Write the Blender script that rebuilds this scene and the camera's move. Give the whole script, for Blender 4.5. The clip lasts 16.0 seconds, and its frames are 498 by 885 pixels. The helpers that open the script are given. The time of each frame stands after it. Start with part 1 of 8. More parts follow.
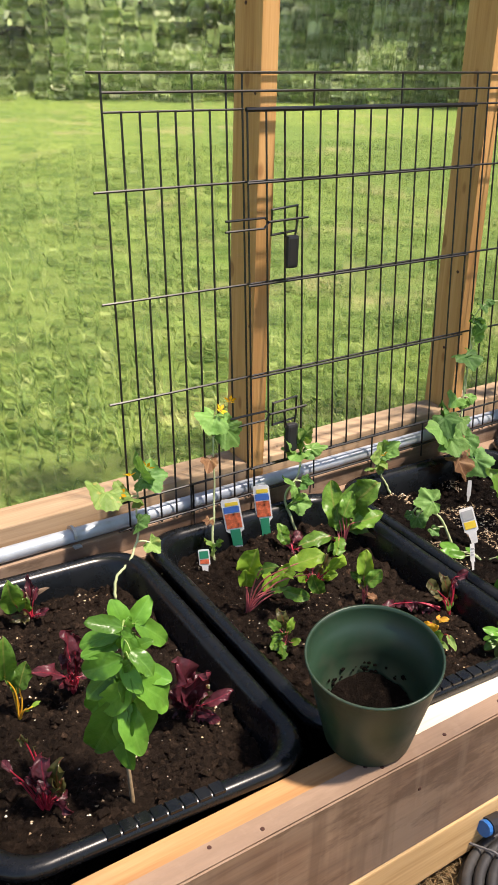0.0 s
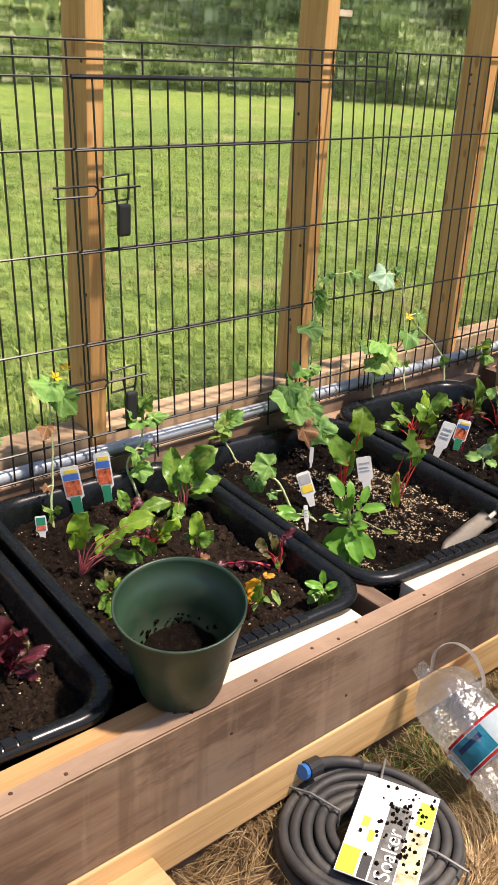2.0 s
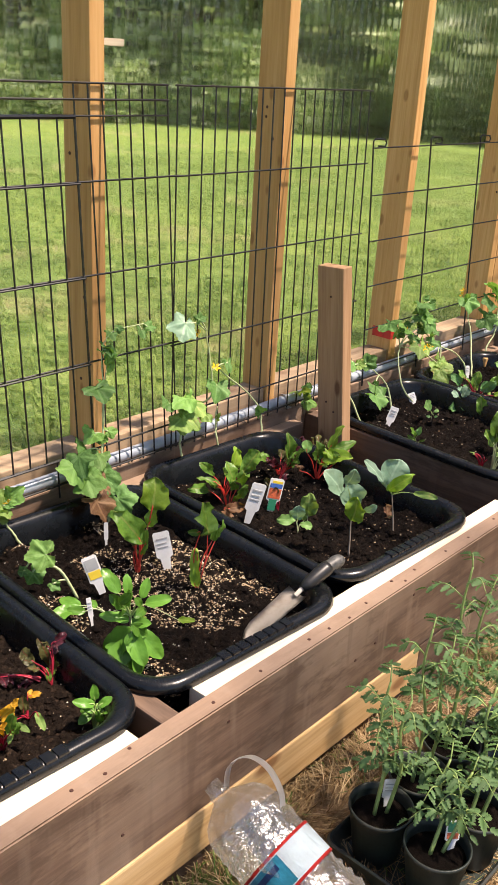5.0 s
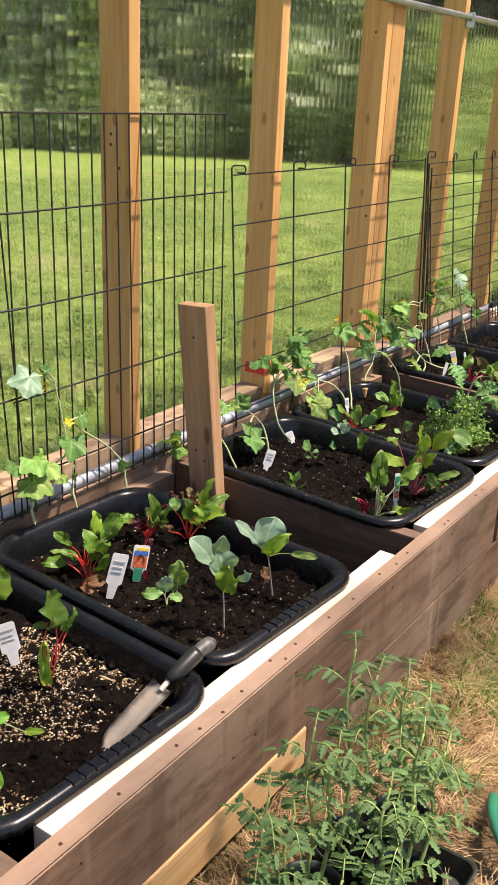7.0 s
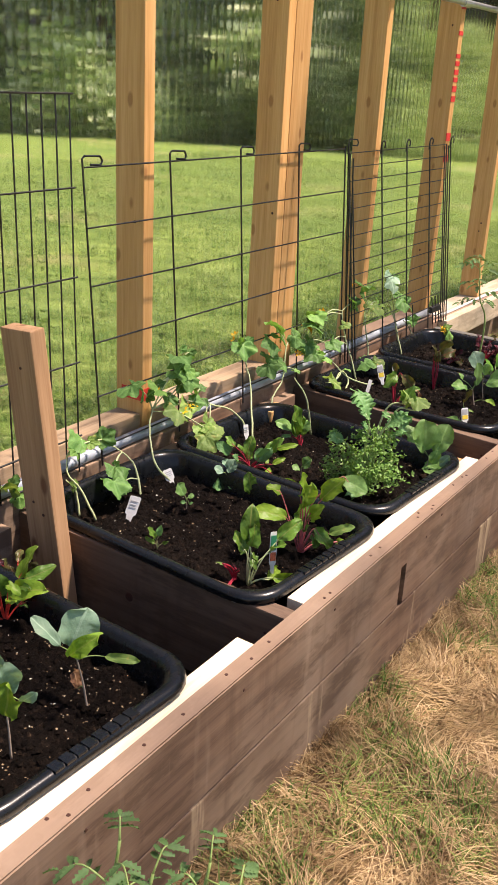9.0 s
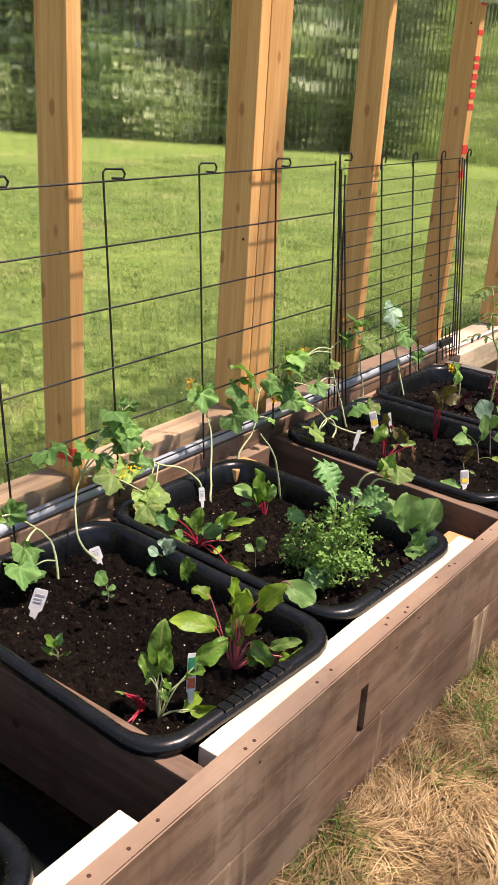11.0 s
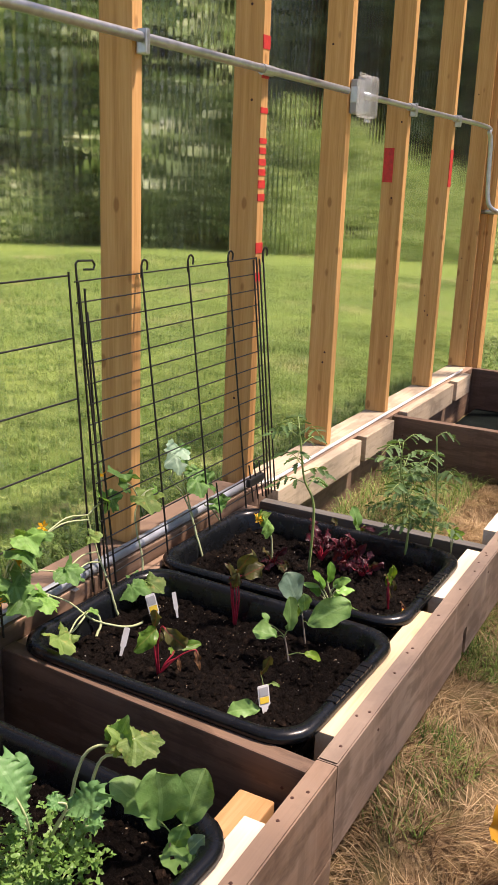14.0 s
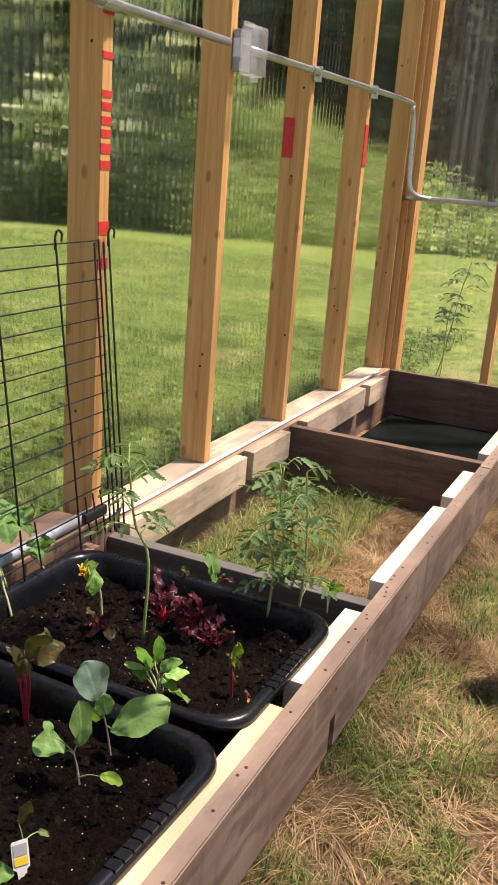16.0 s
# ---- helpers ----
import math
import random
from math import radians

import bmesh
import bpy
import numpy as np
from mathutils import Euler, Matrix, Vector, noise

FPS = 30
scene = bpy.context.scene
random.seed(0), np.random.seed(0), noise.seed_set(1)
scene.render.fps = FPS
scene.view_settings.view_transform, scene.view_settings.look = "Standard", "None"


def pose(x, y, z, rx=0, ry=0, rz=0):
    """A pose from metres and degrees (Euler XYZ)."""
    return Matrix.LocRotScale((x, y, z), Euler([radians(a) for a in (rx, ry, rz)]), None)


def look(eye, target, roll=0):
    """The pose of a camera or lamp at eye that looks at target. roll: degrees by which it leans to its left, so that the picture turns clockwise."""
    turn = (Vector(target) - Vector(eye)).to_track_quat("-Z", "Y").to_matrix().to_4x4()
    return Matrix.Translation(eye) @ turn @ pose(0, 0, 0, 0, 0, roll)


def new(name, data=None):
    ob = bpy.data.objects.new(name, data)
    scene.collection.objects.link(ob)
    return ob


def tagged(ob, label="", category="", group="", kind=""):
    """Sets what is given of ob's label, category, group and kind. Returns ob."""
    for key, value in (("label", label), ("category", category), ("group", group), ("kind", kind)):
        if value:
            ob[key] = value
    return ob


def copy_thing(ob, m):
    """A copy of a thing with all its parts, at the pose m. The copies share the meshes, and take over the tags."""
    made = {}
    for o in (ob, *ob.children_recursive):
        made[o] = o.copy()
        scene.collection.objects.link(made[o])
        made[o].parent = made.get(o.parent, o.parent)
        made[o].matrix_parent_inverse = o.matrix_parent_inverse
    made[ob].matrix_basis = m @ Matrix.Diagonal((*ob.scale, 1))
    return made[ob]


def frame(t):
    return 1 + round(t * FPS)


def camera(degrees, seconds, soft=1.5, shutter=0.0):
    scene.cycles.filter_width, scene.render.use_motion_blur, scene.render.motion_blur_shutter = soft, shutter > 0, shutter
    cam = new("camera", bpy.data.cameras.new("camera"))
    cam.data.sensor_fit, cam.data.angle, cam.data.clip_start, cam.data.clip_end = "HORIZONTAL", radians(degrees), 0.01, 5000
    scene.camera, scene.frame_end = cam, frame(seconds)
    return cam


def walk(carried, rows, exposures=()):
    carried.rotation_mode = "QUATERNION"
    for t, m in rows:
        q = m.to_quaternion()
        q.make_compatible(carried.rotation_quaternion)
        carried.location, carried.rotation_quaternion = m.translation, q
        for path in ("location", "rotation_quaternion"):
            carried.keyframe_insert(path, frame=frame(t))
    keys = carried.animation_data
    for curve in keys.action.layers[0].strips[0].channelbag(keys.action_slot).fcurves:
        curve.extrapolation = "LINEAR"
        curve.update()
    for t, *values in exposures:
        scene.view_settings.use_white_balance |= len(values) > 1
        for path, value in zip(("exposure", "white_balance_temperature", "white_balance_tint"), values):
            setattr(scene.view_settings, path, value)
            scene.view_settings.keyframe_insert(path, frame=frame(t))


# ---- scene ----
cam = camera(30.3, 16.0, soft=1.1)
PATH = [
    (0, (-0.395, 0.061, 1.239), (0.653, 1.556, 0.421), 1.7),
    (0.5, (-0.399, 0.082, 1.24), (0.698, 1.541, 0.422), 1.2),
    (1, (-0.371, 0.064, 1.215), (0.795, 1.461, 0.386), 0.7),
    (1.5, (-0.35, 0.012, 1.204), (0.844, 1.379, 0.364), 2.0),
    (2, (-0.309, -0.069, 1.212), (0.892, 1.3, 0.386), 3.5),
    (2.5, (-0.278, -0.111, 1.212), (0.944, 1.266, 0.431), 4.4),
    (3, (-0.235, -0.127, 1.216), (0.98, 1.272, 0.462), 4.9),
    (3.5, (-0.194, -0.138, 1.218), (1.034, 1.248, 0.463), 4.9),
    (4, (-0.121, -0.104, 1.215), (1.178, 1.218, 0.464), 4.5),
    (4.5, (-0.038, -0.064, 1.229), (1.316, 1.198, 0.47), 3.4),
    (4.7, (-0.022, -0.048, 1.23), (1.347, 1.192, 0.464), 3.4),
    (6.8, (0.159, 0.055, 1.234), (1.716, 1.085, 0.516), 2.6),
    (7, (0.209, 0.059, 1.234), (1.759, 1.1, 0.516), 2.7),
    (7.5, (0.364, 0.053, 1.241), (1.881, 1.136, 0.515), 3.1),
    (8, (0.492, 0.026, 1.237), (1.989, 1.127, 0.497), 3.4),
    (8.5, (0.579, 0.018, 1.232), (2.096, 1.085, 0.483), 3.0),
    (9, (0.716, 0.065, 1.229), (2.276, 1.071, 0.484), 3.1),
    (9.5, (0.866, 0.119, 1.23), (2.452, 1.078, 0.479), 3.0),
    (9.7, (0.906, 0.134, 1.224), (2.493, 1.085, 0.465), 2.9),
    (11.8, (1.357, 0.134, 1.255), (2.828, 1.279, 0.53), 3.7),
    (12, (1.404, 0.141, 1.246), (2.896, 1.27, 0.541), 3.8),
    (12.5, (1.506, 0.208, 1.228), (3.128, 1.179, 0.576), 4.9),
    (13, (1.604, 0.265, 1.225), (3.328, 1.075, 0.614), 5.4),
    (13.5, (1.748, 0.276, 1.227), (3.485, 1.086, 0.655), 4.0),
    (14, (1.919, 0.282, 1.229), (3.621, 1.176, 0.675), 2.2),
    (14.5, (2.035, 0.268, 1.221), (3.725, 1.164, 0.635), 1.3),
    (15, (2.133, 0.247, 1.226), (3.867, 1.025, 0.603), 1.4),
    (15.5, (2.311, 0.272, 1.204), (4.082, 0.97, 0.591), 2.9),
    (16, (2.472, 0.297, 1.206), (4.219, 1.078, 0.624), 4.4),
]
walk(cam, [(t, look(eye, target, roll)) for t, eye, target, roll in PATH], exposures=[(0, 0.91, 6750, 16), (2, 0.95, 6900, 18), (4, 0.97, 6900, 19), (7.3, 0.97, 6900, 21), (8.5, 0.92, 6900, 22), (9.5, 0.87, 6900, 22), (12.5, 0.93, 6900, 25), (14, 0.70, 6900, 26), (14.5, 0.69, 6900, 25), (15.4, 0.88, 6900, 24), (16, 0.71, 6900, 25)])

# ---- world, sun ----
SUN_FROM = Vector((0.30, -0.42, 1.1)).normalized()
world = bpy.data.worlds.new("sky")
scene.world = world
world.use_nodes = True
wn = world.node_tree.nodes
sky = wn.new("ShaderNodeTexSky")
sky.sky_type, sky.sun_disc = "NISHITA", False
sky.sun_elevation = math.asin(SUN_FROM.z)
sky.sun_rotation = math.atan2(SUN_FROM.x, SUN_FROM.y)
wn["Background"].inputs["Strength"].default_value = 0.115
world.node_tree.links.new(sky.outputs[0], wn["Background"].inputs["Color"])
sun = new("sun", bpy.data.lights.new("sun", "SUN"))
sun.data.energy, sun.data.angle, sun.data.color = 5.0, radians(4.0), (1.0, 0.90, 0.76)
sun.matrix_world = look(SUN_FROM * 30, (0, 0, 0))


# ---- materials ----
def mat(name, rough=0.6, metal=0.0, spec=0.5):
    m = bpy.data.materials.new(name)
    m.use_nodes = True
    b = m.node_tree.nodes["Principled BSDF"]
    b.inputs["Roughness"].default_value = rough
    b.inputs["Metallic"].default_value = metal
    b.inputs["Specular IOR Level"].default_value = spec
    return m, m.node_tree.nodes, m.node_tree.links, b


def coords(nt, scale=(1, 1, 1), kind="Object"):
    tc = nt.nodes.new("ShaderNodeTexCoord")
    mp = nt.nodes.new("ShaderNodeMapping")
    mp.inputs["Scale"].default_value = scale
    nt.links.new(tc.outputs[kind], mp.inputs["Vector"])
    return mp.outputs["Vector"]


def noise_node(nt, vec, scale, detail=4, rough=0.6):
    n = nt.nodes.new("ShaderNodeTexNoise")
    n.inputs["Scale"].default_value = scale
    n.inputs["Detail"].default_value = detail
    n.inputs["Roughness"].default_value = rough
    if vec is not None:
        nt.links.new(vec, n.inputs["Vector"])
    return n.outputs["Fac"]


def ramp(nt, fac, stops):
    r = nt.nodes.new("ShaderNodeValToRGB")
    while len(r.color_ramp.elements) < len(stops):
        r.color_ramp.elements.new(0.5)
    for e, (p, c) in zip(r.color_ramp.elements, stops):
        e.position, e.color = p, (*c, 1)
    nt.links.new(fac, r.inputs["Fac"])
    return r.outputs["Color"]


def mixc(nt, fac, a, b, mode="MIX"):
    n = nt.nodes.new("ShaderNodeMix")
    n.data_type, n.blend_type = "RGBA", mode
    for sock, v in ((n.inputs["Factor"], fac), (n.inputs[6], a), (n.inputs[7], b)):
        if isinstance(v, (int, float)):
            sock.default_value = v
        elif isinstance(v, tuple):
            sock.default_value = (*v, 1)
        else:
            nt.links.new(v, sock)
    return n.outputs[2]


def bump(nt, b, height, strength=0.3, dist=0.002):
    n = nt.nodes.new("ShaderNodeBump")
    n.inputs["Strength"].default_value, n.inputs["Distance"].default_value = strength, dist
    nt.links.new(height, n.inputs["Height"])
    nt.links.new(n.outputs["Normal"], b.inputs["Normal"])


def rand(nt, island=False):
    return nt.nodes.new("ShaderNodeNewGeometry").outputs["Random Per Island"] if island else nt.nodes.new("ShaderNodeObjectInfo").outputs["Random"]


def wood(name, pale, mid, dark, axis, stain=None, knots=0.5, rough=0.7, knot=(0.09, 0.17), close=(9.0, 4.0), bare=None, top=None):
    """Sawn timber, grain along the axis 0, 1 or 2."""
    m, ns, ln, b = mat(name, rough, spec=0.3)
    nt = m.node_tree
    long = [38.0, 38.0, 38.0]
    long[axis] = 1.6
    vec = coords(nt, tuple(long))
    shift = ns.new("ShaderNodeVectorMath")
    shift.operation = "ADD"
    ln.new(vec, shift.inputs[0])
    sc = ns.new("ShaderNodeMath")
    sc.operation = "MULTIPLY"
    sc.inputs[1].default_value = 91.0
    ln.new(rand(nt), sc.inputs[0])
    ln.new(sc.outputs[0], shift.inputs[1])
    v = shift.outputs[0]
    grain = noise_node(nt, v, 1.0, 5, 0.65)
    fine = noise_node(nt, v, 5.0, 3, 0.6)
    col = ramp(nt, grain, [(0.28, dark), (0.48, mid), (0.7, pale)])
    col = mixc(nt, 0.22, col, ramp(nt, fine, [(0.35, dark), (0.65, pale)]))
    kv = coords(nt, tuple(close[0] if i != axis else close[1] for i in range(3)))
    vor = ns.new("ShaderNodeTexVoronoi")
    vor.inputs["Scale"].default_value = 1.0
    vor.inputs["Randomness"].default_value = 1.0
    ln.new(kv, vor.inputs["Vector"])
    kn = ramp(nt, vor.outputs["Distance"], [(knot[0], (1, 1, 1)), (knot[1], (0, 0, 0))])
    kf = ns.new("ShaderNodeMath")
    kf.operation = "MULTIPLY"
    kf.inputs[1].default_value = knots
    ln.new(kn, kf.inputs[0])
    col = mixc(nt, kf.outputs[0], col, (dark[0] * 0.5, dark[1] * 0.36, dark[2] * 0.32))
    big = noise_node(nt, coords(nt, (1, 1, 1)), 3.2, 4, 0.6)
    if stain:
        col = mixc(nt, ramp(nt, big, [(0.42, (0, 0, 0)), (0.68, (0.75, 0.75, 0.75))]), col, stain)
        worn = noise_node(nt, coords(nt, tuple(3.0 if i == axis else 11.0 for i in range(3))), 1.6, 6, 0.7)
        col = mixc(nt, ramp(nt, worn, [(0.50, (0, 0, 0)), (0.60, (0.7, 0.7, 0.7))]), col, tuple(v * 0.55 for v in mid))
        drip = noise_node(nt, coords(nt, (16, 16, 1.5)), 1.0, 4, 0.6)
        col = mixc(nt, ramp(nt, drip, [(0.58, (0, 0, 0)), (0.70, (0.3, 0.3, 0.3))]), col, tuple(min(1, v * 1.4) for v in stain))
        col = mixc(nt, ramp(nt, drip, [(0.32, (0.55, 0.55, 0.55)), (0.44, (0, 0, 0))]), col, tuple(v * 0.6 for v in mid))
    if bare:
        strip = noise_node(nt, coords(nt, (7, 7, 0.7)), 1.0, 5, 0.65)
        col = mixc(nt, ramp(nt, strip, [(0.56, (0, 0, 0)), (0.62, (0.8, 0.8, 0.8))]), col, bare)
    # Upward faces mixed paler: bleached tops, with their sunlit look in the colour.
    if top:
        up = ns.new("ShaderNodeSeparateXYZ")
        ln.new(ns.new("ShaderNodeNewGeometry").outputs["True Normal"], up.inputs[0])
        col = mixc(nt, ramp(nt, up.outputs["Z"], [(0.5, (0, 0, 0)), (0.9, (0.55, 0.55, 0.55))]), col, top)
    hue = ns.new("ShaderNodeHueSaturation")
    val = ns.new("ShaderNodeMapRange")
    val.inputs["To Min"].default_value, val.inputs["To Max"].default_value = 0.86, 1.12
    ln.new(rand(nt), val.inputs["Value"])
    ln.new(val.outputs[0], hue.inputs["Value"])
    ln.new(col, hue.inputs["Color"])
    ln.new(hue.outputs[0], b.inputs["Base Color"])
    bump(nt, b, fine, 0.35, 0.0012)
    return m


FIR = ((0.66, 0.40, 0.17), (0.56, 0.31, 0.11), (0.39, 0.185, 0.055))
PALE = ((0.86, 0.77, 0.61), (0.80, 0.69, 0.51), (0.66, 0.51, 0.33))
BROWN = ((0.235, 0.15, 0.098), (0.165, 0.102, 0.066), (0.08, 0.047, 0.032))
fir_x, fir_y, fir_z = (wood("fir_" + "xyz"[a], *FIR, a, knots=0.55, knot=(0.11, 0.17), close=(17.0, 8.0)) for a in range(3))
grey_y = wood("grey_board_y", (0.17, 0.165, 0.15), (0.12, 0.115, 0.10), (0.06, 0.056, 0.05), 1)
yellow_x = wood("yellow_pine_x", (0.68, 0.47, 0.24), (0.58, 0.37, 0.165), (0.42, 0.24, 0.09), 0, knots=0.8)
cream_x = wood("cream_pine_x", (0.80, 0.65, 0.43), (0.72, 0.55, 0.33), (0.56, 0.38, 0.19), 0)
pale_x = wood("new_pine_x", *PALE, 0)
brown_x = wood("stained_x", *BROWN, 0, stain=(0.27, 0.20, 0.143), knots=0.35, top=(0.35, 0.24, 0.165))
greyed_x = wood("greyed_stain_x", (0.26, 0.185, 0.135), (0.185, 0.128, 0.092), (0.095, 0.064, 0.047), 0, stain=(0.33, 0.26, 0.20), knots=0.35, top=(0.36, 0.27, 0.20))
low_x = wood("stained_low_x", *BROWN, 0, stain=(0.30, 0.22, 0.15), knots=0.35, bare=(0.52, 0.40, 0.25))
dull_x = wood("dull_pine_x", (0.42, 0.31, 0.20), (0.34, 0.24, 0.15), (0.22, 0.145, 0.085), 0, knots=0.6)
worn_x = wood("worn_pine_x", (0.62, 0.52, 0.38), (0.53, 0.43, 0.30), (0.36, 0.27, 0.17), 0, stain=(0.44, 0.36, 0.26))
amber_x = wood("amber_fir_x", (0.50, 0.29, 0.135), (0.42, 0.225, 0.09), (0.28, 0.135, 0.05), 0)
brown_y = wood("stained_y", *BROWN, 1, stain=(0.12, 0.085, 0.065), knots=0.35)


def plain(name, c, rough=0.5, metal=0.0, vary=0.12, scale=30.0, spec=0.5, bumpy=0.0):
    m, ns, ln, b = mat(name, rough, metal, spec)
    nt = m.node_tree
    n = noise_node(nt, coords(nt), scale, 5, 0.65)
    lo, hi = tuple(v * (1 - vary) for v in c), tuple(min(1, v * (1 + vary)) for v in c)
    ln.new(ramp(nt, n, [(0.3, lo), (0.7, hi)]), b.inputs["Base Color"])
    r = ns.new("ShaderNodeMapRange")
    r.inputs["To Min"].default_value, r.inputs["To Max"].default_value = rough * 0.8, min(1, rough * 1.2)
    ln.new(n, r.inputs["Value"])
    ln.new(r.outputs[0], b.inputs["Roughness"])
    if bumpy:
        bump(nt, b, noise_node(nt, coords(nt), scale * 6, 4), bumpy, 0.002)
    return m


def dusty(name, c, dust, rough, amount=0.6, scale=14.0):
    """Plastic with soil dust and scuffs."""
    m, ns, ln, b = mat(name, rough)
    nt = m.node_tree
    n = noise_node(nt, coords(nt), scale, 8, 0.7)
    fac = ramp(nt, n, [(0.47, (0, 0, 0)), (0.72, (amount,) * 3)])
    ln.new(mixc(nt, fac, c, dust), b.inputs["Base Color"])
    r = ns.new("ShaderNodeMapRange")
    r.inputs["To Min"].default_value, r.inputs["To Max"].default_value = rough, 0.8
    ln.new(fac, r.inputs["Value"])
    ln.new(r.outputs[0], b.inputs["Roughness"])
    bump(nt, b, noise_node(nt, coords(nt), 260, 3), 0.08, 0.001)
    return m


black_plastic = dusty("black_plastic", (0.004, 0.005, 0.0062), (0.017, 0.0172, 0.0175), 0.25, 0.25)
black_plastic.node_tree.nodes["Principled BSDF"].inputs["Specular IOR Level"].default_value = 0.35
green_plastic = dusty("green_plastic", (0.016, 0.038, 0.022), (0.05, 0.048, 0.034), 0.36, 0.6, 9.0)
nursery_plastic = dusty("nursery_plastic", (0.014, 0.022, 0.018), (0.06, 0.05, 0.04), 0.45)
hose_rubber = dusty("hose_rubber", (0.03, 0.03, 0.031), (0.11, 0.10, 0.085), 0.55, 0.5, 22.0)
wire_black = plain("black_wire", (0.006, 0.006, 0.007), 0.35, 0.0, 0.2, 60, 0.5)
galvanised = plain("galvanised", (0.46, 0.48, 0.50), 0.35, 0.85, 0.15, 40)
conduit_grey = plain("grey_conduit", (0.36, 0.40, 0.45), 0.4, 0.25, 0.18, 18)
steel_dirty = dusty("dirty_steel", (0.46, 0.42, 0.36), (0.36, 0.28, 0.20), 0.45, 0.9, 20.0)
red_paint = plain("red_paint", (0.55, 0.03, 0.025), 0.6, 0.0, 0.25, 60)
white_plastic = plain("white_plastic", (0.72, 0.72, 0.70), 0.5, 0.0, 0.08, 40)
white_card = plain("white_card", (0.74, 0.74, 0.72), 0.55, 0.0, 0.08, 25)
blue_plastic = plain("blue_plastic", (0.02, 0.14, 0.42), 0.4)
nail_dark = plain("nail_rust", (0.075, 0.03, 0.02), 0.7, 0.3, 0.3, 300)


def leafy(name, pale, dark, rough=0.42, back=0.3, vein=0.25, scale=24.0, spots=None, rib=None, ribs=0.3):
    """Leaf tissue: colour drifts over the blade, paler veins, light passes through in part."""
    m, ns, ln, b = mat(name, rough, spec=0.3)
    nt = m.node_tree
    n = noise_node(nt, coords(nt), scale, 5, 0.6)
    col = ramp(nt, n, [(0.3, dark), (0.72, pale)])
    h = ns.new("ShaderNodeHueSaturation")
    r = ns.new("ShaderNodeMapRange")
    r.inputs["To Min"].default_value, r.inputs["To Max"].default_value = 0.7, 1.3
    ln.new(rand(nt), r.inputs["Value"])
    ln.new(r.outputs[0], h.inputs["Value"])
    ln.new(col, h.inputs["Color"])
    col = h.outputs[0]
    if spots:
        sp = noise_node(nt, coords(nt), scale * 2.2, 3, 0.5)
        col = mixc(nt, ramp(nt, sp, [(0.58, (0, 0, 0)), (0.68, (0.8, 0.8, 0.8))]), col, spots)

    def calc(op, a, c=0.0):
        q = ns.new("ShaderNodeMath")
        q.operation = op
        for sock, v in zip(q.inputs, (a, c)):
            if isinstance(v, (int, float)):
                sock.default_value = v
            else:
                ln.new(v, sock)
        return q.outputs[0]

    uv = ns.new("ShaderNodeSeparateXYZ")
    ln.new(coords(nt, kind="UV"), uv.inputs[0])
    off = calc("ABSOLUTE", calc("SUBTRACT", uv.outputs["X"], 0.5))
    side = calc("PINGPONG", calc("SUBTRACT", calc("MULTIPLY", uv.outputs["Y"], 6.0), calc("MULTIPLY", off, 4.5)), 0.5)
    lines = calc("MULTIPLY", calc("LESS_THAN", side, 0.035), 0.4)
    mid = calc("LESS_THAN", off, 0.035)
    fac = calc("MULTIPLY", calc("MAXIMUM", lines, mid), ribs)
    col = mixc(nt, fac, col, rib or tuple(min(1, v * 1.5 + 0.08) for v in pale))
    ln.new(col, b.inputs["Base Color"])
    quilt = calc("ADD", calc("MULTIPLY", side, 0.22), calc("MULTIPLY", noise_node(nt, coords(nt), scale * 5, 3), 0.8))
    bump(nt, b, quilt, min(1.0, vein * 2), 0.002)
    tr = ns.new("ShaderNodeBsdfTranslucent")
    ln.new(mixc(nt, 1.0, col, (1.0, 1.0, 0.45), "MULTIPLY"), tr.inputs["Color"])
    mx = ns.new("ShaderNodeMixShader")
    mx.inputs[0].default_value = back
    ln.new(b.outputs[0], mx.inputs[1])
    ln.new(tr.outputs[0], mx.inputs[2])
    ln.new(mx.outputs[0], ns["Material Output"].inputs["Surface"])
    return m


leaf_chard = leafy("chard_leaf", (0.17, 0.32, 0.045), (0.055, 0.14, 0.02), 0.33, 0.32, 0.5, rib=(0.36, 0.30, 0.10), ribs=0.3)
leaf_lime = leafy("young_chard_leaf", (0.31, 0.46, 0.05), (0.13, 0.27, 0.025), 0.36, 0.38, 0.4, rib=(0.50, 0.50, 0.16), ribs=0.25)
leaf_basil = leafy("basil_leaf", (0.155, 0.34, 0.05), (0.065, 0.19, 0.02), 0.3, 0.3, 0.2, ribs=0.1)
leaf_cuke = leafy("cucumber_leaf", (0.16, 0.32, 0.085), (0.065, 0.17, 0.04), 0.55, 0.35, 0.6, ribs=0.2)
leaf_lightcuke = leafy("light_cucumber_leaf", (0.24, 0.43, 0.11), (0.12, 0.28, 0.055), 0.55, 0.38, 0.6, ribs=0.2)
leaf_pale = leafy("pale_cucumber_leaf", (0.28, 0.40, 0.11), (0.15, 0.28, 0.06), 0.55, 0.38, 0.6, spots=(0.42, 0.36, 0.12), ribs=0.2)
leaf_brown = leafy("withered_leaf", (0.30, 0.17, 0.07), (0.12, 0.05, 0.03), 0.6, 0.3, 0.8)
leaf_cabbage = leafy("cabbage_leaf", (0.27, 0.40, 0.28), (0.16, 0.29, 0.19), 0.45, 0.3, 0.3, ribs=0.3)
leaf_collard = leafy("young_cabbage_leaf", (0.26, 0.44, 0.14), (0.13, 0.29, 0.07), 0.45, 0.35, 0.3, ribs=0.25)
leaf_kale = leafy("kale_leaf", (0.22, 0.42, 0.16), (0.10, 0.26, 0.08), 0.45, 0.3, 0.5, ribs=0.15)
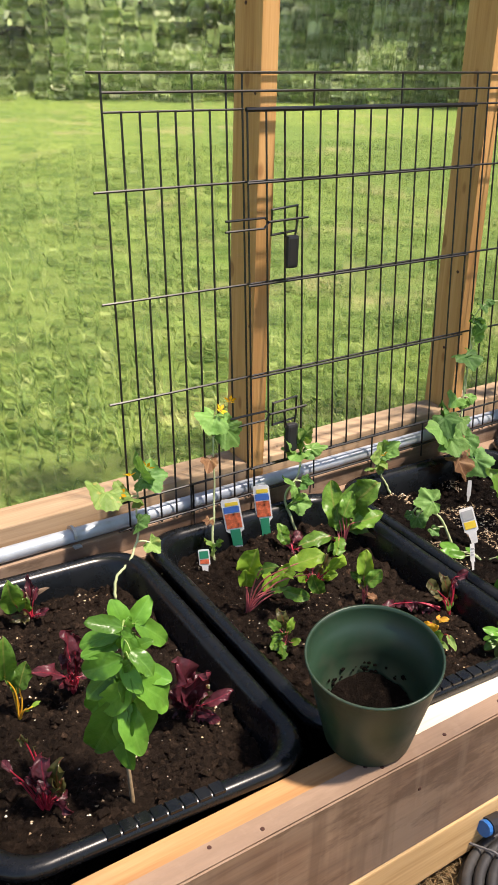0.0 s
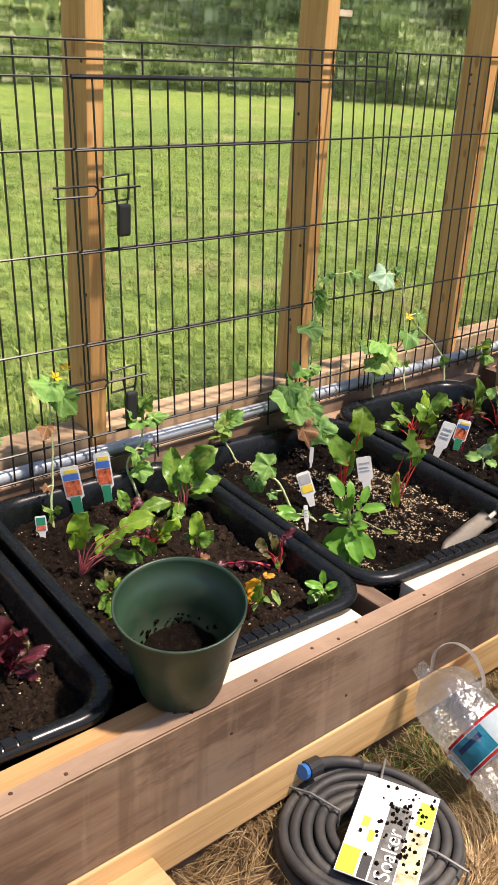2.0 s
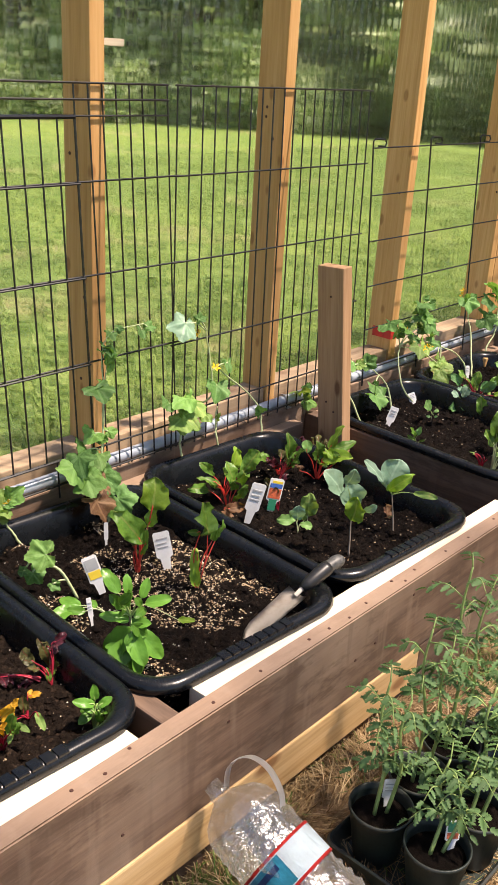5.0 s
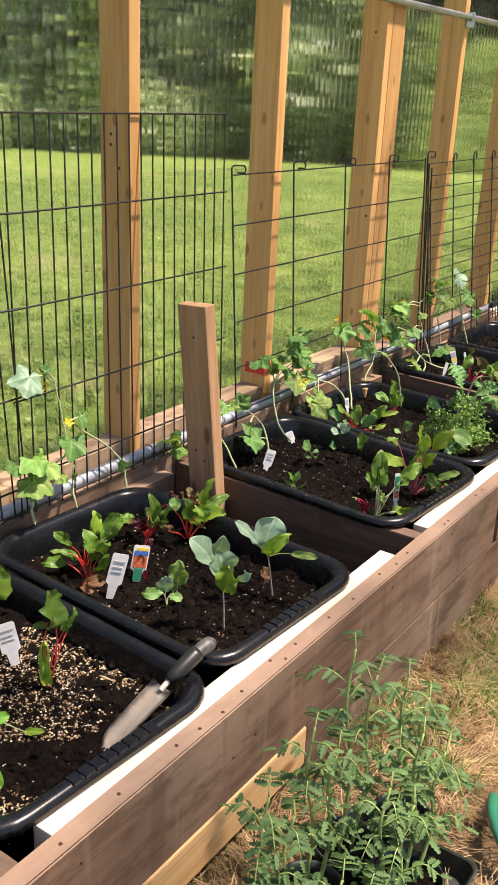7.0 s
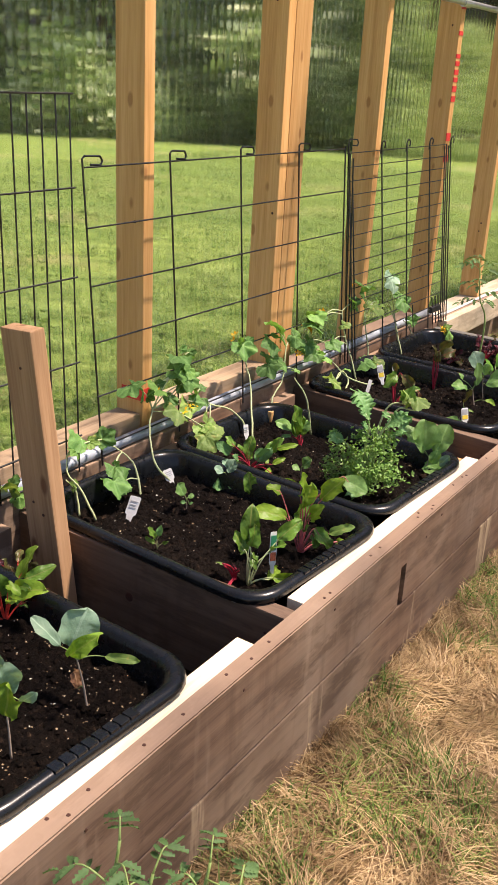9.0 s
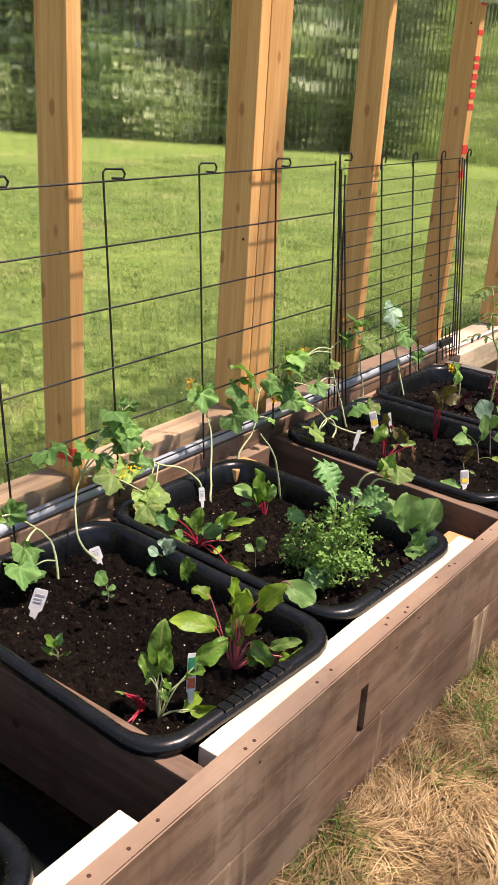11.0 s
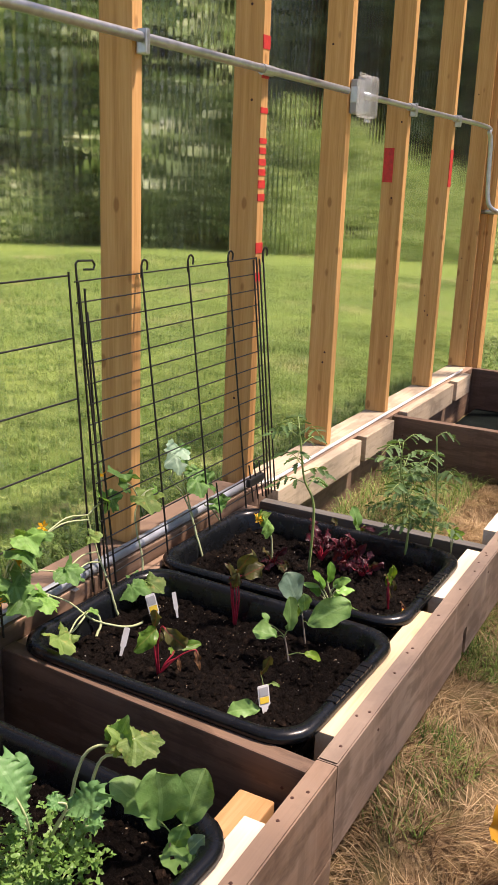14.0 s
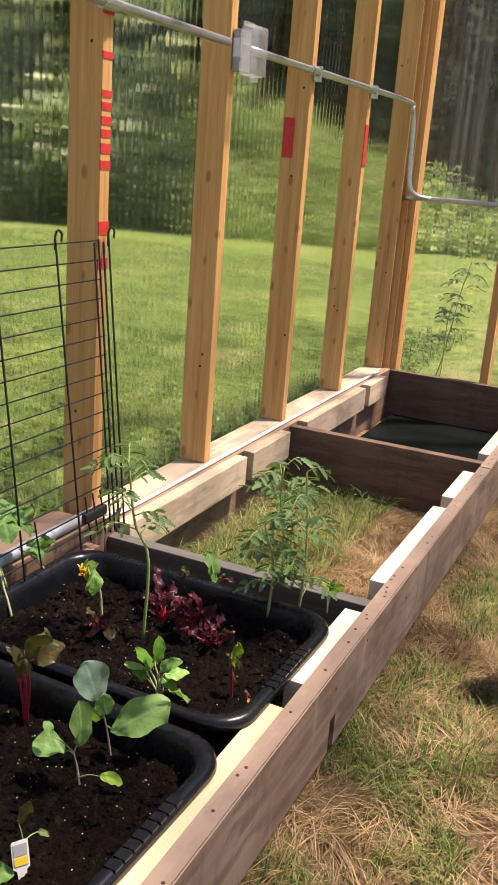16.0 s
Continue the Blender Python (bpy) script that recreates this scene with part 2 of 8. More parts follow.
leaf_parsley = leafy("parsley_leaf", (0.30, 0.50, 0.14), (0.14, 0.33, 0.06), 0.4, 0.3, ribs=0.0)
leaf_beet = leafy("beet_leaf", (0.12, 0.022, 0.035), (0.03, 0.011, 0.014), 0.3, 0.22, 0.5, rib=(0.34, 0.02, 0.05))
leaf_beetgreen = leafy("beet_green_leaf", (0.13, 0.14, 0.04), (0.055, 0.05, 0.02), 0.32, 0.3, 0.5, rib=(0.36, 0.05, 0.06))
leaf_tomato = leafy("tomato_leaf", (0.165, 0.27, 0.10), (0.07, 0.15, 0.05), 0.6, 0.3, ribs=0.1)
leaf_yellow = leafy("yellow_leaf", (0.70, 0.42, 0.03), (0.50, 0.24, 0.02), 0.5, 0.35)
petal = leafy("yellow_petal", (0.85, 0.52, 0.02), (0.75, 0.36, 0.01), 0.5, 0.3)
stem_green = plain("green_stem", (0.24, 0.34, 0.10), 0.5, 0, 0.2, 80)
stem_red = plain("red_stalk", (0.36, 0.022, 0.045), 0.35, 0, 0.25, 60)
stem_scarlet = plain("scarlet_stalk", (0.62, 0.05, 0.035), 0.32, 0, 0.3, 60)
stem_pink = plain("pink_stalk", (0.50, 0.12, 0.13), 0.4, 0, 0.3, 60)
stem_gold = plain("golden_stalk", (0.75, 0.40, 0.03), 0.4, 0, 0.2, 60)
stem_brown = plain("woody_stem", (0.26, 0.19, 0.11), 0.7, 0, 0.3, 90)
stem_mauve = plain("mauve_stem", (0.30, 0.25, 0.20), 0.6, 0, 0.25, 80)
stem_pale = plain("pale_stem", (0.40, 0.46, 0.24), 0.5, 0, 0.2, 80)


def soil_material(name, low, mid, high):
    m, ns, ln, b = mat(name, 0.72, spec=0.07)
    nt = m.node_tree
    n = noise_node(nt, coords(nt), 90, 8, 0.75)
    big = noise_node(nt, coords(nt), 9, 4, 0.6)
    col = ramp(nt, n, [(0.3, low), (0.55, mid), (0.76, high)])
    col = mixc(nt, ramp(nt, big, [(0.4, (0, 0, 0)), (0.7, (0.5, 0.5, 0.5))]), col, tuple(v * 1.8 for v in mid))
    isl = rand(nt, True)
    col = mixc(nt, 0.75, col, ramp(nt, isl, [(0.0, (0.25, 0.25, 0.25)), (0.8, (1.1, 1.05, 1.0)), (0.95, (1.9, 1.75, 1.6)), (1.0, (4.0, 3.5, 3.0))]), "MULTIPLY")
    ln.new(col, b.inputs["Base Color"])
    bump(nt, b, noise_node(nt, coords(nt), 160, 6, 0.8), 1.0, 0.008)
    return m


soil_mat = soil_material("potting_soil", (0.002, 0.0014, 0.0011), (0.0075, 0.0052, 0.004), (0.05, 0.035, 0.026))
dry_soil = soil_material("drier_soil", (0.005, 0.0034, 0.0026), (0.019, 0.013, 0.0095), (0.085, 0.06, 0.043))
perlite = plain("perlite", (0.62, 0.58, 0.50), 0.8, 0, 0.25, 200)
vermiculite, _vn, _vl, _vb = mat("vermiculite", 0.6)
_vl.new(ramp(vermiculite.node_tree, rand(vermiculite.node_tree, True), [(0.0, (0.09, 0.055, 0.032)), (0.45, (0.33, 0.22, 0.12)), (0.85, (0.58, 0.45, 0.27)), (1.0, (0.78, 0.72, 0.60))]), _vb.inputs["Base Color"])


def ground_material():
    m, ns, ln, b = mat("grassy_ground", 0.95, spec=0.15)
    nt = m.node_tree
    fine = noise_node(nt, coords(nt), 60, 8, 0.75)
    mid = noise_node(nt, coords(nt), 2.4, 5, 0.6)
    far = noise_node(nt, coords(nt), 0.35, 5, 0.65)
    straw = ramp(nt, fine, [(0.3, (0.12, 0.075, 0.04)), (0.55, (0.30, 0.20, 0.11)), (0.75, (0.46, 0.34, 0.20))])
    lawn = ramp(nt, fine, [(0.3, (0.09, 0.145, 0.035)), (0.7, (0.28, 0.385, 0.105))])
    lawn = mixc(nt, ramp(nt, far, [(0.38, (0, 0, 0)), (0.62, (0.7, 0.7, 0.7))]), lawn, (0.30, 0.38, 0.085))
    weeds = noise_node(nt, coords(nt), 7.0, 6, 0.7)
    lawn = mixc(nt, ramp(nt, weeds, [(0.46, (0, 0, 0)), (0.58, (0.8, 0.8, 0.8))]), lawn, (0.07, 0.13, 0.03))
    lawn = mixc(nt, ramp(nt, noise_node(nt, coords(nt), 1.1, 4, 0.6), [(0.56, (0, 0, 0)), (0.68, (0.7, 0.7, 0.7))]), lawn, (0.38, 0.33, 0.16))
    lawn = mixc(nt, ramp(nt, mid, [(0.5, (0, 0, 0)), (0.7, (0.7, 0.7, 0.7))]), lawn, (0.13, 0.23, 0.04))
    inside = mixc(nt, ramp(nt, mid, [(0.5, (0, 0, 0)), (0.62, (0.6, 0.6, 0.6))]), straw, (0.10, 0.12, 0.035))
    sep = ns.new("ShaderNodeSeparateXYZ")
    ln.new(coords(nt), sep.inputs[0])
    masks = []
    for axis, edge, wide in (("X", 6.95, 0.15), ("Y", 1.66, 0.15), ("X", -1.35, -0.15), ("Y", -2.75, -0.15)):
        c = ns.new("ShaderNodeMapRange")
        c.inputs["From Min"].default_value, c.inputs["From Max"].default_value = edge - wide, edge + wide
        ln.new(sep.outputs[axis], c.inputs["Value"])
        masks.append(c.outputs[0])
    outside = masks[0]
    for mask in masks[1:]:
        mx = ns.new("ShaderNodeMath")
        mx.operation = "MAXIMUM"
        ln.new(outside, mx.inputs[0])
        ln.new(mask, mx.inputs[1])
        outside = mx.outputs[0]
    ln.new(mixc(nt, outside, inside, lawn), b.inputs["Base Color"])
    bump(nt, b, fine, 0.9, 0.02)
    return m


def blade_material(name, stops, back=0.25, patch=None):
    m, ns, ln, b = mat(name, 0.6, spec=0.25)
    nt = m.node_tree
    col = ramp(nt, rand(nt, True), stops)
    if patch:
        scale, low, high = patch
        col = mixc(nt, 1.0, col, ramp(nt, noise_node(nt, coords(nt), scale, 5, 0.6), [(0.34, low), (0.62, high)]), "MULTIPLY")
    ln.new(col, b.inputs["Base Color"])
    tr = ns.new("ShaderNodeBsdfTranslucent")
    ln.new(col, tr.inputs["Color"])
    mx = ns.new("ShaderNodeMixShader")
    mx.inputs[0].default_value = back
    ln.new(b.outputs[0], mx.inputs[1])
    ln.new(tr.outputs[0], mx.inputs[2])
    ln.new(mx.outputs[0], ns["Material Output"].inputs["Surface"])
    return m


straw_mat = blade_material("dry_grass", [(0.0, (0.18, 0.115, 0.055)), (0.4, (0.43, 0.315, 0.17)), (0.75, (0.66, 0.53, 0.34)), (1.0, (0.34, 0.27, 0.12))], 0.25, (9.0, (0.34, 0.28, 0.22), (1.12, 1.06, 0.98)))
tuft_mat = blade_material("tuft_grass", [(0.0, (0.06, 0.11, 0.025)), (0.6, (0.16, 0.25, 0.06)), (1.0, (0.36, 0.38, 0.14))], 0.25, (2.6, (0.55, 0.66, 0.5), (1.12, 1.12, 1.0)))
# Deep green puts the shade at the wall's foot into the grass colour.
shade_grass_mat = blade_material("shade_dark_grass", [(0.0, (0.03, 0.065, 0.015)), (0.6, (0.08, 0.15, 0.03)), (1.0, (0.18, 0.26, 0.06))], 0.2)
green_mat = blade_material("green_grass", [(0.0, (0.085, 0.145, 0.038)), (0.6, (0.25, 0.365, 0.10)), (1.0, (0.46, 0.51, 0.21))], 0.25, (2.6, (0.55, 0.66, 0.5), (1.12, 1.12, 1.0)))
# Dark to near-white spread puts glints and gaps of shade into the leaf colours.
tree_mat = blade_material("tree_leaves", [(0.0, (0.035, 0.07, 0.02)), (0.35, (0.22, 0.34, 0.10)), (0.7, (0.56, 0.67, 0.30)), (1.0, (0.84, 0.88, 0.64))], 0.5)
shrub_mat = blade_material("shrub_leaves", [(0.0, (0.13, 0.22, 0.05)), (0.6, (0.40, 0.53, 0.17)), (1.0, (0.66, 0.74, 0.34))], 0.5)
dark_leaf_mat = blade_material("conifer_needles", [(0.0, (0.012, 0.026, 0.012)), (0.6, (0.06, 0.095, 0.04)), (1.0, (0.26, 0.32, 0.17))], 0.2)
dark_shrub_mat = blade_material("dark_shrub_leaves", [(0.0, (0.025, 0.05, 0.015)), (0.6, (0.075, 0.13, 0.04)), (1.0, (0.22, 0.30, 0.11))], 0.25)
bark = plain("bark", (0.06, 0.045, 0.034), 0.9, 0, 0.45, 6, 0.2, 0.8)
ground_mat = ground_material()


def clear(name, ior, rough, tint, haze):
    """Clear plastic sheet: bends the view a little, with a faint dusty haze and pale streaks."""
    m, ns, ln, b = mat(name)
    both = ns.new("ShaderNodeMixShader")
    both.inputs[0].default_value = 0.4
    for slot, bend in ((1, ior), (2, 1 + (ior - 1) * 1.8)):
        rf = ns.new("ShaderNodeBsdfRefraction")
        rf.inputs["IOR"].default_value, rf.inputs["Roughness"].default_value = bend, rough
        rf.inputs["Color"].default_value = (*tint, 1)
        ln.new(rf.outputs[0], both.inputs[slot])
    gl = ns.new("ShaderNodeBsdfGlossy")
    gl.inputs["Roughness"].default_value = 0.2
    df = ns.new("ShaderNodeBsdfTranslucent")
    df.inputs["Color"].default_value = (0.8, 0.8, 0.76, 1)
    a, c = ns.new("ShaderNodeMixShader"), ns.new("ShaderNodeMixShader")
    a.inputs[0].default_value, c.inputs[0].default_value = 0.05, haze
    ln.new(both.outputs[0], a.inputs[1])
    ln.new(gl.outputs[0], a.inputs[2])
    # Pale streaks stand in for the light lines along the corrugations.
    streak = ns.new("ShaderNodeMapRange")
    streak.inputs["From Min"].default_value, streak.inputs["From Max"].default_value = 0.45, 0.75
    streak.inputs["To Min"].default_value, streak.inputs["To Max"].default_value = haze * 0.6, haze * 4.5
    ln.new(noise_node(m.node_tree, coords(m.node_tree, (34, 34, 0.5)), 1.0, 4, 0.7), streak.inputs["Value"])
    ln.new(streak.outputs[0], c.inputs[0])
    ln.new(a.outputs[0], c.inputs[1])
    ln.new(df.outputs[0], c.inputs[2])
    ln.new(c.outputs[0], ns["Material Output"].inputs["Surface"])
    return m


sheet_mat = clear("corrugated_polycarbonate", 1.012, 0.25, (0.98, 0.99, 0.97), 0.027)


def thin_plastic(name, see, gloss, rough, crumple):
    """Thin clear plastic: mostly see-through, with creased shine and a milky cast."""
    m, ns, ln, b = mat(name)
    nt = m.node_tree
    n = ns.new("ShaderNodeBump")
    n.inputs["Strength"].default_value, n.inputs["Distance"].default_value = crumple, 0.01
    ln.new(noise_node(nt, coords(nt), 38, 3, 0.5), n.inputs["Height"])
    tp, gl, tl = ns.new("ShaderNodeBsdfTransparent"), ns.new("ShaderNodeBsdfGlossy"), ns.new("ShaderNodeBsdfTranslucent")
    tp.inputs["Color"].default_value = (0.95, 0.96, 0.96, 1)
    gl.inputs["Roughness"].default_value = rough
    tl.inputs["Color"].default_value = (0.9, 0.9, 0.9, 1)
    ln.new(n.outputs[0], gl.inputs["Normal"])
    ln.new(n.outputs[0], tl.inputs["Normal"])
    a, c = ns.new("ShaderNodeMixShader"), ns.new("ShaderNodeMixShader")
    a.inputs[0].default_value, c.inputs[0].default_value = gloss, 1 - see
    ln.new(tl.outputs[0], a.inputs[1])
    ln.new(gl.outputs[0], a.inputs[2])
    ln.new(tp.outputs[0], c.inputs[1])
    ln.new(a.outputs[0], c.inputs[2])
    ln.new(c.outputs[0], ns["Material Output"].inputs["Surface"])
    return m


bottle_mat = thin_plastic("clear_bottle", 0.62, 0.5, 0.25, 1.0)
boxclear_mat = thin_plastic("clear_cover", 0.66, 0.45, 0.2, 0.1)


# ---- mesh helpers ----
def part(name, bm, material, parent=None, label="", smooth=False):
    me = bpy.data.meshes.new(name)
    bm.to_mesh(me)
    bm.free()
    for mm in material if isinstance(material, (list, tuple)) else (material,):
        me.materials.append(mm)
    if smooth:
        me.polygons.foreach_set("use_smooth", [True] * len(me.polygons))
    ob = new(name, me)
    if parent is not None:
        ob.parent = parent
    return tagged(ob, label)


def thing(name, label, category, group="", kind="", at=(0, 0, 0), rz=0.0):
    e = new(name)
    e.empty_display_size = 0.05
    e.matrix_world = pose(*at, 0, 0, rz)
    return tagged(e, label, category, group, kind)


def box(x0, x1, y0, y1, z0, z1, bevel=0.003, bm=None):
    bm = bm or bmesh.new()
    r = bmesh.ops.create_cube(bm, size=1.0)
    bmesh.ops.scale(bm, vec=(x1 - x0, y1 - y0, z1 - z0), verts=r["verts"])
    bmesh.ops.translate(bm, vec=((x0 + x1) / 2, (y0 + y1) / 2, (z0 + z1) / 2), verts=r["verts"])
    if bevel:
        es = list({e for v in r["verts"] for e in v.link_edges})
        bmesh.ops.bevel(bm, geom=es, offset=bevel, segments=2, affect="EDGES", profile=0.6)
    return bm


def spline(pts, per=5):
    """A smooth line through the points."""
    p = [Vector(q) for q in pts]
    p = [p[0] * 2 - p[1], *p, p[-1] * 2 - p[-2]]
    out = []
    for i in range(1, len(p) - 2):
        for k in range(per):
            t = k / per
            out.append(0.5 * (2 * p[i] + (p[i + 1] - p[i - 1]) * t + (2 * p[i - 1] - 5 * p[i] + 4 * p[i + 1] - p[i + 2]) * t * t + (3 * p[i] - p[i - 1] - 3 * p[i + 1] + p[i + 2]) * t ** 3))
    out.append(p[-2])
    return out


def tube(pts, r, n=6, bm=None, closed=False):
    bm = bm or bmesh.new()
    pts = [Vector(q) for q in pts]
    rad = r if isinstance(r, (list, tuple)) else [r] * len(pts)
    rings, side = [], None
    for i, q in enumerate(pts):
        if closed:
            d = pts[(i + 1) % len(pts)] - pts[i - 1]
        else:
            d = pts[min(i + 1, len(pts) - 1)] - pts[max(i - 1, 0)]
        d = d.normalized() if d.length else Vector((0, 0, 1))
        if side is None:
            side = d.orthogonal().normalized()
        side = (side - d * side.dot(d)).normalized()
        up = d.cross(side)
        rings.append([bm.verts.new(q + (side * math.cos(a) + up * math.sin(a)) * rad[i]) for a in (2 * math.pi * k / n for k in range(n))])
    loops = list(zip(rings, rings[1:])) + ([(rings[-1], rings[0])] if closed else [])
    for a, b in loops:
        for k in range(n):
            bm.faces.new((a[k], a[(k + 1) % n], b[(k + 1) % n], b[k]))
    if not closed:
        bm.faces.new(rings[0][::-1])
        bm.faces.new(rings[-1])
    return bm


def loops_mesh(loops, bm=None, cap_first=True, cap_last=True):
    bm = bm or bmesh.new()
    rows = [[bm.verts.new(v) for v in l] for l in loops]
    n = len(rows[0])
    for a, b in zip(rows, rows[1:]):
        for k in range(n):
            bm.faces.new((a[k], a[(k + 1) % n], b[(k + 1) % n], b[k]))
    if cap_first:
        bm.faces.new(rows[0][::-1])
    if cap_last:
        bm.faces.new(rows[-1])
    return bm


def lathe(profile, n=40, bm=None, caps=(True, True)):
    return loops_mesh([[(r * math.cos(2 * math.pi * k / n), r * math.sin(2 * math.pi * k / n), z) for k in range(n)] for r, z in profile], bm, *caps)


def cloud(name, verts, faces, material, label, category, kind="stuff"):
    me = bpy.data.meshes.new(name)
    me.from_pydata(verts, [], faces)
    for mm in material if isinstance(material, (list, tuple)) else (material,):
        me.materials.append(mm)
    return tagged(new(name, me), label, category, "", kind)


# ---- terrain ----
def gz(x, y):
    """Height of the ground."""
    s, d = min(max((x - 3.0) / 0.6, 0), 1), min(max((x - 1.5) / 0.7, 0), 1)
    z = -0.012 - 0.035 * d * d * (3 - 2 * d) + 0.105 * s * s * (3 - 2 * s)
    if y > 1.7:
        z -= 0.05 * min((y - 1.7) / 0.5, 1)
    return z


def rough_gz(x, y):
    return gz(x, y) + 0.018 * noise.noise((x * 3, y * 3, 0)) + 0.016 * noise.noise((x * 9, y * 9, 4))


def graded(lo, hi, a, b, fine):
    mid = list(np.arange(a, b, fine))
    left, right = [], []
    step, q = fine, a
    while q > lo:
        step *= 1.28
        q -= step
        left.append(q)
    step, q = fine, mid[-1]
    while q < hi:
        step *= 1.28
        q += step
        right.append(q)
    return left[::-1] + mid + right


gx, gy = graded(-400, 600, -0.6, 7.2, 0.06), graded(-300, 600, -0.6, 2.6, 0.06)
cloud("ground", [(x, y, rough_gz(x, y) if abs(x) < 14 and abs(y) < 14 else gz(x, y)) for y in gy for x in gx],
      [(j * len(gx) + i, j * len(gx) + i + 1, (j + 1) * len(gx) + i + 1, (j + 1) * len(gx) + i) for j in range(len(gy) - 1) for i in range(len(gx) - 1)],
      ground_mat, "dry straw-coloured grass inside, green mown lawn outside", "ground", "structure")


def blades(name, n, spots, material, label, h=(0.03, 0.09), w=0.0022, flat=0.6, seed=1, clump=None, comb=2.5):
    """Grass: bent blades strewn over the rectangles in spots."""
    rng = np.random.default_rng(seed)
    area = np.array([(s[1] - s[0]) * (s[3] - s[2]) * (s[4] if len(s) > 4 else 1) for s in spots])
    verts, faces = [], []
    for which in rng.choice(len(spots), n, p=area / area.sum()):
        x0, x1, y0, y1 = spots[which][:4]
        x, y = rng.uniform(x0, x1), rng.uniform(y0, y1)
        if rng.random() > 0.45 + 0.9 * noise.noise((x * 2.3, y * 2.3, seed * 3.1)) + 0.35:
            continue
        if clump is not None and noise.noise((x * 4.4, y * 4.4, seed * 1.7)) + 0.4 * noise.noise((x * 9, y * 9, seed)) < clump:
            continue
        z = rough_gz(x, y) - 0.004
        a, hh = 7.0 * noise.noise((x * 4.5, y * 4.5, seed)) + rng.normal(0, comb), rng.uniform(*h)
        lean = rng.uniform(0.1, 1.0) ** 0.7 * flat * hh * 2.0
        dx, dy = math.cos(a) * lean, math.sin(a) * lean
        wx, wy = -math.sin(a) * w, math.cos(a) * w
        lift = hh * max(0.12, 1 - flat * rng.uniform(0.5, 1.25))
        b = len(verts)
        verts += [(x - wx, y - wy, z), (x + wx, y + wy, z), (x + dx * 0.45 + wx * 0.8, y + dy * 0.45 + wy * 0.8, z + lift * 0.75), (x + dx * 0.45 - wx * 0.8, y + dy * 0.45 - wy * 0.8, z + lift * 0.75),
                  (x + dx, y + dy, z + lift * rng.uniform(0.7, 1.1))]
        faces += [(b, b + 1, b + 2, b + 3), (b + 3, b + 2, b + 4)]
    return cloud(name, verts, faces, material, label, "grass")


blades("dry_grass", 190000, [(-0.2, 4.6, 0.1, 0.80), (4.6, 7.2, -0.2, 0.80), (4.3, 5.5, 0.8, 1.45, 1.6)], straw_mat, "matted dry straw-coloured grass on the greenhouse floor", (0.03, 0.10), 0.0010, 0.85, 2, None, 0.75)
blades("green_tufts", 120000, [(1.5, 3.0, 0.15, 0.78), (3.0, 4.6, 0.15, 0.78, 1.7), (4.6, 7.2, -0.2, 0.78, 1.9), (0.7, 1.5, 0.4, 0.75, 0.7)], tuft_mat, "green tufts of grass growing through the straw", (0.02, 0.075), 0.0012, 0.5, 5, 0.11)
blades("bed_grass", 9000, [(4.32, 5.46, 1.08, 1.46)], green_mat, "tall green grass growing in the empty bed", (0.06, 0.16), 0.0013, 0.55, 7)
blades("lawn_grass", 90000, [(-1.5, 9.5, 1.66, 3.6, 3), (-1, 14, 3.6, 9.5, 1)], green_mat, "green lawn grass with weeds outside the wall", (0.04, 0.12), 0.004, 0.5, 9)

blades("wall_grass", 36000, [(-1.3, 4.6, 1.66, 1.98, 1.6), (4.6, 6.8, 1.66, 1.9)], shade_grass_mat, "taller grass against the outside of the wall, coloured dark for the shade there", (0.12, 0.30), 0.003, 0.3, 11)

# ---- the greenhouse frame ----
YS = 1.53
STUD = 0.61


def stud(x, y0=YS, y1=YS + 0.089, w=0.038, z0=None, z1=2.42, label="upright fir stud of the greenhouse wall"):
    s = thing("wall_stud", label, "stud", "wall studs", "structure", (x, y0, 0))
    part("post", box(0, w, 0, y1 - y0, (0.335 if x < 4.2 else 0.30) if z0 is None else z0, z1, 0.0025), fir_z, s)
    return s


STUD_X = tuple(0.028 + 0.609 * k for k in range(-2, 12))
studs = [stud(x) for x in STUD_X]
stud(STUD_X[7] + 0.041, YS, YS + 0.038, 0.089, 0.335, 2.42, "wide fir board doubled onto a wall stud")
stud(STUD * 11 + 0.042, YS - 0.03, YS + 0.089, 0.038, 0.0, 2.42, "corner fir stud of the greenhouse wall")


def mark(owner, x0, x1, y0, y1, z0, z1):
    part("paint_mark", box(x0, x1, y0, y1, z0, z1, 0), red_paint, owner, "red marking on the timber")


S = {k: studs[k + 2] for k in range(-2, 12)}
mark(S[4], -0.0012, 0.039, -0.0012, 0.07, 0.42, 0.452)
for z0, z1 in ((1.565, 1.60), (1.40, 1.415), (1.32, 1.335), (1.293, 1.310), (1.262, 1.280), (1.235, 1.252), (1.20, 1.222), (1.165, 1.185), (1.02, 1.05), (0.94, 0.965), (1.49, 1.515)):
    mark(S[7], -0.0006, 0.0386, -0.0012, 0.002, z0, z1)
part("brace", box(0.0385, 0.152, 0.072, 0.087, 1.241, 1.256, 0.002), pale_x, S[2], "short pale stick nailed to the stud")
mark(S[9], -0.0012, 0.004, 0.045, 0.086, 1.23, 1.36)
mark(S[10], -0.0006, 0.0386, -0.0012, 0.002, 1.22, 1.38)
rng_nail = random.Random(11)
for k, s in S.items():
    for i in range(3):
        z = rng_nail.uniform(0.5, 1.7)
        part("nail_hole", lathe([(0.004, 0), (0.0032, 0.0012)], 8), nail_dark, s).matrix_local = pose(0.0, rng_nail.uniform(0.012, 0.08), z, 0, -90, 0)

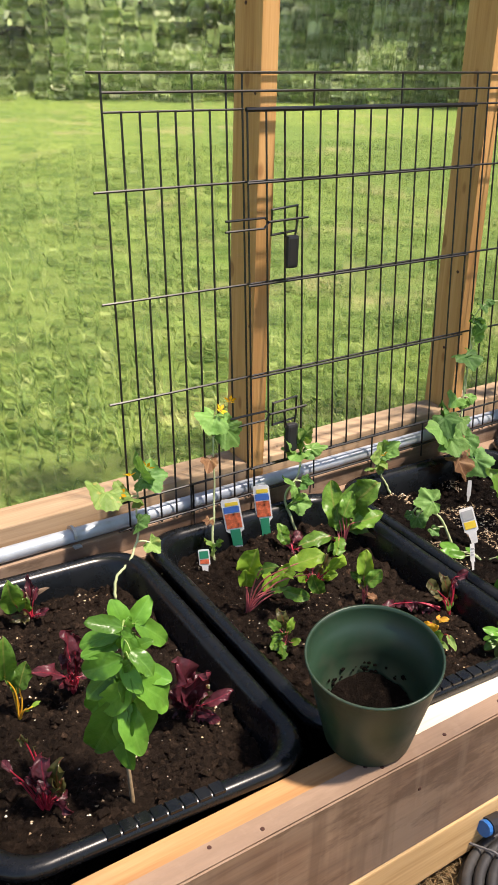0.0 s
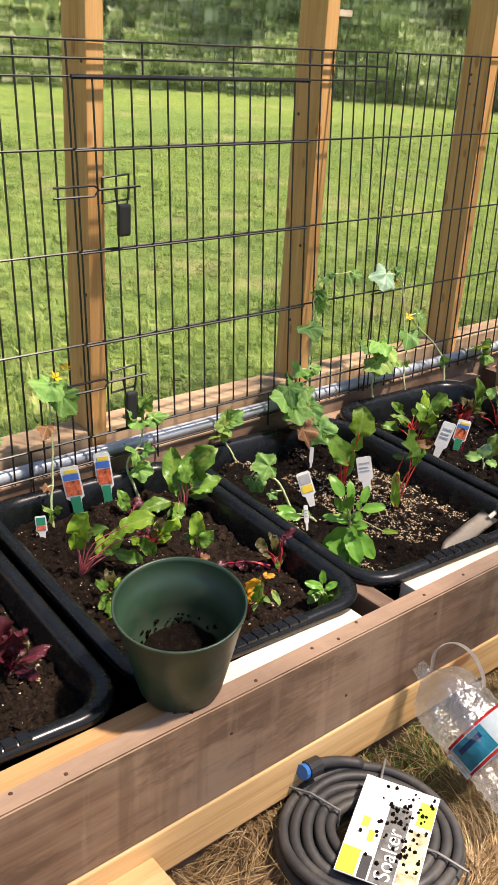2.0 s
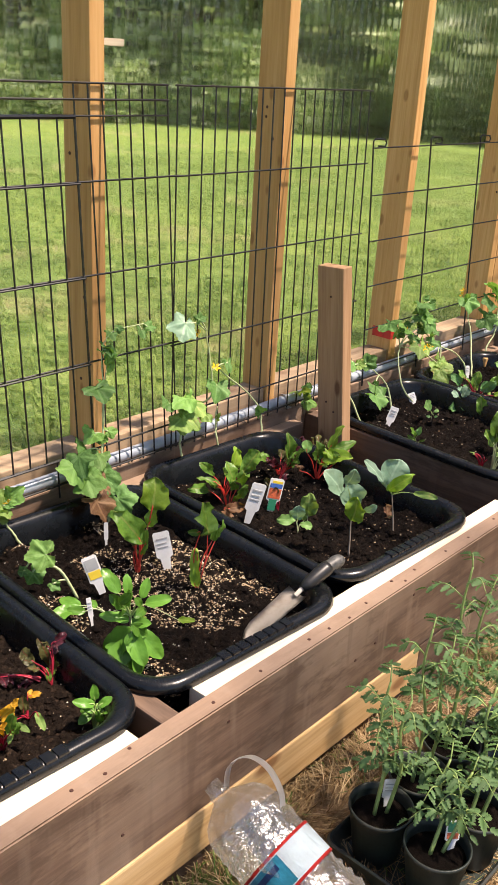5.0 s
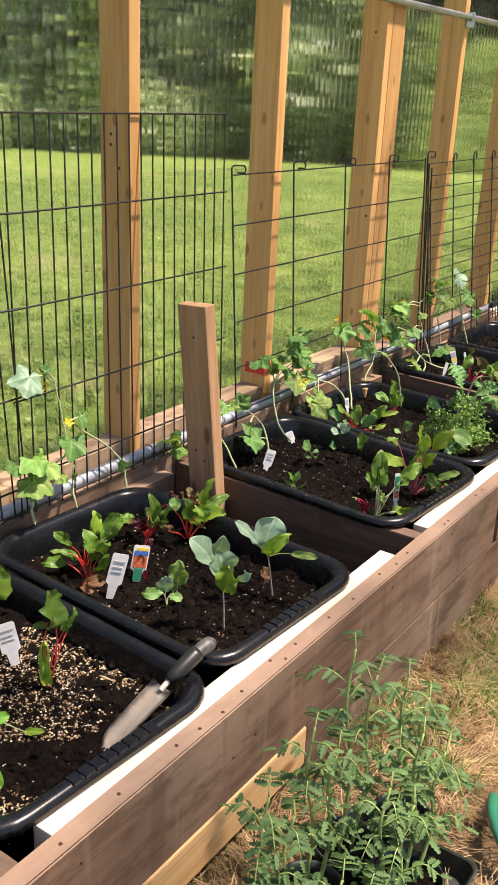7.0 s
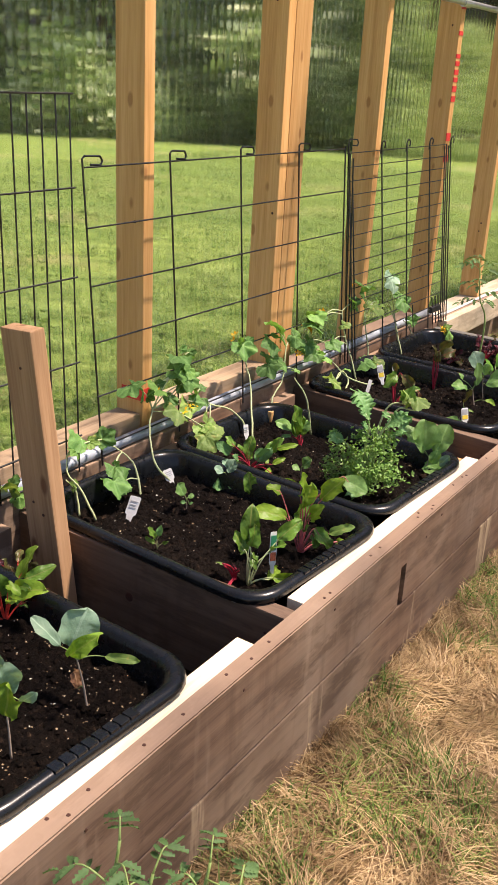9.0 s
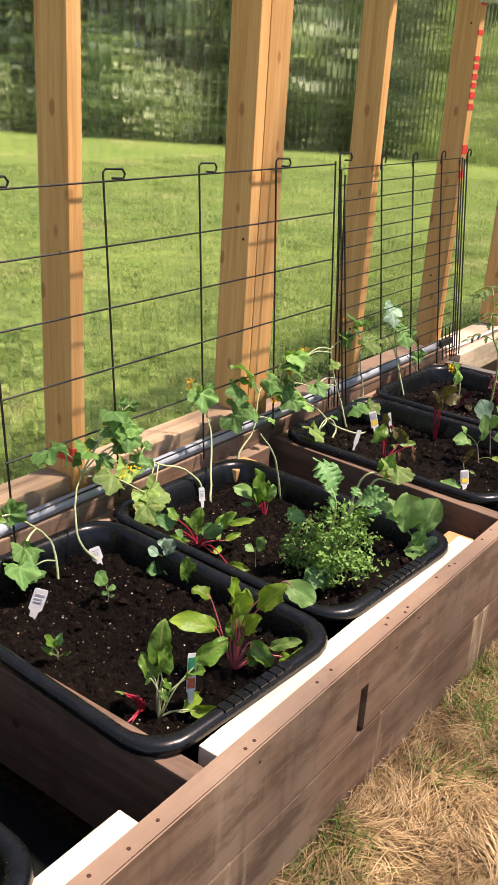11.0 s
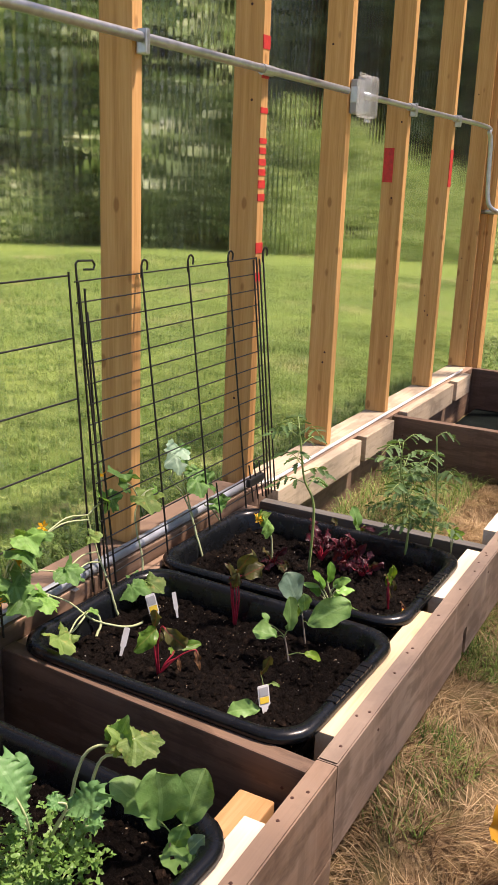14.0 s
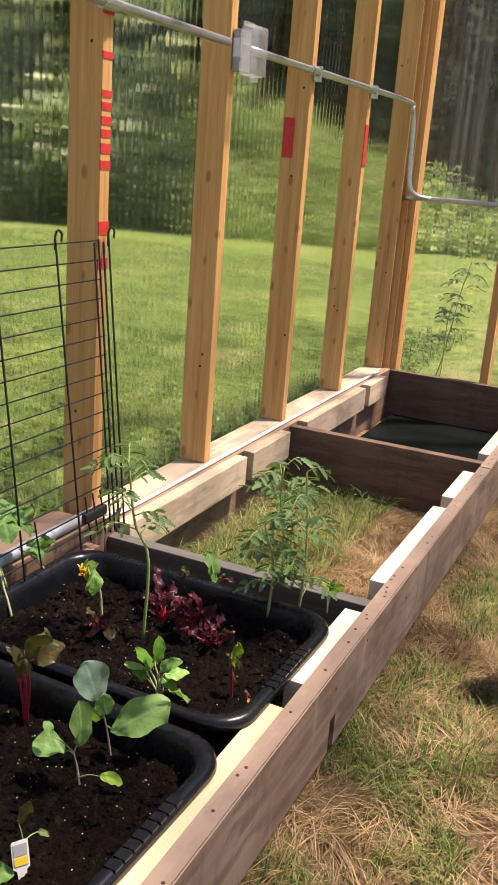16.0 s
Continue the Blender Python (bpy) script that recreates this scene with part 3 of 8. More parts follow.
for k in range(-2, 5):
    a, b_ = STUD_X[k + 2] + 0.039, STUD_X[k + 3] - 0.001
    bl = thing("wall_blocking", "pale fir blocking nailed between two studs", "timber", "wall blocking", "structure")
    part("board", box(a, b_, YS + 0.006, YS + 0.083, 0.335, 0.385, 0.003), dull_x, bl)
sill = thing("bottom_plate", "weathered bottom plate under the wall studs", "timber", "", "structure")
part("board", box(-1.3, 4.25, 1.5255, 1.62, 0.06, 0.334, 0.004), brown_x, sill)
part("board", box(4.252, 6.80, 1.5255, 1.62, 0.06, 0.299, 0.004), worn_x, sill)
plate = thing("top_plate", "fir plate along the top of the wall", "timber", "", "structure")
part("board", box(-1.3, 6.80, YS, YS + 0.089, 2.421, 2.46, 0.003), fir_x, plate)


def corrugated(name, a, b, along, across, z0, z1, pitch=0.034, amp=0.0017):
    """Clear corrugated sheet from a to b along one axis."""
    n = int((b - a) / pitch * 8)
    verts, faces = [], []
    for i in range(n + 1):
        u = a + (b - a) * i / n
        w = across + amp * math.sin(2 * math.pi * (u - a) / pitch)
        for z in (z0, z1):
            verts.append((u, w, z) if along == "x" else (w, u, z))
    for i in range(n):
        faces.append((2 * i, 2 * i + 2, 2 * i + 3, 2 * i + 1))
    ob = cloud(name, verts, faces, sheet_mat, "clear corrugated polycarbonate wall sheet", "wall", "structure")
    ob.data.polygons.foreach_set("use_smooth", [True] * len(faces))
    ob.visible_shadow = False
    return ob


corrugated("wall_north", -1.3, 6.85, "x", 1.632, 0.10, 2.46)
corrugated("wall_east", -2.6, 1.63, "y", 6.872, 0.05, 3.0)

# the gable end beyond the bed
for y in (1.49, 1.045, 0.435, -0.175, -0.785):
    st = thing("gable_stud", "slim fir stud of the gable end wall", "stud", "gable studs", "structure", (6.775, y, 0))
    part("post", box(0, 0.085, -0.019, 0.019, 0.02, 2.7, 0.0025), fir_z, st)
gp = thing("gable_plate", "bottom plate of the gable end wall", "timber", "", "structure")
part("board", box(6.775, 6.86, -2.6, 1.47, -0.02, 0.019, 0.003), fir_y, gp)

# roof and the far side, behind the camera
for k in range(-2, 12):
    rf = thing("rafter", "fir rafter of the greenhouse roof", "timber", "rafters", "structure", (STUD * k, 0, 0))
    part("timber", box(0, 0.038, -1.19, 1.19, -0.045, 0.045, 0.003), fir_y, rf).matrix_local = pose(0, 0.6, 2.9, -22.5)
    rf2 = thing("rafter", "fir rafter of the greenhouse roof", "timber", "rafters", "structure", (STUD * k, 0, 0))
    part("timber", box(0, 0.038, -1.19, 1.19, -0.045, 0.045, 0.003), fir_y, rf2).matrix_local = pose(0, -1.6, 2.9, 22.5)
    st = thing("wall_stud", "upright fir stud of the opposite wall", "stud", "opposite wall studs", "structure", (STUD * k, -2.62, 0))
    part("post", box(0, 0.038, 0, 0.089, 0.05, 2.42, 0.0025), fir_z, st)
rg = thing("ridge_beam", "fir ridge beam of the greenhouse roof", "timber", "", "structure")
part("timber", box(-1.3, 6.85, -0.52, -0.48, 3.28, 3.42, 0.003), fir_x, rg)

# ---- the raised bed ----
YF = 0.745


def board(name, label, x0, x1, y0, y1, z0, z1, m, group="", bevel=0.004, category="board"):
    t = thing(name, label, category, group)
    part("plank", box(x0, x1, y0, y1, z0, z1, bevel), m, t)
    return t


def notched(x0, x1, cuts, z0, z1):
    """The front plank, with slots cut up from its lower edge."""
    pts = [(x0, z0)]
    for a, b_, top in cuts:
        pts += [(a, z0), (a, top), (b_, top), (b_, z0)]
    pts += [(x1, z0), (x1, z1), (x0, z1)]
    bm = bmesh.new()
    f = [bm.verts.new((x, YF, z)) for x, z in pts]
    g = [bm.verts.new((x, YF + 0.038, z)) for x, z in pts]
    bm.faces.new(f)
    bm.faces.new(g[::-1])
    n = len(pts)
    for i in range(n):
        bm.faces.new((f[i], g[i], g[(i + 1) % n], f[(i + 1) % n]))
    bmesh.ops.recalc_face_normals(bm, faces=bm.faces)
    bmesh.ops.bevel(bm, geom=[e for e in bm.edges if e.verts[0].co.z > z1 - 1e-4 and e.verts[1].co.z > z1 - 1e-4], offset=0.0028, segments=2, affect="EDGES")
    return bm


nails_rng = random.Random(4)
for x0, x1, cuts in ((-1.25, 3.1585, [(2.425, 2.452, 0.225)]), (3.1615, 5.43, [(3.955, 3.985, 0.195)]), (5.433, 6.75, [])):
    t = thing("front_board", "brown-stained upper front board of the raised bed", "board", "front boards of the bed")
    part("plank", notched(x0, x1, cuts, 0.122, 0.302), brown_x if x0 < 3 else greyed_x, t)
    x = x0 + 0.05
    while x < x1 - 0.04:
        part("nail_head", lathe([(0.0034, 0), (0.0028, 0.001)], 8), nail_dark, t).matrix_local = pose(x, YF + nails_rng.uniform(0.010, 0.03), 0.3018)
        if nails_rng.random() < 0.3:
            part("nail_head", lathe([(0.0032, 0), (0.0026, 0.001)], 8), nail_dark, t).matrix_local = pose(x + 0.02, YF - 0.0002, nails_rng.uniform(0.18, 0.28), 90, 0, 0)
        x += nails_rng.choice((0.02, 0.05, 0.09, 0.14)) * nails_rng.uniform(0.8, 1.4)
board("lower_front_board", "golden new pine strip on the lower bed front", -1.25, 1.468, YF - 0.003, YF + 0.035, 0.031, 0.1195, yellow_x, "lower boards of the bed")
board("lower_front_board", "brown-stained board at ground level", -1.25, 1.474, YF + 0.012, YF + 0.044, -0.09, 0.029, brown_x, "lower boards of the bed")
board("lower_front_board", "brown-stained lower front board of the bed", 1.476, 3.165, YF + 0.001, YF + 0.037, -0.065, 0.1145, low_x, "lower boards of the bed")
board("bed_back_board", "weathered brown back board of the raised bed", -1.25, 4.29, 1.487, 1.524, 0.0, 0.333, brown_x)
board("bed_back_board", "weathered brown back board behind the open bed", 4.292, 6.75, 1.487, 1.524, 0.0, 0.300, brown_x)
for x in (-0.43, 0.770, 1.986, 3.145, 4.30, 5.485, 6.73):
    grey = 4 < x < 5
    t = board("bed_divider", "grey weathered cross board dividing the raised bed" if grey else "brown-stained cross board dividing the raised bed", -0.019, 0.019, -0.3515, 0.3515, 0.12 if grey else 0.0 if x > 6 else 0.085, 0.275 if grey else 0.297, grey_y if grey else brown_y, "dividers of the bed")
    for y, z in ((-0.31, 0.25), (-0.3, 0.16), (0.3, 0.22)):
        part("nail_head", lathe([(0.0036, 0), (0.003, 0.0012)], 8), nail_dark, t).matrix_local = pose(-0.0188, y, z, 0, -90, 0)
    t.matrix_world = pose(x + 0.019, 1.135, 0, 0, 0, -4 if 3 < x < 4 else 0)
    if 1.9 < x < 2:
        part("knot_hole", lathe([(0.011, 0), (0.009, 0.0012)], 10), nail_dark, t, "dark knot in the board").matrix_local = pose(-0.0188, 0.027, 0.199, 0, -90, 0)
board("front_ledger", "golden pine ledger beside a bed divider", 3.24, 3.80, 0.7835, 0.822, 0.212, 0.296, cream_x, "ledgers of the bed", 0.002)
board("front_ledger", "golden pine ledger carrying the tub rims", -0.39, 0.372, 0.7835, 0.822, 0.212, 0.296, amber_x, "ledgers of the bed", 0.002)
for a, b_ in ((0.374, 0.725), (0.865, 1.885), (2.055, 2.978), (3.89, 4.225), (4.395, 4.985), (5.085, 5.375), (5.61, 6.05), (6.12, 6.45)):
    board("front_ledger", "pale new pine ledger carrying the tub rims", a, b_, 0.7835, 0.822, 0.212, 0.296, pale_x, "ledgers of the bed", 0.002)
for a, b_ in ((-0.38, 0.74), (0.80, 1.93), (2.03, 3.115), (3.20, 4.21)):
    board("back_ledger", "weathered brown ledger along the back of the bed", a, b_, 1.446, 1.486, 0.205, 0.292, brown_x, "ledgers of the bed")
for a, b_ in ((4.342, 5.04), (5.09, 5.40), (5.56, 6.25), (6.31, 6.55)):
    board("back_ledger", "pale new pine ledger along the back of the bed", a, b_, 1.446, 1.486, 0.205, 0.303, worn_x, "ledgers of the bed")
board("bed_cleat", "orange fir cleat in the gap of the bed", 2.985, 3.105, 0.83, 0.897, 0.19, 0.234, amber_x)
board("bed_cleat", "pale pine cleat at the back of the bed", 2.90, 2.99, 1.40, 1.445, 0.24, 0.302, fir_x)
# Added black sheets that keep the gaps between the tubs dark.
for a, b_ in ((-0.385, 0.765), (0.812, 1.98), (2.03, 3.11), (3.185, 4.295)):
    fb = thing("ground_fabric", "black sheet added under the planting tubs to darken the bed inside", "fabric", "bed lining")
    part("sheet", box(a, b_, 0.80, 1.44, 0.05, 0.054, 0), plain("lining_dark", (0.006, 0.007, 0.007), 0.95, 0, 0.4, 8, 0.1, 0.5), fb)
# Another added black sheet, for the dark inside of the far bed.
far_sheet = thing("ground_fabric", "black sheet added to darken the floor of the far bed", "fabric")
part("sheet", box(5.52, 6.70, 0.80, 1.44, 0.085, 0.09, 0), plain("far_bed_dark", (0.004, 0.006, 0.0055), 0.95, 0, 0.4, 8, 0.03, 0.5), far_sheet)
stake = thing("wooden_stake", "brown wooden stake standing upright beside a divider", "stake", at=(1.845, 1.205, 0.02))
part("post", box(-0.038, 0, 0, 0.084, 0, 0.698, 0.003), wood("old_fir", (0.46, 0.29, 0.165), (0.37, 0.22, 0.115), (0.23, 0.125, 0.06), 2, knots=0.8, close=(14.0, 6.0)), stake)
for y, z in ((0.03, 0.30), (0.055, 0.325), (0.04, 0.62)):
    part("nail_head", lathe([(0.0034, 0), (0.0028, 0.0012)], 8), nail_dark, stake).matrix_local = pose(-0.0379, y, z, 0, -90, 0)
stake.matrix_world = pose(1.984, 1.298, 0.058, -3.5, -3.3, 0)

# ---- conduit, box, pipe ----
pipe = thing("floor_conduit", "grey conduit lying along the back of the bed", "pipe")
part("pipe", tube(spline([(-1.2, 1.504, 0.348), (0.5, 1.504, 0.348), (2.0, 1.504, 0.348), (3.0, 1.504, 0.348), (4.28, 1.504, 0.348)], 8), 0.0145, 12), conduit_grey, pipe, smooth=True)
for x in (0.21, 1.9, 3.4):
    part("strap", tube([(x, 1.504 + 0.0175 * math.cos(a), 0.348 + 0.0175 * math.sin(a)) for a in (math.pi * i / 8 for i in range(9))], 0.004, 4), galvanised, pipe)
    part("strap_foot", box(x - 0.008, x + 0.008, 1.476, 1.488, 0.3335, 0.336, 0), galvanised, pipe)
cable = thing("floor_cable", "thin pale cable lying along the back of the bed", "cable")
part("cable", tube(spline([(4.24, 1.497, 0.350), (4.33, 1.499, 0.325), (4.45, 1.503, 0.307), (5.0, 1.505, 0.307), (5.7, 1.508, 0.307), (6.6, 1.506, 0.307)], 7), 0.006, 8), white_plastic, cable, smooth=True)
cd = thing("wall_conduit", "galvanised steel conduit strapped across the studs", "conduit")
ZC = 1.512
part("pipe", tube(spline([(-1.2, 1.516, ZC), (1.5, 1.516, ZC), (3.0, 1.516, ZC), (4.86, 1.516, ZC - 0.002)], 6), 0.0115, 10), galvanised, cd, smooth=True)
part("pipe", tube(spline([(4.99, 1.516, 1.508), (5.8, 1.516, 1.509), (6.62, 1.516, 1.508), (6.685, 1.512, 1.480), (6.70, 1.505, 1.42), (6.70, 1.495, 1.20), (6.705, 1.47, 1.125), (6.75, 1.40, 1.105), (6.755, 1.2, 1.105), (6.755, -2.4, 1.105)], 7), 0.0115, 10), galvanised, cd, smooth=True)
for x in (4.29, 5.50, 6.12):
    part("coupling", tube([(x - 0.03, 1.516, ZC - 0.003), (x + 0.03, 1.516, ZC - 0.003)], 0.0145, 10), galvanised, cd)
for k in (6, 8, 9, 10):
    x = STUD_X[k + 2] + 0.019
    part("strap", box(x - 0.008, x + 0.008, 1.501, 1.5285, 1.477, 1.529 if k < 9 else 1.526, 0.003), galvanised, cd)
ob_ = thing("outlet_box", "weatherproof outlet box with a clear bubble cover", "outlet", at=(4.93, 1.515, 1.49))
part("back_box", box(-0.036, 0.036, -0.012, 0.014, -0.058, 0.058, 0.005), plain("grey_box", (0.30, 0.31, 0.32), 0.5), ob_)
part("cover", box(-0.046, 0.046, -0.066, -0.0125, -0.07, 0.07, 0.014), boxclear_mat, ob_, "clear plastic bubble cover")
part("hinge", box(-0.03, 0.03, -0.024, -0.014, 0.0705, 0.08, 0.002), boxclear_mat, ob_)
part("latch_tab", box(-0.012, 0.012, -0.055, -0.035, -0.085, -0.0705, 0.002), boxclear_mat, ob_)
ob_.matrix_world = pose(4.945, 1.515, 1.497) @ Matrix.Scale(0.93, 4)


# ---- wire crate panels leaning on the studs ----
def fy(z):
    return 1.480 + (z - 0.3) * 0.056


def fy4(z):
    """The last panel leans more."""
    return 1.526 - (1.03 - z) * 0.12


def wires(owner, name, x0, z0, x1, z1, r=0.0021, dy=0.0, n=6, f=fy):
    part(name, tube([(x0, f(z0) + dy, z0), (x1, f(z1) + dy, z1)], r, n), wire_black, owner)


WIRES = "black wire crate panel leaning on the studs"
p1 = thing("crate_panel", "black wire dog crate panel with a latched door", "wire panel", "crate panels")
skew = 0.012


def sx(x, z):
    """The panels lean a little sideways as well."""
    return x + skew * (1.1 - z)


for z in (1.170, 1.139, 1.108, 0.981, 0.789, 0.602, 0.400, 0.342):
    if z == 1.108:
        wires(p1, "cross_wire", 0.315, z, 0.598, z)
        wires(p1, "cross_wire", 1.196, z, 1.457, z)
        continue
    left = 0.289 if z > 1.15 else 0.315 if z > 1.1 else 0.288
    wires(p1, "cross_wire", sx(left, z), z, sx(1.457 if z > 1.1 else 1.485, z), z, 0.0024, -0.003)
xs = [0.315 + 0.0350 * i for i in range(9)] + [1.203 + 0.0362 * i for i in range(8)]
for i, x in enumerate(xs):
    top = 1.170 if (i in (0, 5, 7, 8) or i > 8) else 1.110
    wires(p1, "upright_wire", sx(x, top), top, sx(x, 0.335), 0.335)
for x in (0.76, 0.985):
    wires(p1, "upright_wire", x, 1.170, x, 1.110)
for x in (0.46, 0.61, 0.77, 0.94, 1.10):
    wires(p1, "upright_wire", sx(x, 0.4), 0.40, sx(x, 0.3), 0.31)
door = part("door", tube([(0.598, fy(1.109) - 0.008, 1.108), (1.196, fy(1.108) - 0.008, 1.107)], 0.0045, 8), wire_black, p1, "hinged wire door of the crate")
for i in range(15):
    x = 0.600 + 0.0425 * i
    w_ = part("upright_wire", tube([(sx(x, 1.112), fy(1.112) - 0.008, 1.112), (sx(x, 0.40), fy(0.40) - 0.008, 0.40)], 0.0021, 6), wire_black, door)
for z in (0.979, 0.787, 0.600, 0.402):
    part("cross_wire", tube([(sx(0.596, z), fy(z) - 0.011, z), (sx(1.199, z), fy(z) - 0.011, z)], 0.0024, 6), wire_black, door)
for z in (0.908, 0.520):
    x, y = sx(0.640, z), fy(z) - 0.02
    la = part("latch", tube([(x + 0.005, y, z + 0.022), (x + 0.065, y, z + 0.026), (x + 0.065, y, z - 0.022), (x + 0.005, y, z - 0.026)], 0.0028, 6, closed=True), wire_black, p1, "sliding bolt latch with a black plastic grip")
    part("bolt", tube([(x - 0.10, y, z - 0.012), (x - 0.012, y, z - 0.012), (x - 0.002, y, z - 0.001), (x - 0.012, y, z + 0.008), (x - 0.10, y, z + 0.008)], 0.0024, 6), wire_black, la)
    part("bolt", tube([(x - 0.004, y - 0.003, z), (x + 0.09, y - 0.003, z + 0.002)], 0.0026, 6), wire_black, la)
    part("bolt", tube([(x + 0.03, y - 0.006, z), (x + 0.036, y - 0.006, z - 0.03), (x + 0.058, y - 0.006, z - 0.03), (x + 0.062, y - 0.006, z)], 0.0022, 6), wire_black, la)
    part("grip", box(x + 0.034, x + 0.061, y - 0.018, y - 0.003, z - 0.092, z - 0.028, 0.006), plain("black_grip", (0.015, 0.015, 0.017), 0.5), la)

p2 = thing("crate_panel", "tall close-wired " + WIRES, "wire panel", "crate panels")
for z in (1.170, 0.980, 0.788, 0.595, 0.42, 0.345):
    wires(p2, "cross_wire", 1.478 - 0.048 * (1.17 - z), z, 2.224 - 0.048 * (1.17 - z), z, 0.0023, -0.004)
for i in range(19):
    x = 1.488 + 0.0405 * i
    wires(p2, "upright_wire", x, 1.170, x - 0.04, 0.33)

p3 = thing("crate_panel", "wide-meshed " + WIRES, "wire panel", "crate panels")
for z in (1.020, 0.890, 0.760, 0.628, 0.498, 0.370):
    wires(p3, "cross_wire", 2.247, z, 3.436 + (1.020 - z) * 0.03, z, 0.0022, -0.004)
def hooked(owner, x, dx, ztop, zlow):
    y = fy(ztop)
    part("hooked_wire", tube([(x + dx, fy(zlow), zlow), (x, y, ztop), (x + 0.006, y - 0.002, ztop + 0.006), (x + 0.052, y - 0.004, ztop + 0.004), (x + 0.060, y - 0.004, ztop - 0.006), (x + 0.055, y - 0.004, ztop - 0.015), (x + 0.022, y - 0.004, ztop - 0.013)], 0.0026, 6), wire_black, owner)
for i in range(4):
    hooked(p3, 2.245 + 0.305 * i, 0.012, 1.038, 0.32)
hooked(p3, 3.468, 0.03, 1.042, 0.32)
for dx in (0.0, 0.022, 0.036):
    wires(p3, "upright_wire", 3.436 + dx, 1.028 - dx, 3.455 + dx, 0.31, 0.0026, -0.006 - dx * 0.3)


p4 = thing("crate_panel", "folded close-meshed " + WIRES, "wire panel", "crate panels")
for i in range(16):
    z = 1.005 - 0.0435 * i
    wires(p4, "cross_wire", 3.46, z, 4.275, z + 0.004, 0.0018, -0.004, 6, fy4)
for x, z in ((3.47, 1.005), (3.49, 0.94), (3.705, 1.025), (3.908, 1.025), (4.112, 1.026), (4.255, 1.005), (4.273, 1.012), (4.292, 1.005), (4.315, 1.026)):
    wires(p4, "upright_wire", x, z, x - (0.02 if x > 4.2 else 0.0), 0.32, 0.0026, -0.006, 6, fy4)
for x in (3.705, 3.908, 4.112, 4.315):
    y, z = fy4(1.025) - 0.006, 1.025
    part("hook", tube(spline([(x, y, z - 0.03), (x + 0.001, y, z), (x + 0.007, y - 0.003, z + 0.012), (x + 0.016, y - 0.006, z + 0.004), (x + 0.014, y - 0.006, z - 0.012)], 3), 0.0026, 6), wire_black, p4)
part("foot_clip", box(4.125, 4.215, 1.432, 1.447, 0.375, 0.401, 0.006), plain("black_clip", (0.014, 0.014, 0.015), 0.5), p4)
for x in (3.95, 4.135, 4.165, 4.195):
    wires(p4, "upright_wire", x, 0.44, x + 0.01, 0.33, 0.0022, -0.012, 6, fy4)


# ---- tubs ----
def rrect(w, l, r, z, n=6):
    out = []
    for cx, cy, a0 in ((w - r, l - r, 0), (r - w, l - r, 90), (r - w, r - l, 180), (w - r, r - l, 270)):
        for i in range(n + 1):
            a = radians(a0 + 90 * i / n)
            out.append((cx + r * math.cos(a), cy + r * math.sin(a), z))
    return out


TUB_W, TUB_L = 0.240, 0.3275
RIM_Z = 0.318


def tub_shell():
    w, l = TUB_W, TUB_L
    prof = [(0.062, -0.19), (0.034, -0.03), (0.030, -0.020), (0.004, -0.022), (0.0, -0.016), (0.002, -0.005), (0.010, 0.0), (0.020, -0.001), (0.027, -0.006), (0.031, -0.014), (0.040, -0.06), (0.055, -0.15)]
    return loops_mesh([rrect(w - o, l - o, 0.078 - o * 0.35, z) for o, z in prof])


tub = thing("planting_tub", "black plastic mixing tub used as a planter", "tub", "planting tubs")
part("shell", tub_shell(), black_plastic, tub, smooth=True)
for i in range(8):
    part("rim_rib", box(-0.075 + 0.0215 * i - 0.009, -0.075 + 0.0215 * i + 0.009, -TUB_L + 0.003, -TUB_L + 0.023, -0.004, 0.0016, 0.0012), black_plastic, tub)
TUBS = ((0.060, 1.157), (0.556, 1.143), (1.038, 1.130), (1.527, 1.130), (2.222, 1.140), (2.712, 1.136), (3.402, 1.133), (3.905, 1.134))
TURNS = (-3.8, -3.4, -3.6, -3.0, -3.4, -2.8, -2.0, -0.8)
DROP = (0.0, 0.0, 0.0, 0.004, 0.002, 0.0, 0.0, 0.0)
tub.matrix_world = pose(TUBS[0][0], TUBS[0][1], RIM_Z)
for (x, y), d, a in list(zip(TUBS, DROP, TURNS))[1:]:
    copy_thing(tub, pose(x, y, RIM_Z + d, 0, 0, a))
tub.matrix_world = pose(TUBS[0][0], TUBS[0][1], RIM_Z, 0, 0, TURNS[0])


def soil_z(x, y, seed):
    return 0.260 + 0.014 * noise.noise((x * 9, y * 9, seed)) + 0.012 * noise.noise((x * 26, y * 26, seed + 5)) + 0.009 * noise.noise((x * 60, y * 60, seed + 9)) + 0.003 * noise.noise((x * 130, y * 130, seed + 3))


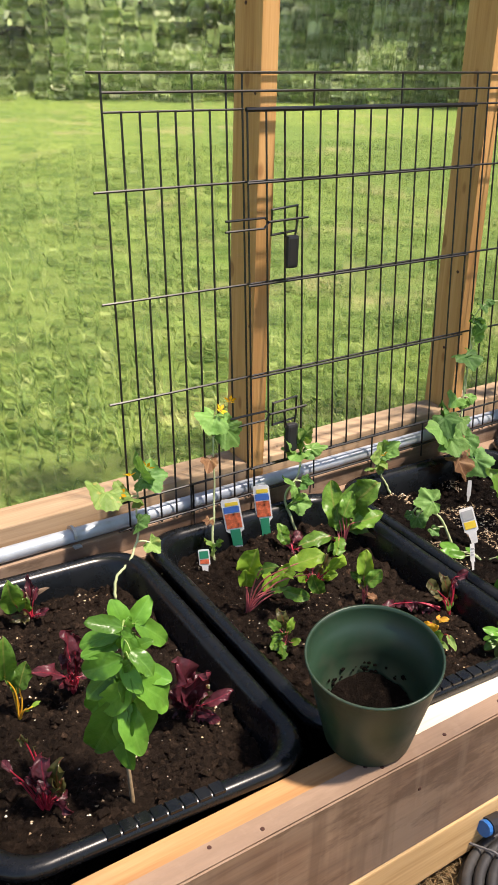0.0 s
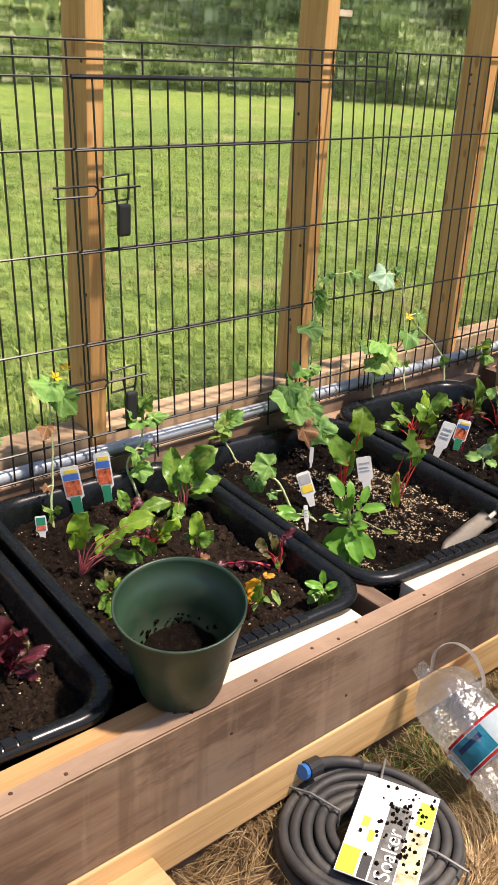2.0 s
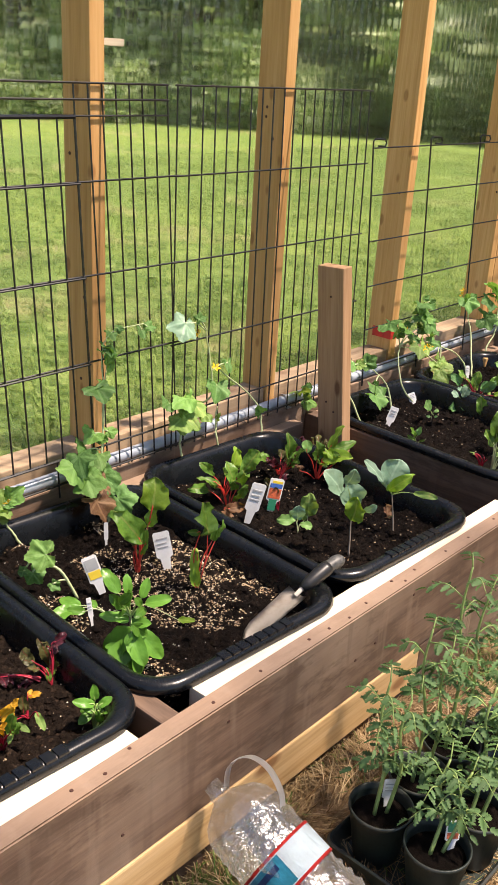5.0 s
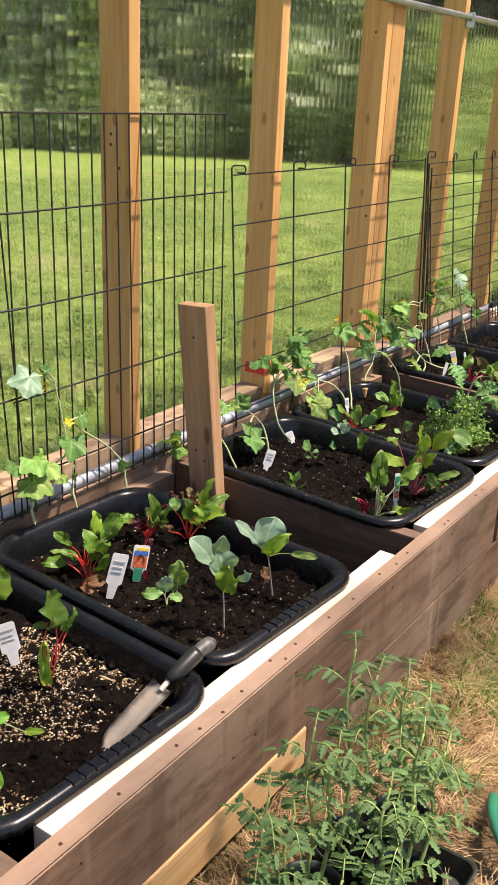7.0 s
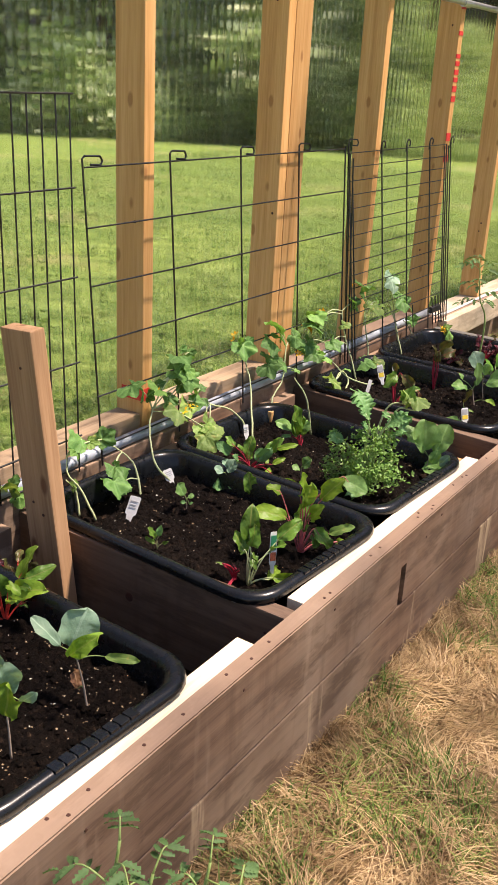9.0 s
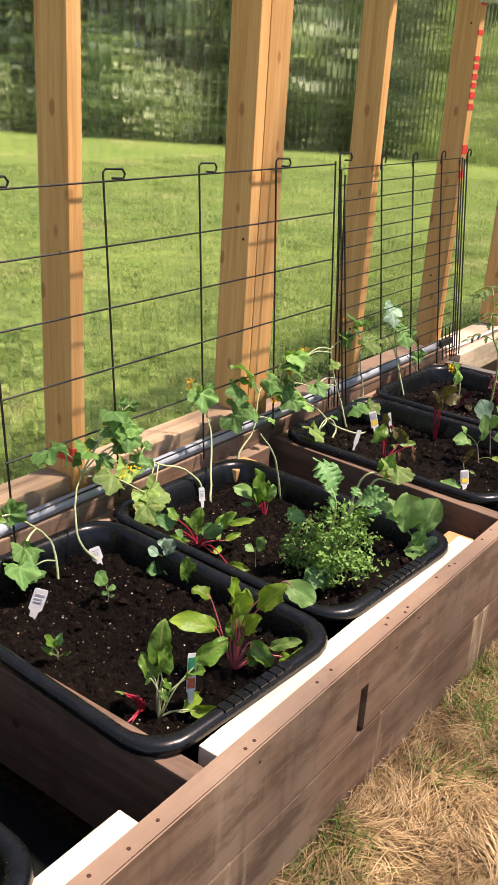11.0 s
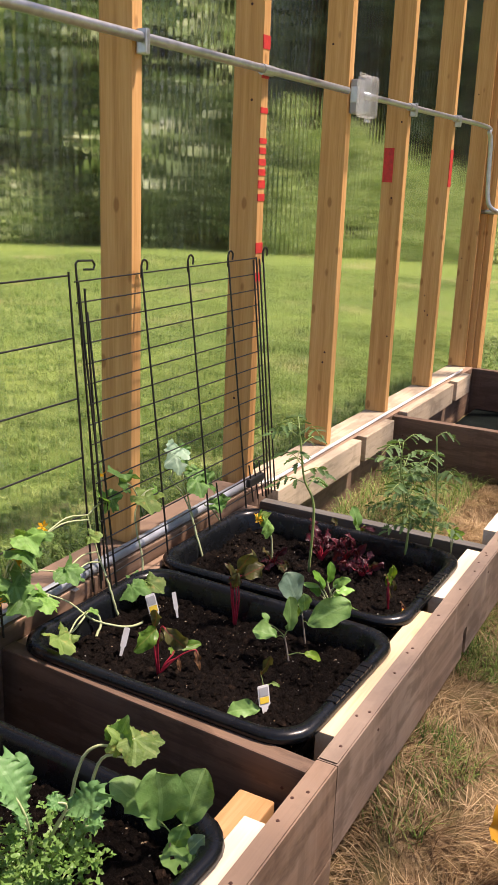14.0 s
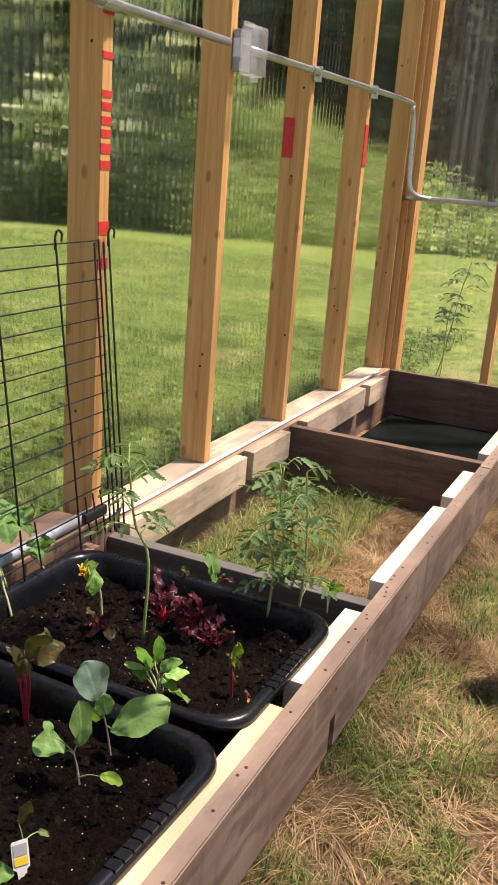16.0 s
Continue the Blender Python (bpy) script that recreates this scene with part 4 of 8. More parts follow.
def soil(cx, cy, turn, seed, light, dry):
    """Bumpy potting soil with clods and pale flecks."""
    rng = np.random.default_rng(seed)
    w, l = TUB_W - 0.042, TUB_L - 0.042
    ca, sa = math.cos(radians(turn)), math.sin(radians(turn))
    nx, ny = 80, 116
    verts, faces, mats = [], [], []
    for j in range(ny + 1):
        for i in range(nx + 1):
            u, v = -w + 2 * w * i / nx, -l + 2 * l * j / ny
            u, v = u * ca - v * sa, u * sa + v * ca
            verts.append((cx + u, cy + v, soil_z(cx + u, cy + v, seed)))
    for j in range(ny):
        for i in range(nx):
            a = j * (nx + 1) + i
            faces.append((a, a + 1, a + nx + 2, a + nx + 1))
            mats.append(0)

    def lump(x, y, z, s, mi):
        b = len(verts)
        a0 = rng.uniform(0, 6.28)
        top = rng.uniform(0.6, 1.1) * s
        for k in range(4):
            a = a0 + k * 1.571 + rng.uniform(-0.4, 0.4)
            verts.append((x + math.cos(a) * s * rng.uniform(0.7, 1.3), y + math.sin(a) * s * rng.uniform(0.7, 1.3), z + rng.uniform(-0.2, 0.35) * s))
        verts.append((x + rng.uniform(-0.3, 0.3) * s, y + rng.uniform(-0.3, 0.3) * s, z + top))
        for k in range(4):
            faces.append((b + k, b + (k + 1) % 4, b + 4))
            mats.append(mi)

    for _ in range(8500):
        x, y = cx + rng.uniform(-w, w), cy + rng.uniform(-l, l)
        lump(x, y, soil_z(x, y, seed) - 0.001, rng.uniform(0.0014, 0.0055) * (2.2 if rng.random() < 0.13 else 1), 0)
    for _ in range(light):
        x, y = cx + rng.uniform(-w, w), cy + rng.uniform(-l, l)
        lump(x, y, soil_z(x, y, seed) + 0.001, rng.uniform(0.0007, 0.0017), 1)
    for _ in range(dry):
        x, y = cx + rng.uniform(-w, w), cy + rng.uniform(-l, l)
        if noise.noise((x * 7, y * 5, seed + 2)) > -0.05:
            lump(x, y, soil_z(x, y, seed) + 0.001, rng.uniform(0.001, 0.0027), 2)
    ob = cloud("potting_soil", verts, faces, [dry_soil if seed < 22 else soil_mat, perlite, vermiculite], "dark crumbly potting soil with pale perlite flecks filling a tub", "soil")
    ob.data.polygons.foreach_set("material_index", mats)
    ob.data.polygons.foreach_set("use_smooth", [m == 0 for m in mats])
    return ob


for i, (x, y) in enumerate(TUBS):
    soil(x, y, TURNS[i], 20 + i, (130, 120, 260, 130, 170, 140, 140, 120)[i], (600, 500, 14000, 700, 300, 250, 300, 250)[i])


# ---- plants ----
OVAL, EGG, SPOON, LONG, ROUND = 0, 1, 2, 3, 4


def outline(shape, s):
    """Half width of a leaf over its length, rounded at both ends."""
    k, tip, base = ((0.95, 0.12, 0.0), (0.85, 0.3, 0.0), (1.25, 0.0, 0.5), (1.0, 0.5, 0.3), (1.15, 0.0, 0.25))[shape]
    q = s ** k
    w = 2 * math.sqrt(max(q * (1 - q), 0.0))
    w *= 1 - tip * s ** 5
    return w * (1 - base * (1 - s) ** 2) * (0.55 if shape == LONG else 1)


def blade(L, W, shape, rng, fold=0.25, droop=0.5, ruffle=0.1, n=16, m=8, frill=0.0):
    """A leaf blade along +y, arching down towards its tip, quilted between its veins, its edge uneven."""
    bm = bmesh.new()
    uv = bm.loops.layers.uv.new("leaf")
    ph, amp = rng.uniform(0, 6.28), ruffle * W
    bend, twist = rng.uniform(-0.3, 0.3), rng.uniform(-4.0, 4.0) * ruffle
    rows = []
    for i in range(n + 1):
        s = 0.5 - 0.5 * math.cos(math.pi * i / n)
        a = droop * s
        yc = L * (math.sin(a) / droop if droop > 0.01 else s)
        zc = -L * ((1 - math.cos(a)) / droop if droop > 0.01 else 0)
        w = W * 0.5 * max(outline(shape, s), 0.02)
        ct, st_ = math.cos(twist * s), math.sin(twist * s)
        row = []
        for j in range(m + 1):
            u = -1 + 2 * j / m
            h = (abs(u) ** 1.4) * w * fold + amp * u * u * (math.sin(ph + s * 9 + (2.0 if u > 0 else 0)) + 0.6 * math.sin(ph * 3 + s * 21 * (1 if u > 0 else 0.8))) + 0.06 * W * noise.noise((s * 4 + ph, u * 2.2, ph))
            h += 0.6 * amp * noise.noise((s * 9 + ph, u * 4, ph * 2))
            h += 0.016 * W * abs(math.sin(math.pi * (s * 6 - abs(u) * 2.2))) * min(1, 3 * abs(u))
            y = yc + amp * 0.18 * u * u * math.sin(ph * 2 + s * 12)
            x = u * w * (1 + (0.12 + ruffle * 0.6) * noise.noise((s * 6 + ph, 3.0 if u > 0 else -3.0, ph)))
            if frill:
                f = frill * W * abs(u) ** 3 * (0.4 + s)
                h += f * math.sin(ph + s * 52 + 1.7 * u)
                x += f * 0.4 * math.cos(ph + s * 41)
                y += f * 0.7 * math.sin(ph * 3 + s * 47)
            row.append((bm.verts.new((x * ct - h * st_ + bend * L * s * s * 0.5, y, zc + x * st_ + h * ct)), (0.5 + 0.5 * u * w / (W * 0.5), s)))
        rows.append(row)
    for a, b in zip(rows, rows[1:]):
        for j in range(m):
            quad = (a[j], a[j + 1], b[j + 1], b[j])
            f = bm.faces.new([q[0] for q in quad])
            for lp, q in zip(f.loops, quad):
                lp[uv].uv = q[1]
    return bm


def leaflet(L, W, rng):
    """A deeply toothed tomato leaflet along +y, folded and drooping."""
    bm = bmesh.new()
    n, rows = 9, []
    fold, droop = rng.uniform(0.1, 0.6), rng.uniform(0.2, 0.9)
    for i in range(n + 1):
        s = i / n
        w = W * 0.5 * (0.03 + 2.0 * math.sqrt(s * (1 - s)) * (1 - 0.35 * s)) * ((1.2, 0.62)[i % 2] + rng.uniform(-0.12, 0.12))
        y, z = L * s, -droop * L * s * s * 0.5
        rows.append([bm.verts.new((u * w, y + (0.08 * L if u and i % 2 == 0 else 0), z + abs(u) * w * fold)) for u in (-1, 0, 1)])
    for a, b in zip(rows, rows[1:]):
        for j in range(2):
            bm.faces.new((a[j], a[j + 1], b[j + 1], b[j]))
    return bm


def lobed(R, rng, lobes=5, deep=0.25, cup=0.25, saw=0.05):
    """A broad lobed leaf such as a cucumber's; its stalk joins at the origin, the tip points along +y."""
    bm = bmesh.new()
    uv = bm.loops.layers.uv.new("leaf")
    n, rings = 48, 7
    ph = rng.uniform(0, 6.28)
    span = math.pi * 0.92
    fold = rng.uniform(0.0, 0.5)
    c = (bm.verts.new((0, 0.0, 0)), (0.5, 0.0))
    grid = []
    for k in range(n + 1):
        a = -span + 2 * span * k / n
        lobe = 1 - deep * (0.5 - 0.5 * math.cos(a / span * lobes * math.pi + (0 if lobes % 2 else math.pi)))
        rr = R * (0.66 + 0.34 * math.cos(a * 0.5)) * lobe * (1 + saw * (1 if k % 2 else -1) + 0.12 * noise.noise((a * 1.7, ph, 1.0)))
        step = 2 * span / lobes
        gap = abs((a + span) % step - step * 0.5) if lobes % 2 else abs(a % step - step * 0.5)
        line = []
        for i in range(1, rings + 1):
            q = i / rings
            r = rr * q
            px, py = math.cos(a) * q, math.sin(a) * q
            z = -cup * R * q ** 2 * (0.6 + 0.6 * math.cos(a * 2 + ph)) + 0.07 * R * q * q * math.sin(a * 5 + ph) + 0.13 * R * noise.noise((px * 2.6, py * 2.6, ph)) + 0.06 * R * noise.noise((px * 6, py * 6, ph)) + 0.09 * R * min(gap, 0.4) * q
            z += fold * abs(r * math.sin(a)) * 0.7
            line.append((bm.verts.new((r * math.sin(a), r * math.cos(a) + 0.12 * R * q, z)), (0.5 + gap * q * 0.5, q)))
        grid.append(line)

    def face(*quad):
        f = bm.faces.new([q[0] for q in quad])
        for lp, q in zip(f.loops, quad):
            lp[uv].uv = q[1]

    for a, b in zip(grid, grid[1:]):
        face(c, a[0], b[0])
        for i in range(rings - 1):
            face(a[i], a[i + 1], b[i + 1], b[i])
    return bm


def aim(at, d, roll=0.0):
    """A pose at a point whose +y runs along d, face up."""
    d = Vector(d).normalized()
    x = d.cross(Vector((0, 0, 1)))
    x = x.normalized() if x.length > 1e-3 else Vector((1, 0, 0))
    z = x.cross(d)
    m = Matrix((x, d, z)).transposed().to_4x4()
    return Matrix.Translation(at) @ m @ Matrix.Rotation(roll, 4, "Y")


def put(name, bm, m, mt, owner, label=""):
    ob = part(name, bm, mt, owner, label, True)
    ob.matrix_world = m
    ob.matrix_local = owner.matrix_world.inverted() @ m
    return ob


def plant(name, label, x, y, seed, z=None):
    return thing(name, label, "plant", "", "", (x, y, soil_z(x, y, seed) - 0.004 if z is None else z))


def rosette(name, label, x, y, seed, n, h, L, W, leaf_mats, stalk, shape=OVAL, spread=0.5, ruffle=0.12, droop=0.9, lean=(0, 0), thick=0.0026, z=None, fold=0.25):
    """A clump of stalked leaves from one crown: chard, beet, seedlings."""
    rng = random.Random(seed * 7 + int(x * 1000))
    flare = 0.3 if name == "cabbage_seedling" else 1.0
    if name == "beet_plant":
        n, L, W, h, thick, ruffle = n + 5, L * 0.64, W * 0.8, h * 0.6, thick * 0.7, 0.28
    else:
        L, W = L * 0.86, W * 0.88
    p = plant(name, label, x, y, 20 + seed, z)
    base = p.matrix_world.translation
    for i in range(n):
        a = 2 * math.pi * i / n + rng.uniform(-0.5, 0.5)
        hh = h * rng.uniform(0.55, 1.1)
        out = spread * hh * rng.uniform(0.5, 1.3)
        tip = Vector((math.cos(a) * out + lean[0] * hh, math.sin(a) * out + lean[1] * hh, hh))
        mid = Vector((tip.x * 0.35, tip.y * 0.35, hh * 0.6))
        pts = spline([(0, 0, 0), mid, tip], 4)
        k = rng.uniform(0.8, 1.15)
        put("stalk", tube(pts, [thick * (1.15 - 0.5 * q / len(pts)) * k for q in range(len(pts))], 6), Matrix.Translation(base), stalk, p)
        d = (pts[-1] - pts[-2]).normalized() + Vector((math.cos(a), math.sin(a), 0)) * rng.uniform(0.1, 0.7) * flare
        s = rng.uniform(0.7, 1.15)
        put("leaf", blade(L * s, W * s, shape, rng, fold, droop * rng.uniform(0.6, 1.4), ruffle), aim(base + tip, d, rng.uniform(-0.5, 0.5)), leaf_mats[rng.randrange(len(leaf_mats))], p)
    return p


def flower(owner, at, r, rng):
    bm = bmesh.new()
    for i in range(5):
        a = i * 1.2566 + rng.uniform(-0.1, 0.1)
        c = [bm.verts.new((math.cos(a + da) * r * q, math.sin(a + da) * r * q, z)) for da, q, z in ((0, 0.06, 0), (-0.45, 0.65, r * 0.3), (0, 1.05, r * 0.5), (0.45, 0.65, r * 0.3))]
        bm.faces.new(c)
    put("flower", bm, Matrix.Translation(at) @ Euler((rng.uniform(0.3, 1.1), rng.uniform(-0.4, 0.4), rng.uniform(0, 6))).to_matrix().to_4x4(), petal, owner, "yellow blossom")


def compound(owner, at, d, L, rng, mt, pairs=3, size=0.03):
    """A tomato leaf: a rachis with toothed leaflets in pairs."""
    d = Vector(d).normalized()
    side = d.cross(Vector((0, 0, 1)))
    side = side.normalized() if side.length > 0.05 else Vector((1, 0, 0))
    pts = spline([Vector((0, 0, 0)), d * L * 0.55 + Vector((0, 0, 0.01)), d * L + Vector((0, 0, -L * 0.25))], 4)
    put("leaf_stalk", tube(pts, [0.0015 - 0.0008 * i / len(pts) for i in range(len(pts))], 5), Matrix.Translation(at), stem_green, owner)
    for k in range(pairs + 1):
        q = pts[int((0.3 + 0.7 * k / pairs) * (len(pts) - 1))]
        dirs = [d + Vector((0, 0, -0.4))] if k == pairs else [side + d * 0.5 + Vector((0, 0, -0.25)), -side + d * 0.5 + Vector((0, 0, -0.25))]
        for dd in dirs:
            s = size * rng.uniform(0.7, 1.2)
            put("leaf", leaflet(s * 1.05, s * 0.5, rng), aim(at + q, dd, rng.uniform(-0.6, 0.6)), mt, owner)


def tomato(label, x, y, z, h, seed, n=7, L=0.09, size=0.034, lean=(0.02, 0.0), mt=None, name="tomato_plant", bare=0.3):
    rng = random.Random(seed)
    p = plant(name, label, x, y, 0, z)
    base = p.matrix_world.translation
    top = Vector((lean[0], lean[1], h))
    line = spline([(0, 0, 0), top * 0.4 + Vector((0.008, -0.004, 0)), top * 0.75 + Vector((-0.008, 0.004, 0)), top], 6)
    put("stem", tube(line, [0.0036 - 0.0018 * i / len(line) for i in range(len(line))], 6), Matrix.Translation(base), stem_green, p)
    for k in range(n):
        q = line[int((bare + (1 - bare) * k / max(n - 1, 1)) * (len(line) - 1))]
        a = k * 2.4 + rng.uniform(-0.4, 0.4)
        compound(p, base + q, (math.cos(a), math.sin(a), rng.uniform(0.0, 0.6)), L * rng.uniform(0.7, 1.15) * (0.6 if k == n - 1 else 1), rng, mt or leaf_tomato, 4, size)
    return p


def lie(b, t, rng, sway=0.35, bend=0.0):
    """A pose at b whose +y runs to t and whose face is turned up and into the aisle."""
    b, d = Vector(b), Vector(t) - Vector(b)
    d.normalize()
    n0 = Vector((-0.35 + rng.uniform(-1, 1) * sway, -0.6 + rng.uniform(-1, 1) * sway, 0.7))
    z = n0 - d * n0.dot(d)
    if z.length < 0.25:
        n0 = Vector((-0.5, -0.85, 0.15))
        z = n0 - d * n0.dot(d)
    z.normalize()
    m = Matrix((d.cross(z), d, z)).transposed().to_4x4()
    return Matrix.Translation(b) @ m @ Matrix.Rotation(bend, 4, "X")


RUFFLED = {"chard_leaf": 0.15, "young_chard_leaf": 0.13, "beet_leaf": 0.2, "beet_green_leaf": 0.2, "withered_leaf": 0.3, "basil_leaf": 0.06, "cabbage_leaf": 0.08, "young_cabbage_leaf": 0.09, "yellow_leaf": 0.2, "pale_cucumber_leaf": 0.16}


def sprig(name, label, root, tub_no, stalk, thick, leaves, stem=None):
    """A plant whose leaves stand each on a stalk from the root, or from its woody stem."""
    rng = random.Random(int(root[0] * 7919) + int(root[1] * 104729))
    p = plant(name, label, root[0], root[1], 20 + tub_no)
    base = p.matrix_world.translation.copy()
    thick *= {"cabbage_seedling": 0.55, "chard_plant": 0.62, "beet_plant": 0.85}.get(name, 1.0)
    line = None
    mids = [Vector(q[:3]) for q in leaves]
    if name == "cabbage_seedling" and not stem and max(q.z for q in mids) > base.z + 0.05:
        crown = sum(mids, Vector()) / len(mids)
        stalk, stem = stem_mauve, [base, base.lerp(crown, 0.5) + Vector((0.004, 0.002, 0.0)), crown]
    if stem:
        line = spline([base] + [Vector(q) for q in stem[1:]], 6)
        put("stem", tube([q - base for q in line], [thick * (1.1 - 0.5 * i / len(line)) for i in range(len(line))], 7), Matrix.Translation(base), stalk, p)
    more = {"beet_plant": 2, "chard_plant": 0.6, "basil_plant": 1}.get(name, 0)
    young = []
    for bx, by, bz, tx, ty, tz, w, m, shape in [f for f in leaves for _ in range(max(1, int(more)))]:
        if rng.random() < more:
            b, d = Vector((bx, by, bz)), Vector((tx - bx, ty - by, tz - bz))
            if line:
                turn = rng.uniform(2.0, 4.2)
                b, k = b + Vector((0, 0, rng.uniform(-0.02, 0.004))), rng.uniform(0.5, 0.75)
            else:
                turn, k = rng.choice((-1, 1)) * rng.uniform(0.5, 1.6), rng.uniform(0.5, 0.8)
                b = base.lerp(b, rng.uniform(0.55, 0.9)) + Vector((rng.uniform(-1, 1), rng.uniform(-1, 1), 0.5)) * 0.008
            t = b + Matrix.Rotation(turn, 3, "Z") @ d * k
            t.z = max(t.z, 0.272)
            young.append((*b, *t, min(0.75, w * 1.1), m, shape))
    for bx, by, bz, tx, ty, tz, w, m, shape in list(leaves) + young:
        b, t = Vector((bx, by, bz)), Vector((tx, ty, tz))
        L = (t - b).length
        if m in (leaf_cabbage, leaf_collard) and shape == EGG:
            shape, w = ROUND, min(0.95, w * 1.25)
        if line:
            foot = min(line, key=lambda q: (q - b).length)
            mid = (foot + b) * 0.5 + Vector((0, 0, 0.004))
            r0, mt = 0.0012, stem_green
        else:
            foot = base + Vector((rng.uniform(-1, 1), rng.uniform(-1, 1), 0)) * thick * 1.5
            up = (b - foot).length * 0.16
            mid = foot.lerp(b, 0.45) + Vector((rng.uniform(-1, 1) * up * 0.4, rng.uniform(-1, 1) * up * 0.4, up))
            r0, mt = thick, stalk
        if (b - foot).length > 0.006:
            pts = spline([foot, mid, b, b + (t - b) * 0.35] if not line else [foot, mid, b], 4)
            put("stalk", tube([q - foot for q in pts], [r0 * (1.1 - 0.75 * i / len(pts)) for i in range(len(pts))], 6), Matrix.Translation(foot), mt, p)
        droop = rng.uniform(0.25, 0.8)
        bm = blade(L * 1.03, L * w, shape, rng, rng.uniform(0.12, 0.38), droop, RUFFLED.get(m.name, 0.1), 14, 8)
        put("leaf", bm, lie(b, t, rng, 0.4, droop * 0.5), m, p)
    return p


def climber(label, path, leaves, flowers, seed, r=0.0028):
    """A cucumber vine: a stem along a path, lobed leaves on stalks, blossoms."""
    rng = random.Random(seed)
    base = Vector(path[0]) - Vector((0, 0, 0.006))
    p = thing("cucumber_vine", label, "plant", "cucumber vines", "", tuple(base))
    line = [q + Vector((rng.uniform(-1, 1), rng.uniform(-1, 1), 0)) * 0.0012 for q in spline([base] + [Vector(q) for q in path[1:]], 7)]
    put("stem", tube([q - base for q in line], [r * (1.15 - 0.6 * i / len(line)) for i in range(len(line))], 6), Matrix.Translation(base), stem_pale, p)
    for bx, by, bz, tx, ty, tz, w, m in leaves:
        b, t = Vector((bx, by, bz)), Vector((tx, ty, tz))
        foot = min(line, key=lambda q: (q - b).length + 0.4 * max(0, q.z - b.z))
        gap = b - foot
        if gap.length > 0.007:
            put("leaf_stalk", tube([q - foot for q in spline([foot, foot + gap * 0.5 + Vector((0, 0, 0.1 * gap.length)), b], 4)], r * 0.65, 5), Matrix.Translation(foot), stem_pale, p)
        L = (t - b).length
        put("leaf", lobed(min(L * 0.62, 0.046), rng, 5, 0.22, 0.35, 0.035), lie(b, t, rng, 0.45, rng.uniform(0.0, 0.25)) @ Matrix.Diagonal((w, 1, 1, 1)), m, p)
        if L > 0.076:
            put("leaf", lobed(min(L * 0.5, 0.045), rng, 5, 0.22, 0.35, 0.035), lie(b.lerp(t, 0.55), t + Vector((0.02, -0.015, -0.03)), rng, 0.6, 0.2), m, p)
    for f in flowers:
        flower(p, Vector(f), 0.013, rng)
    return p


def tomato_on(label, path, seed, n):
    rng = random.Random(seed)
    base = Vector(path[0]) - Vector((0, 0, 0.006))
    p = thing("tomato_plant", label, "plant", "", "", tuple(base))
    line = spline([base] + [Vector(q) for q in path[1:]], 6)
    put("stem", tube([q - base for q in line], [0.0036 - 0.0018 * i / len(line) for i in range(len(line))], 6), Matrix.Translation(base), stem_green, p)
    for k in range(n):
        q = line[int((0.42 + 0.58 * k / (n - 1)) * (len(line) - 1))]
        a = k * 2.4 + rng.uniform(-0.4, 0.4)
        compound(p, q, (math.cos(a), math.sin(a), rng.uniform(0.0, 0.6)), rng.uniform(0.06, 0.10) * (0.6 if k == n - 1 else 1), rng, leaf_tomato, 3, 0.03)
    return p


def frilled(label, root, leaves, mid, rx, rz):
    """Curly kale leaves rising from a dense clump of parsley."""
    rng = random.Random(51)
    p = plant("kale_plant", label, root[0] + 0.02, root[1] + 0.03, 25)
    base = p.matrix_world.translation.copy()
    for bx, by, bz, tx, ty, tz, w in leaves:
        b, t = Vector((bx, by, bz)), Vector((tx, ty, tz))
        L = (t - b).length
        pts = spline([base, base.lerp(b, 0.5) + Vector((0, 0, 0.02)), b, b + (t - b) * 0.6], 4)
        put("stalk", tube([q - base for q in pts], [0.0026 * (1.1 - 0.7 * i / len(pts)) for i in range(len(pts))], 6), Matrix.Translation(base), stem_pale, p)
        put("leaf", blade(L * 1.05, L * min(w * 1.25, 0.8), SPOON, rng, 0.2, 0.6, 0.05, 64, 14, 0.13), lie(b, t, rng, 0.3, 0.3), leaf_kale, p)
    q = plant("parsley_clump", "bushy clump of curly parsley filling the tub", root[0], root[1], 25)
    base = q.matrix_world.translation.copy()
    mid = Vector(mid)
    bm = bmesh.new()
    for i in range(46):
        while True:
            u = Vector((rng.uniform(-1, 1), rng.uniform(-1, 1), rng.uniform(-1, 1)))
            if u.length < 1:
                break
        tip = Vector((mid.x + u.x * rx, mid.y + u.y * rx, max(mid.z + u.z * rz, 0.285))) - base
        pts = spline([(0, 0, 0), (tip.x * 0.4, tip.y * 0.4, tip.z * 0.7), tip], 3)
        put("stalk", tube(pts, 0.001, 5), Matrix.Translation(base), stem_green, q)
        for k in range(34):
            c = tip + Vector((rng.gauss(0, 0.013), rng.gauss(0, 0.013), rng.gauss(0, 0.010)))
            d = aim(c, (rng.uniform(-1, 1), rng.uniform(-1, 1), rng.uniform(-0.2, 0.7)), rng.uniform(-1, 1))
            s = rng.uniform(0.0045, 0.0095)
            c0 = bm.verts.new(d @ Vector((0, 0, 0)))
            fan = [bm.verts.new(d @ Vector((math.sin(a) * s * (1 if j % 2 else 0.68), math.cos(a) * s * (1 if j % 2 else 0.68), rng.uniform(-0.5, 0.5) * s))) for j, a in enumerate(-1.5 + 0.5 * k2 for k2 in range(7))]
            for e, g in zip(fan, fan[1:]):
                bm.faces.new((c0, e, g))
    tagged(put("leaf_mass", bm, Matrix.Translation(base), leaf_parsley, q), "curly green parsley leaves", kind="stuff")


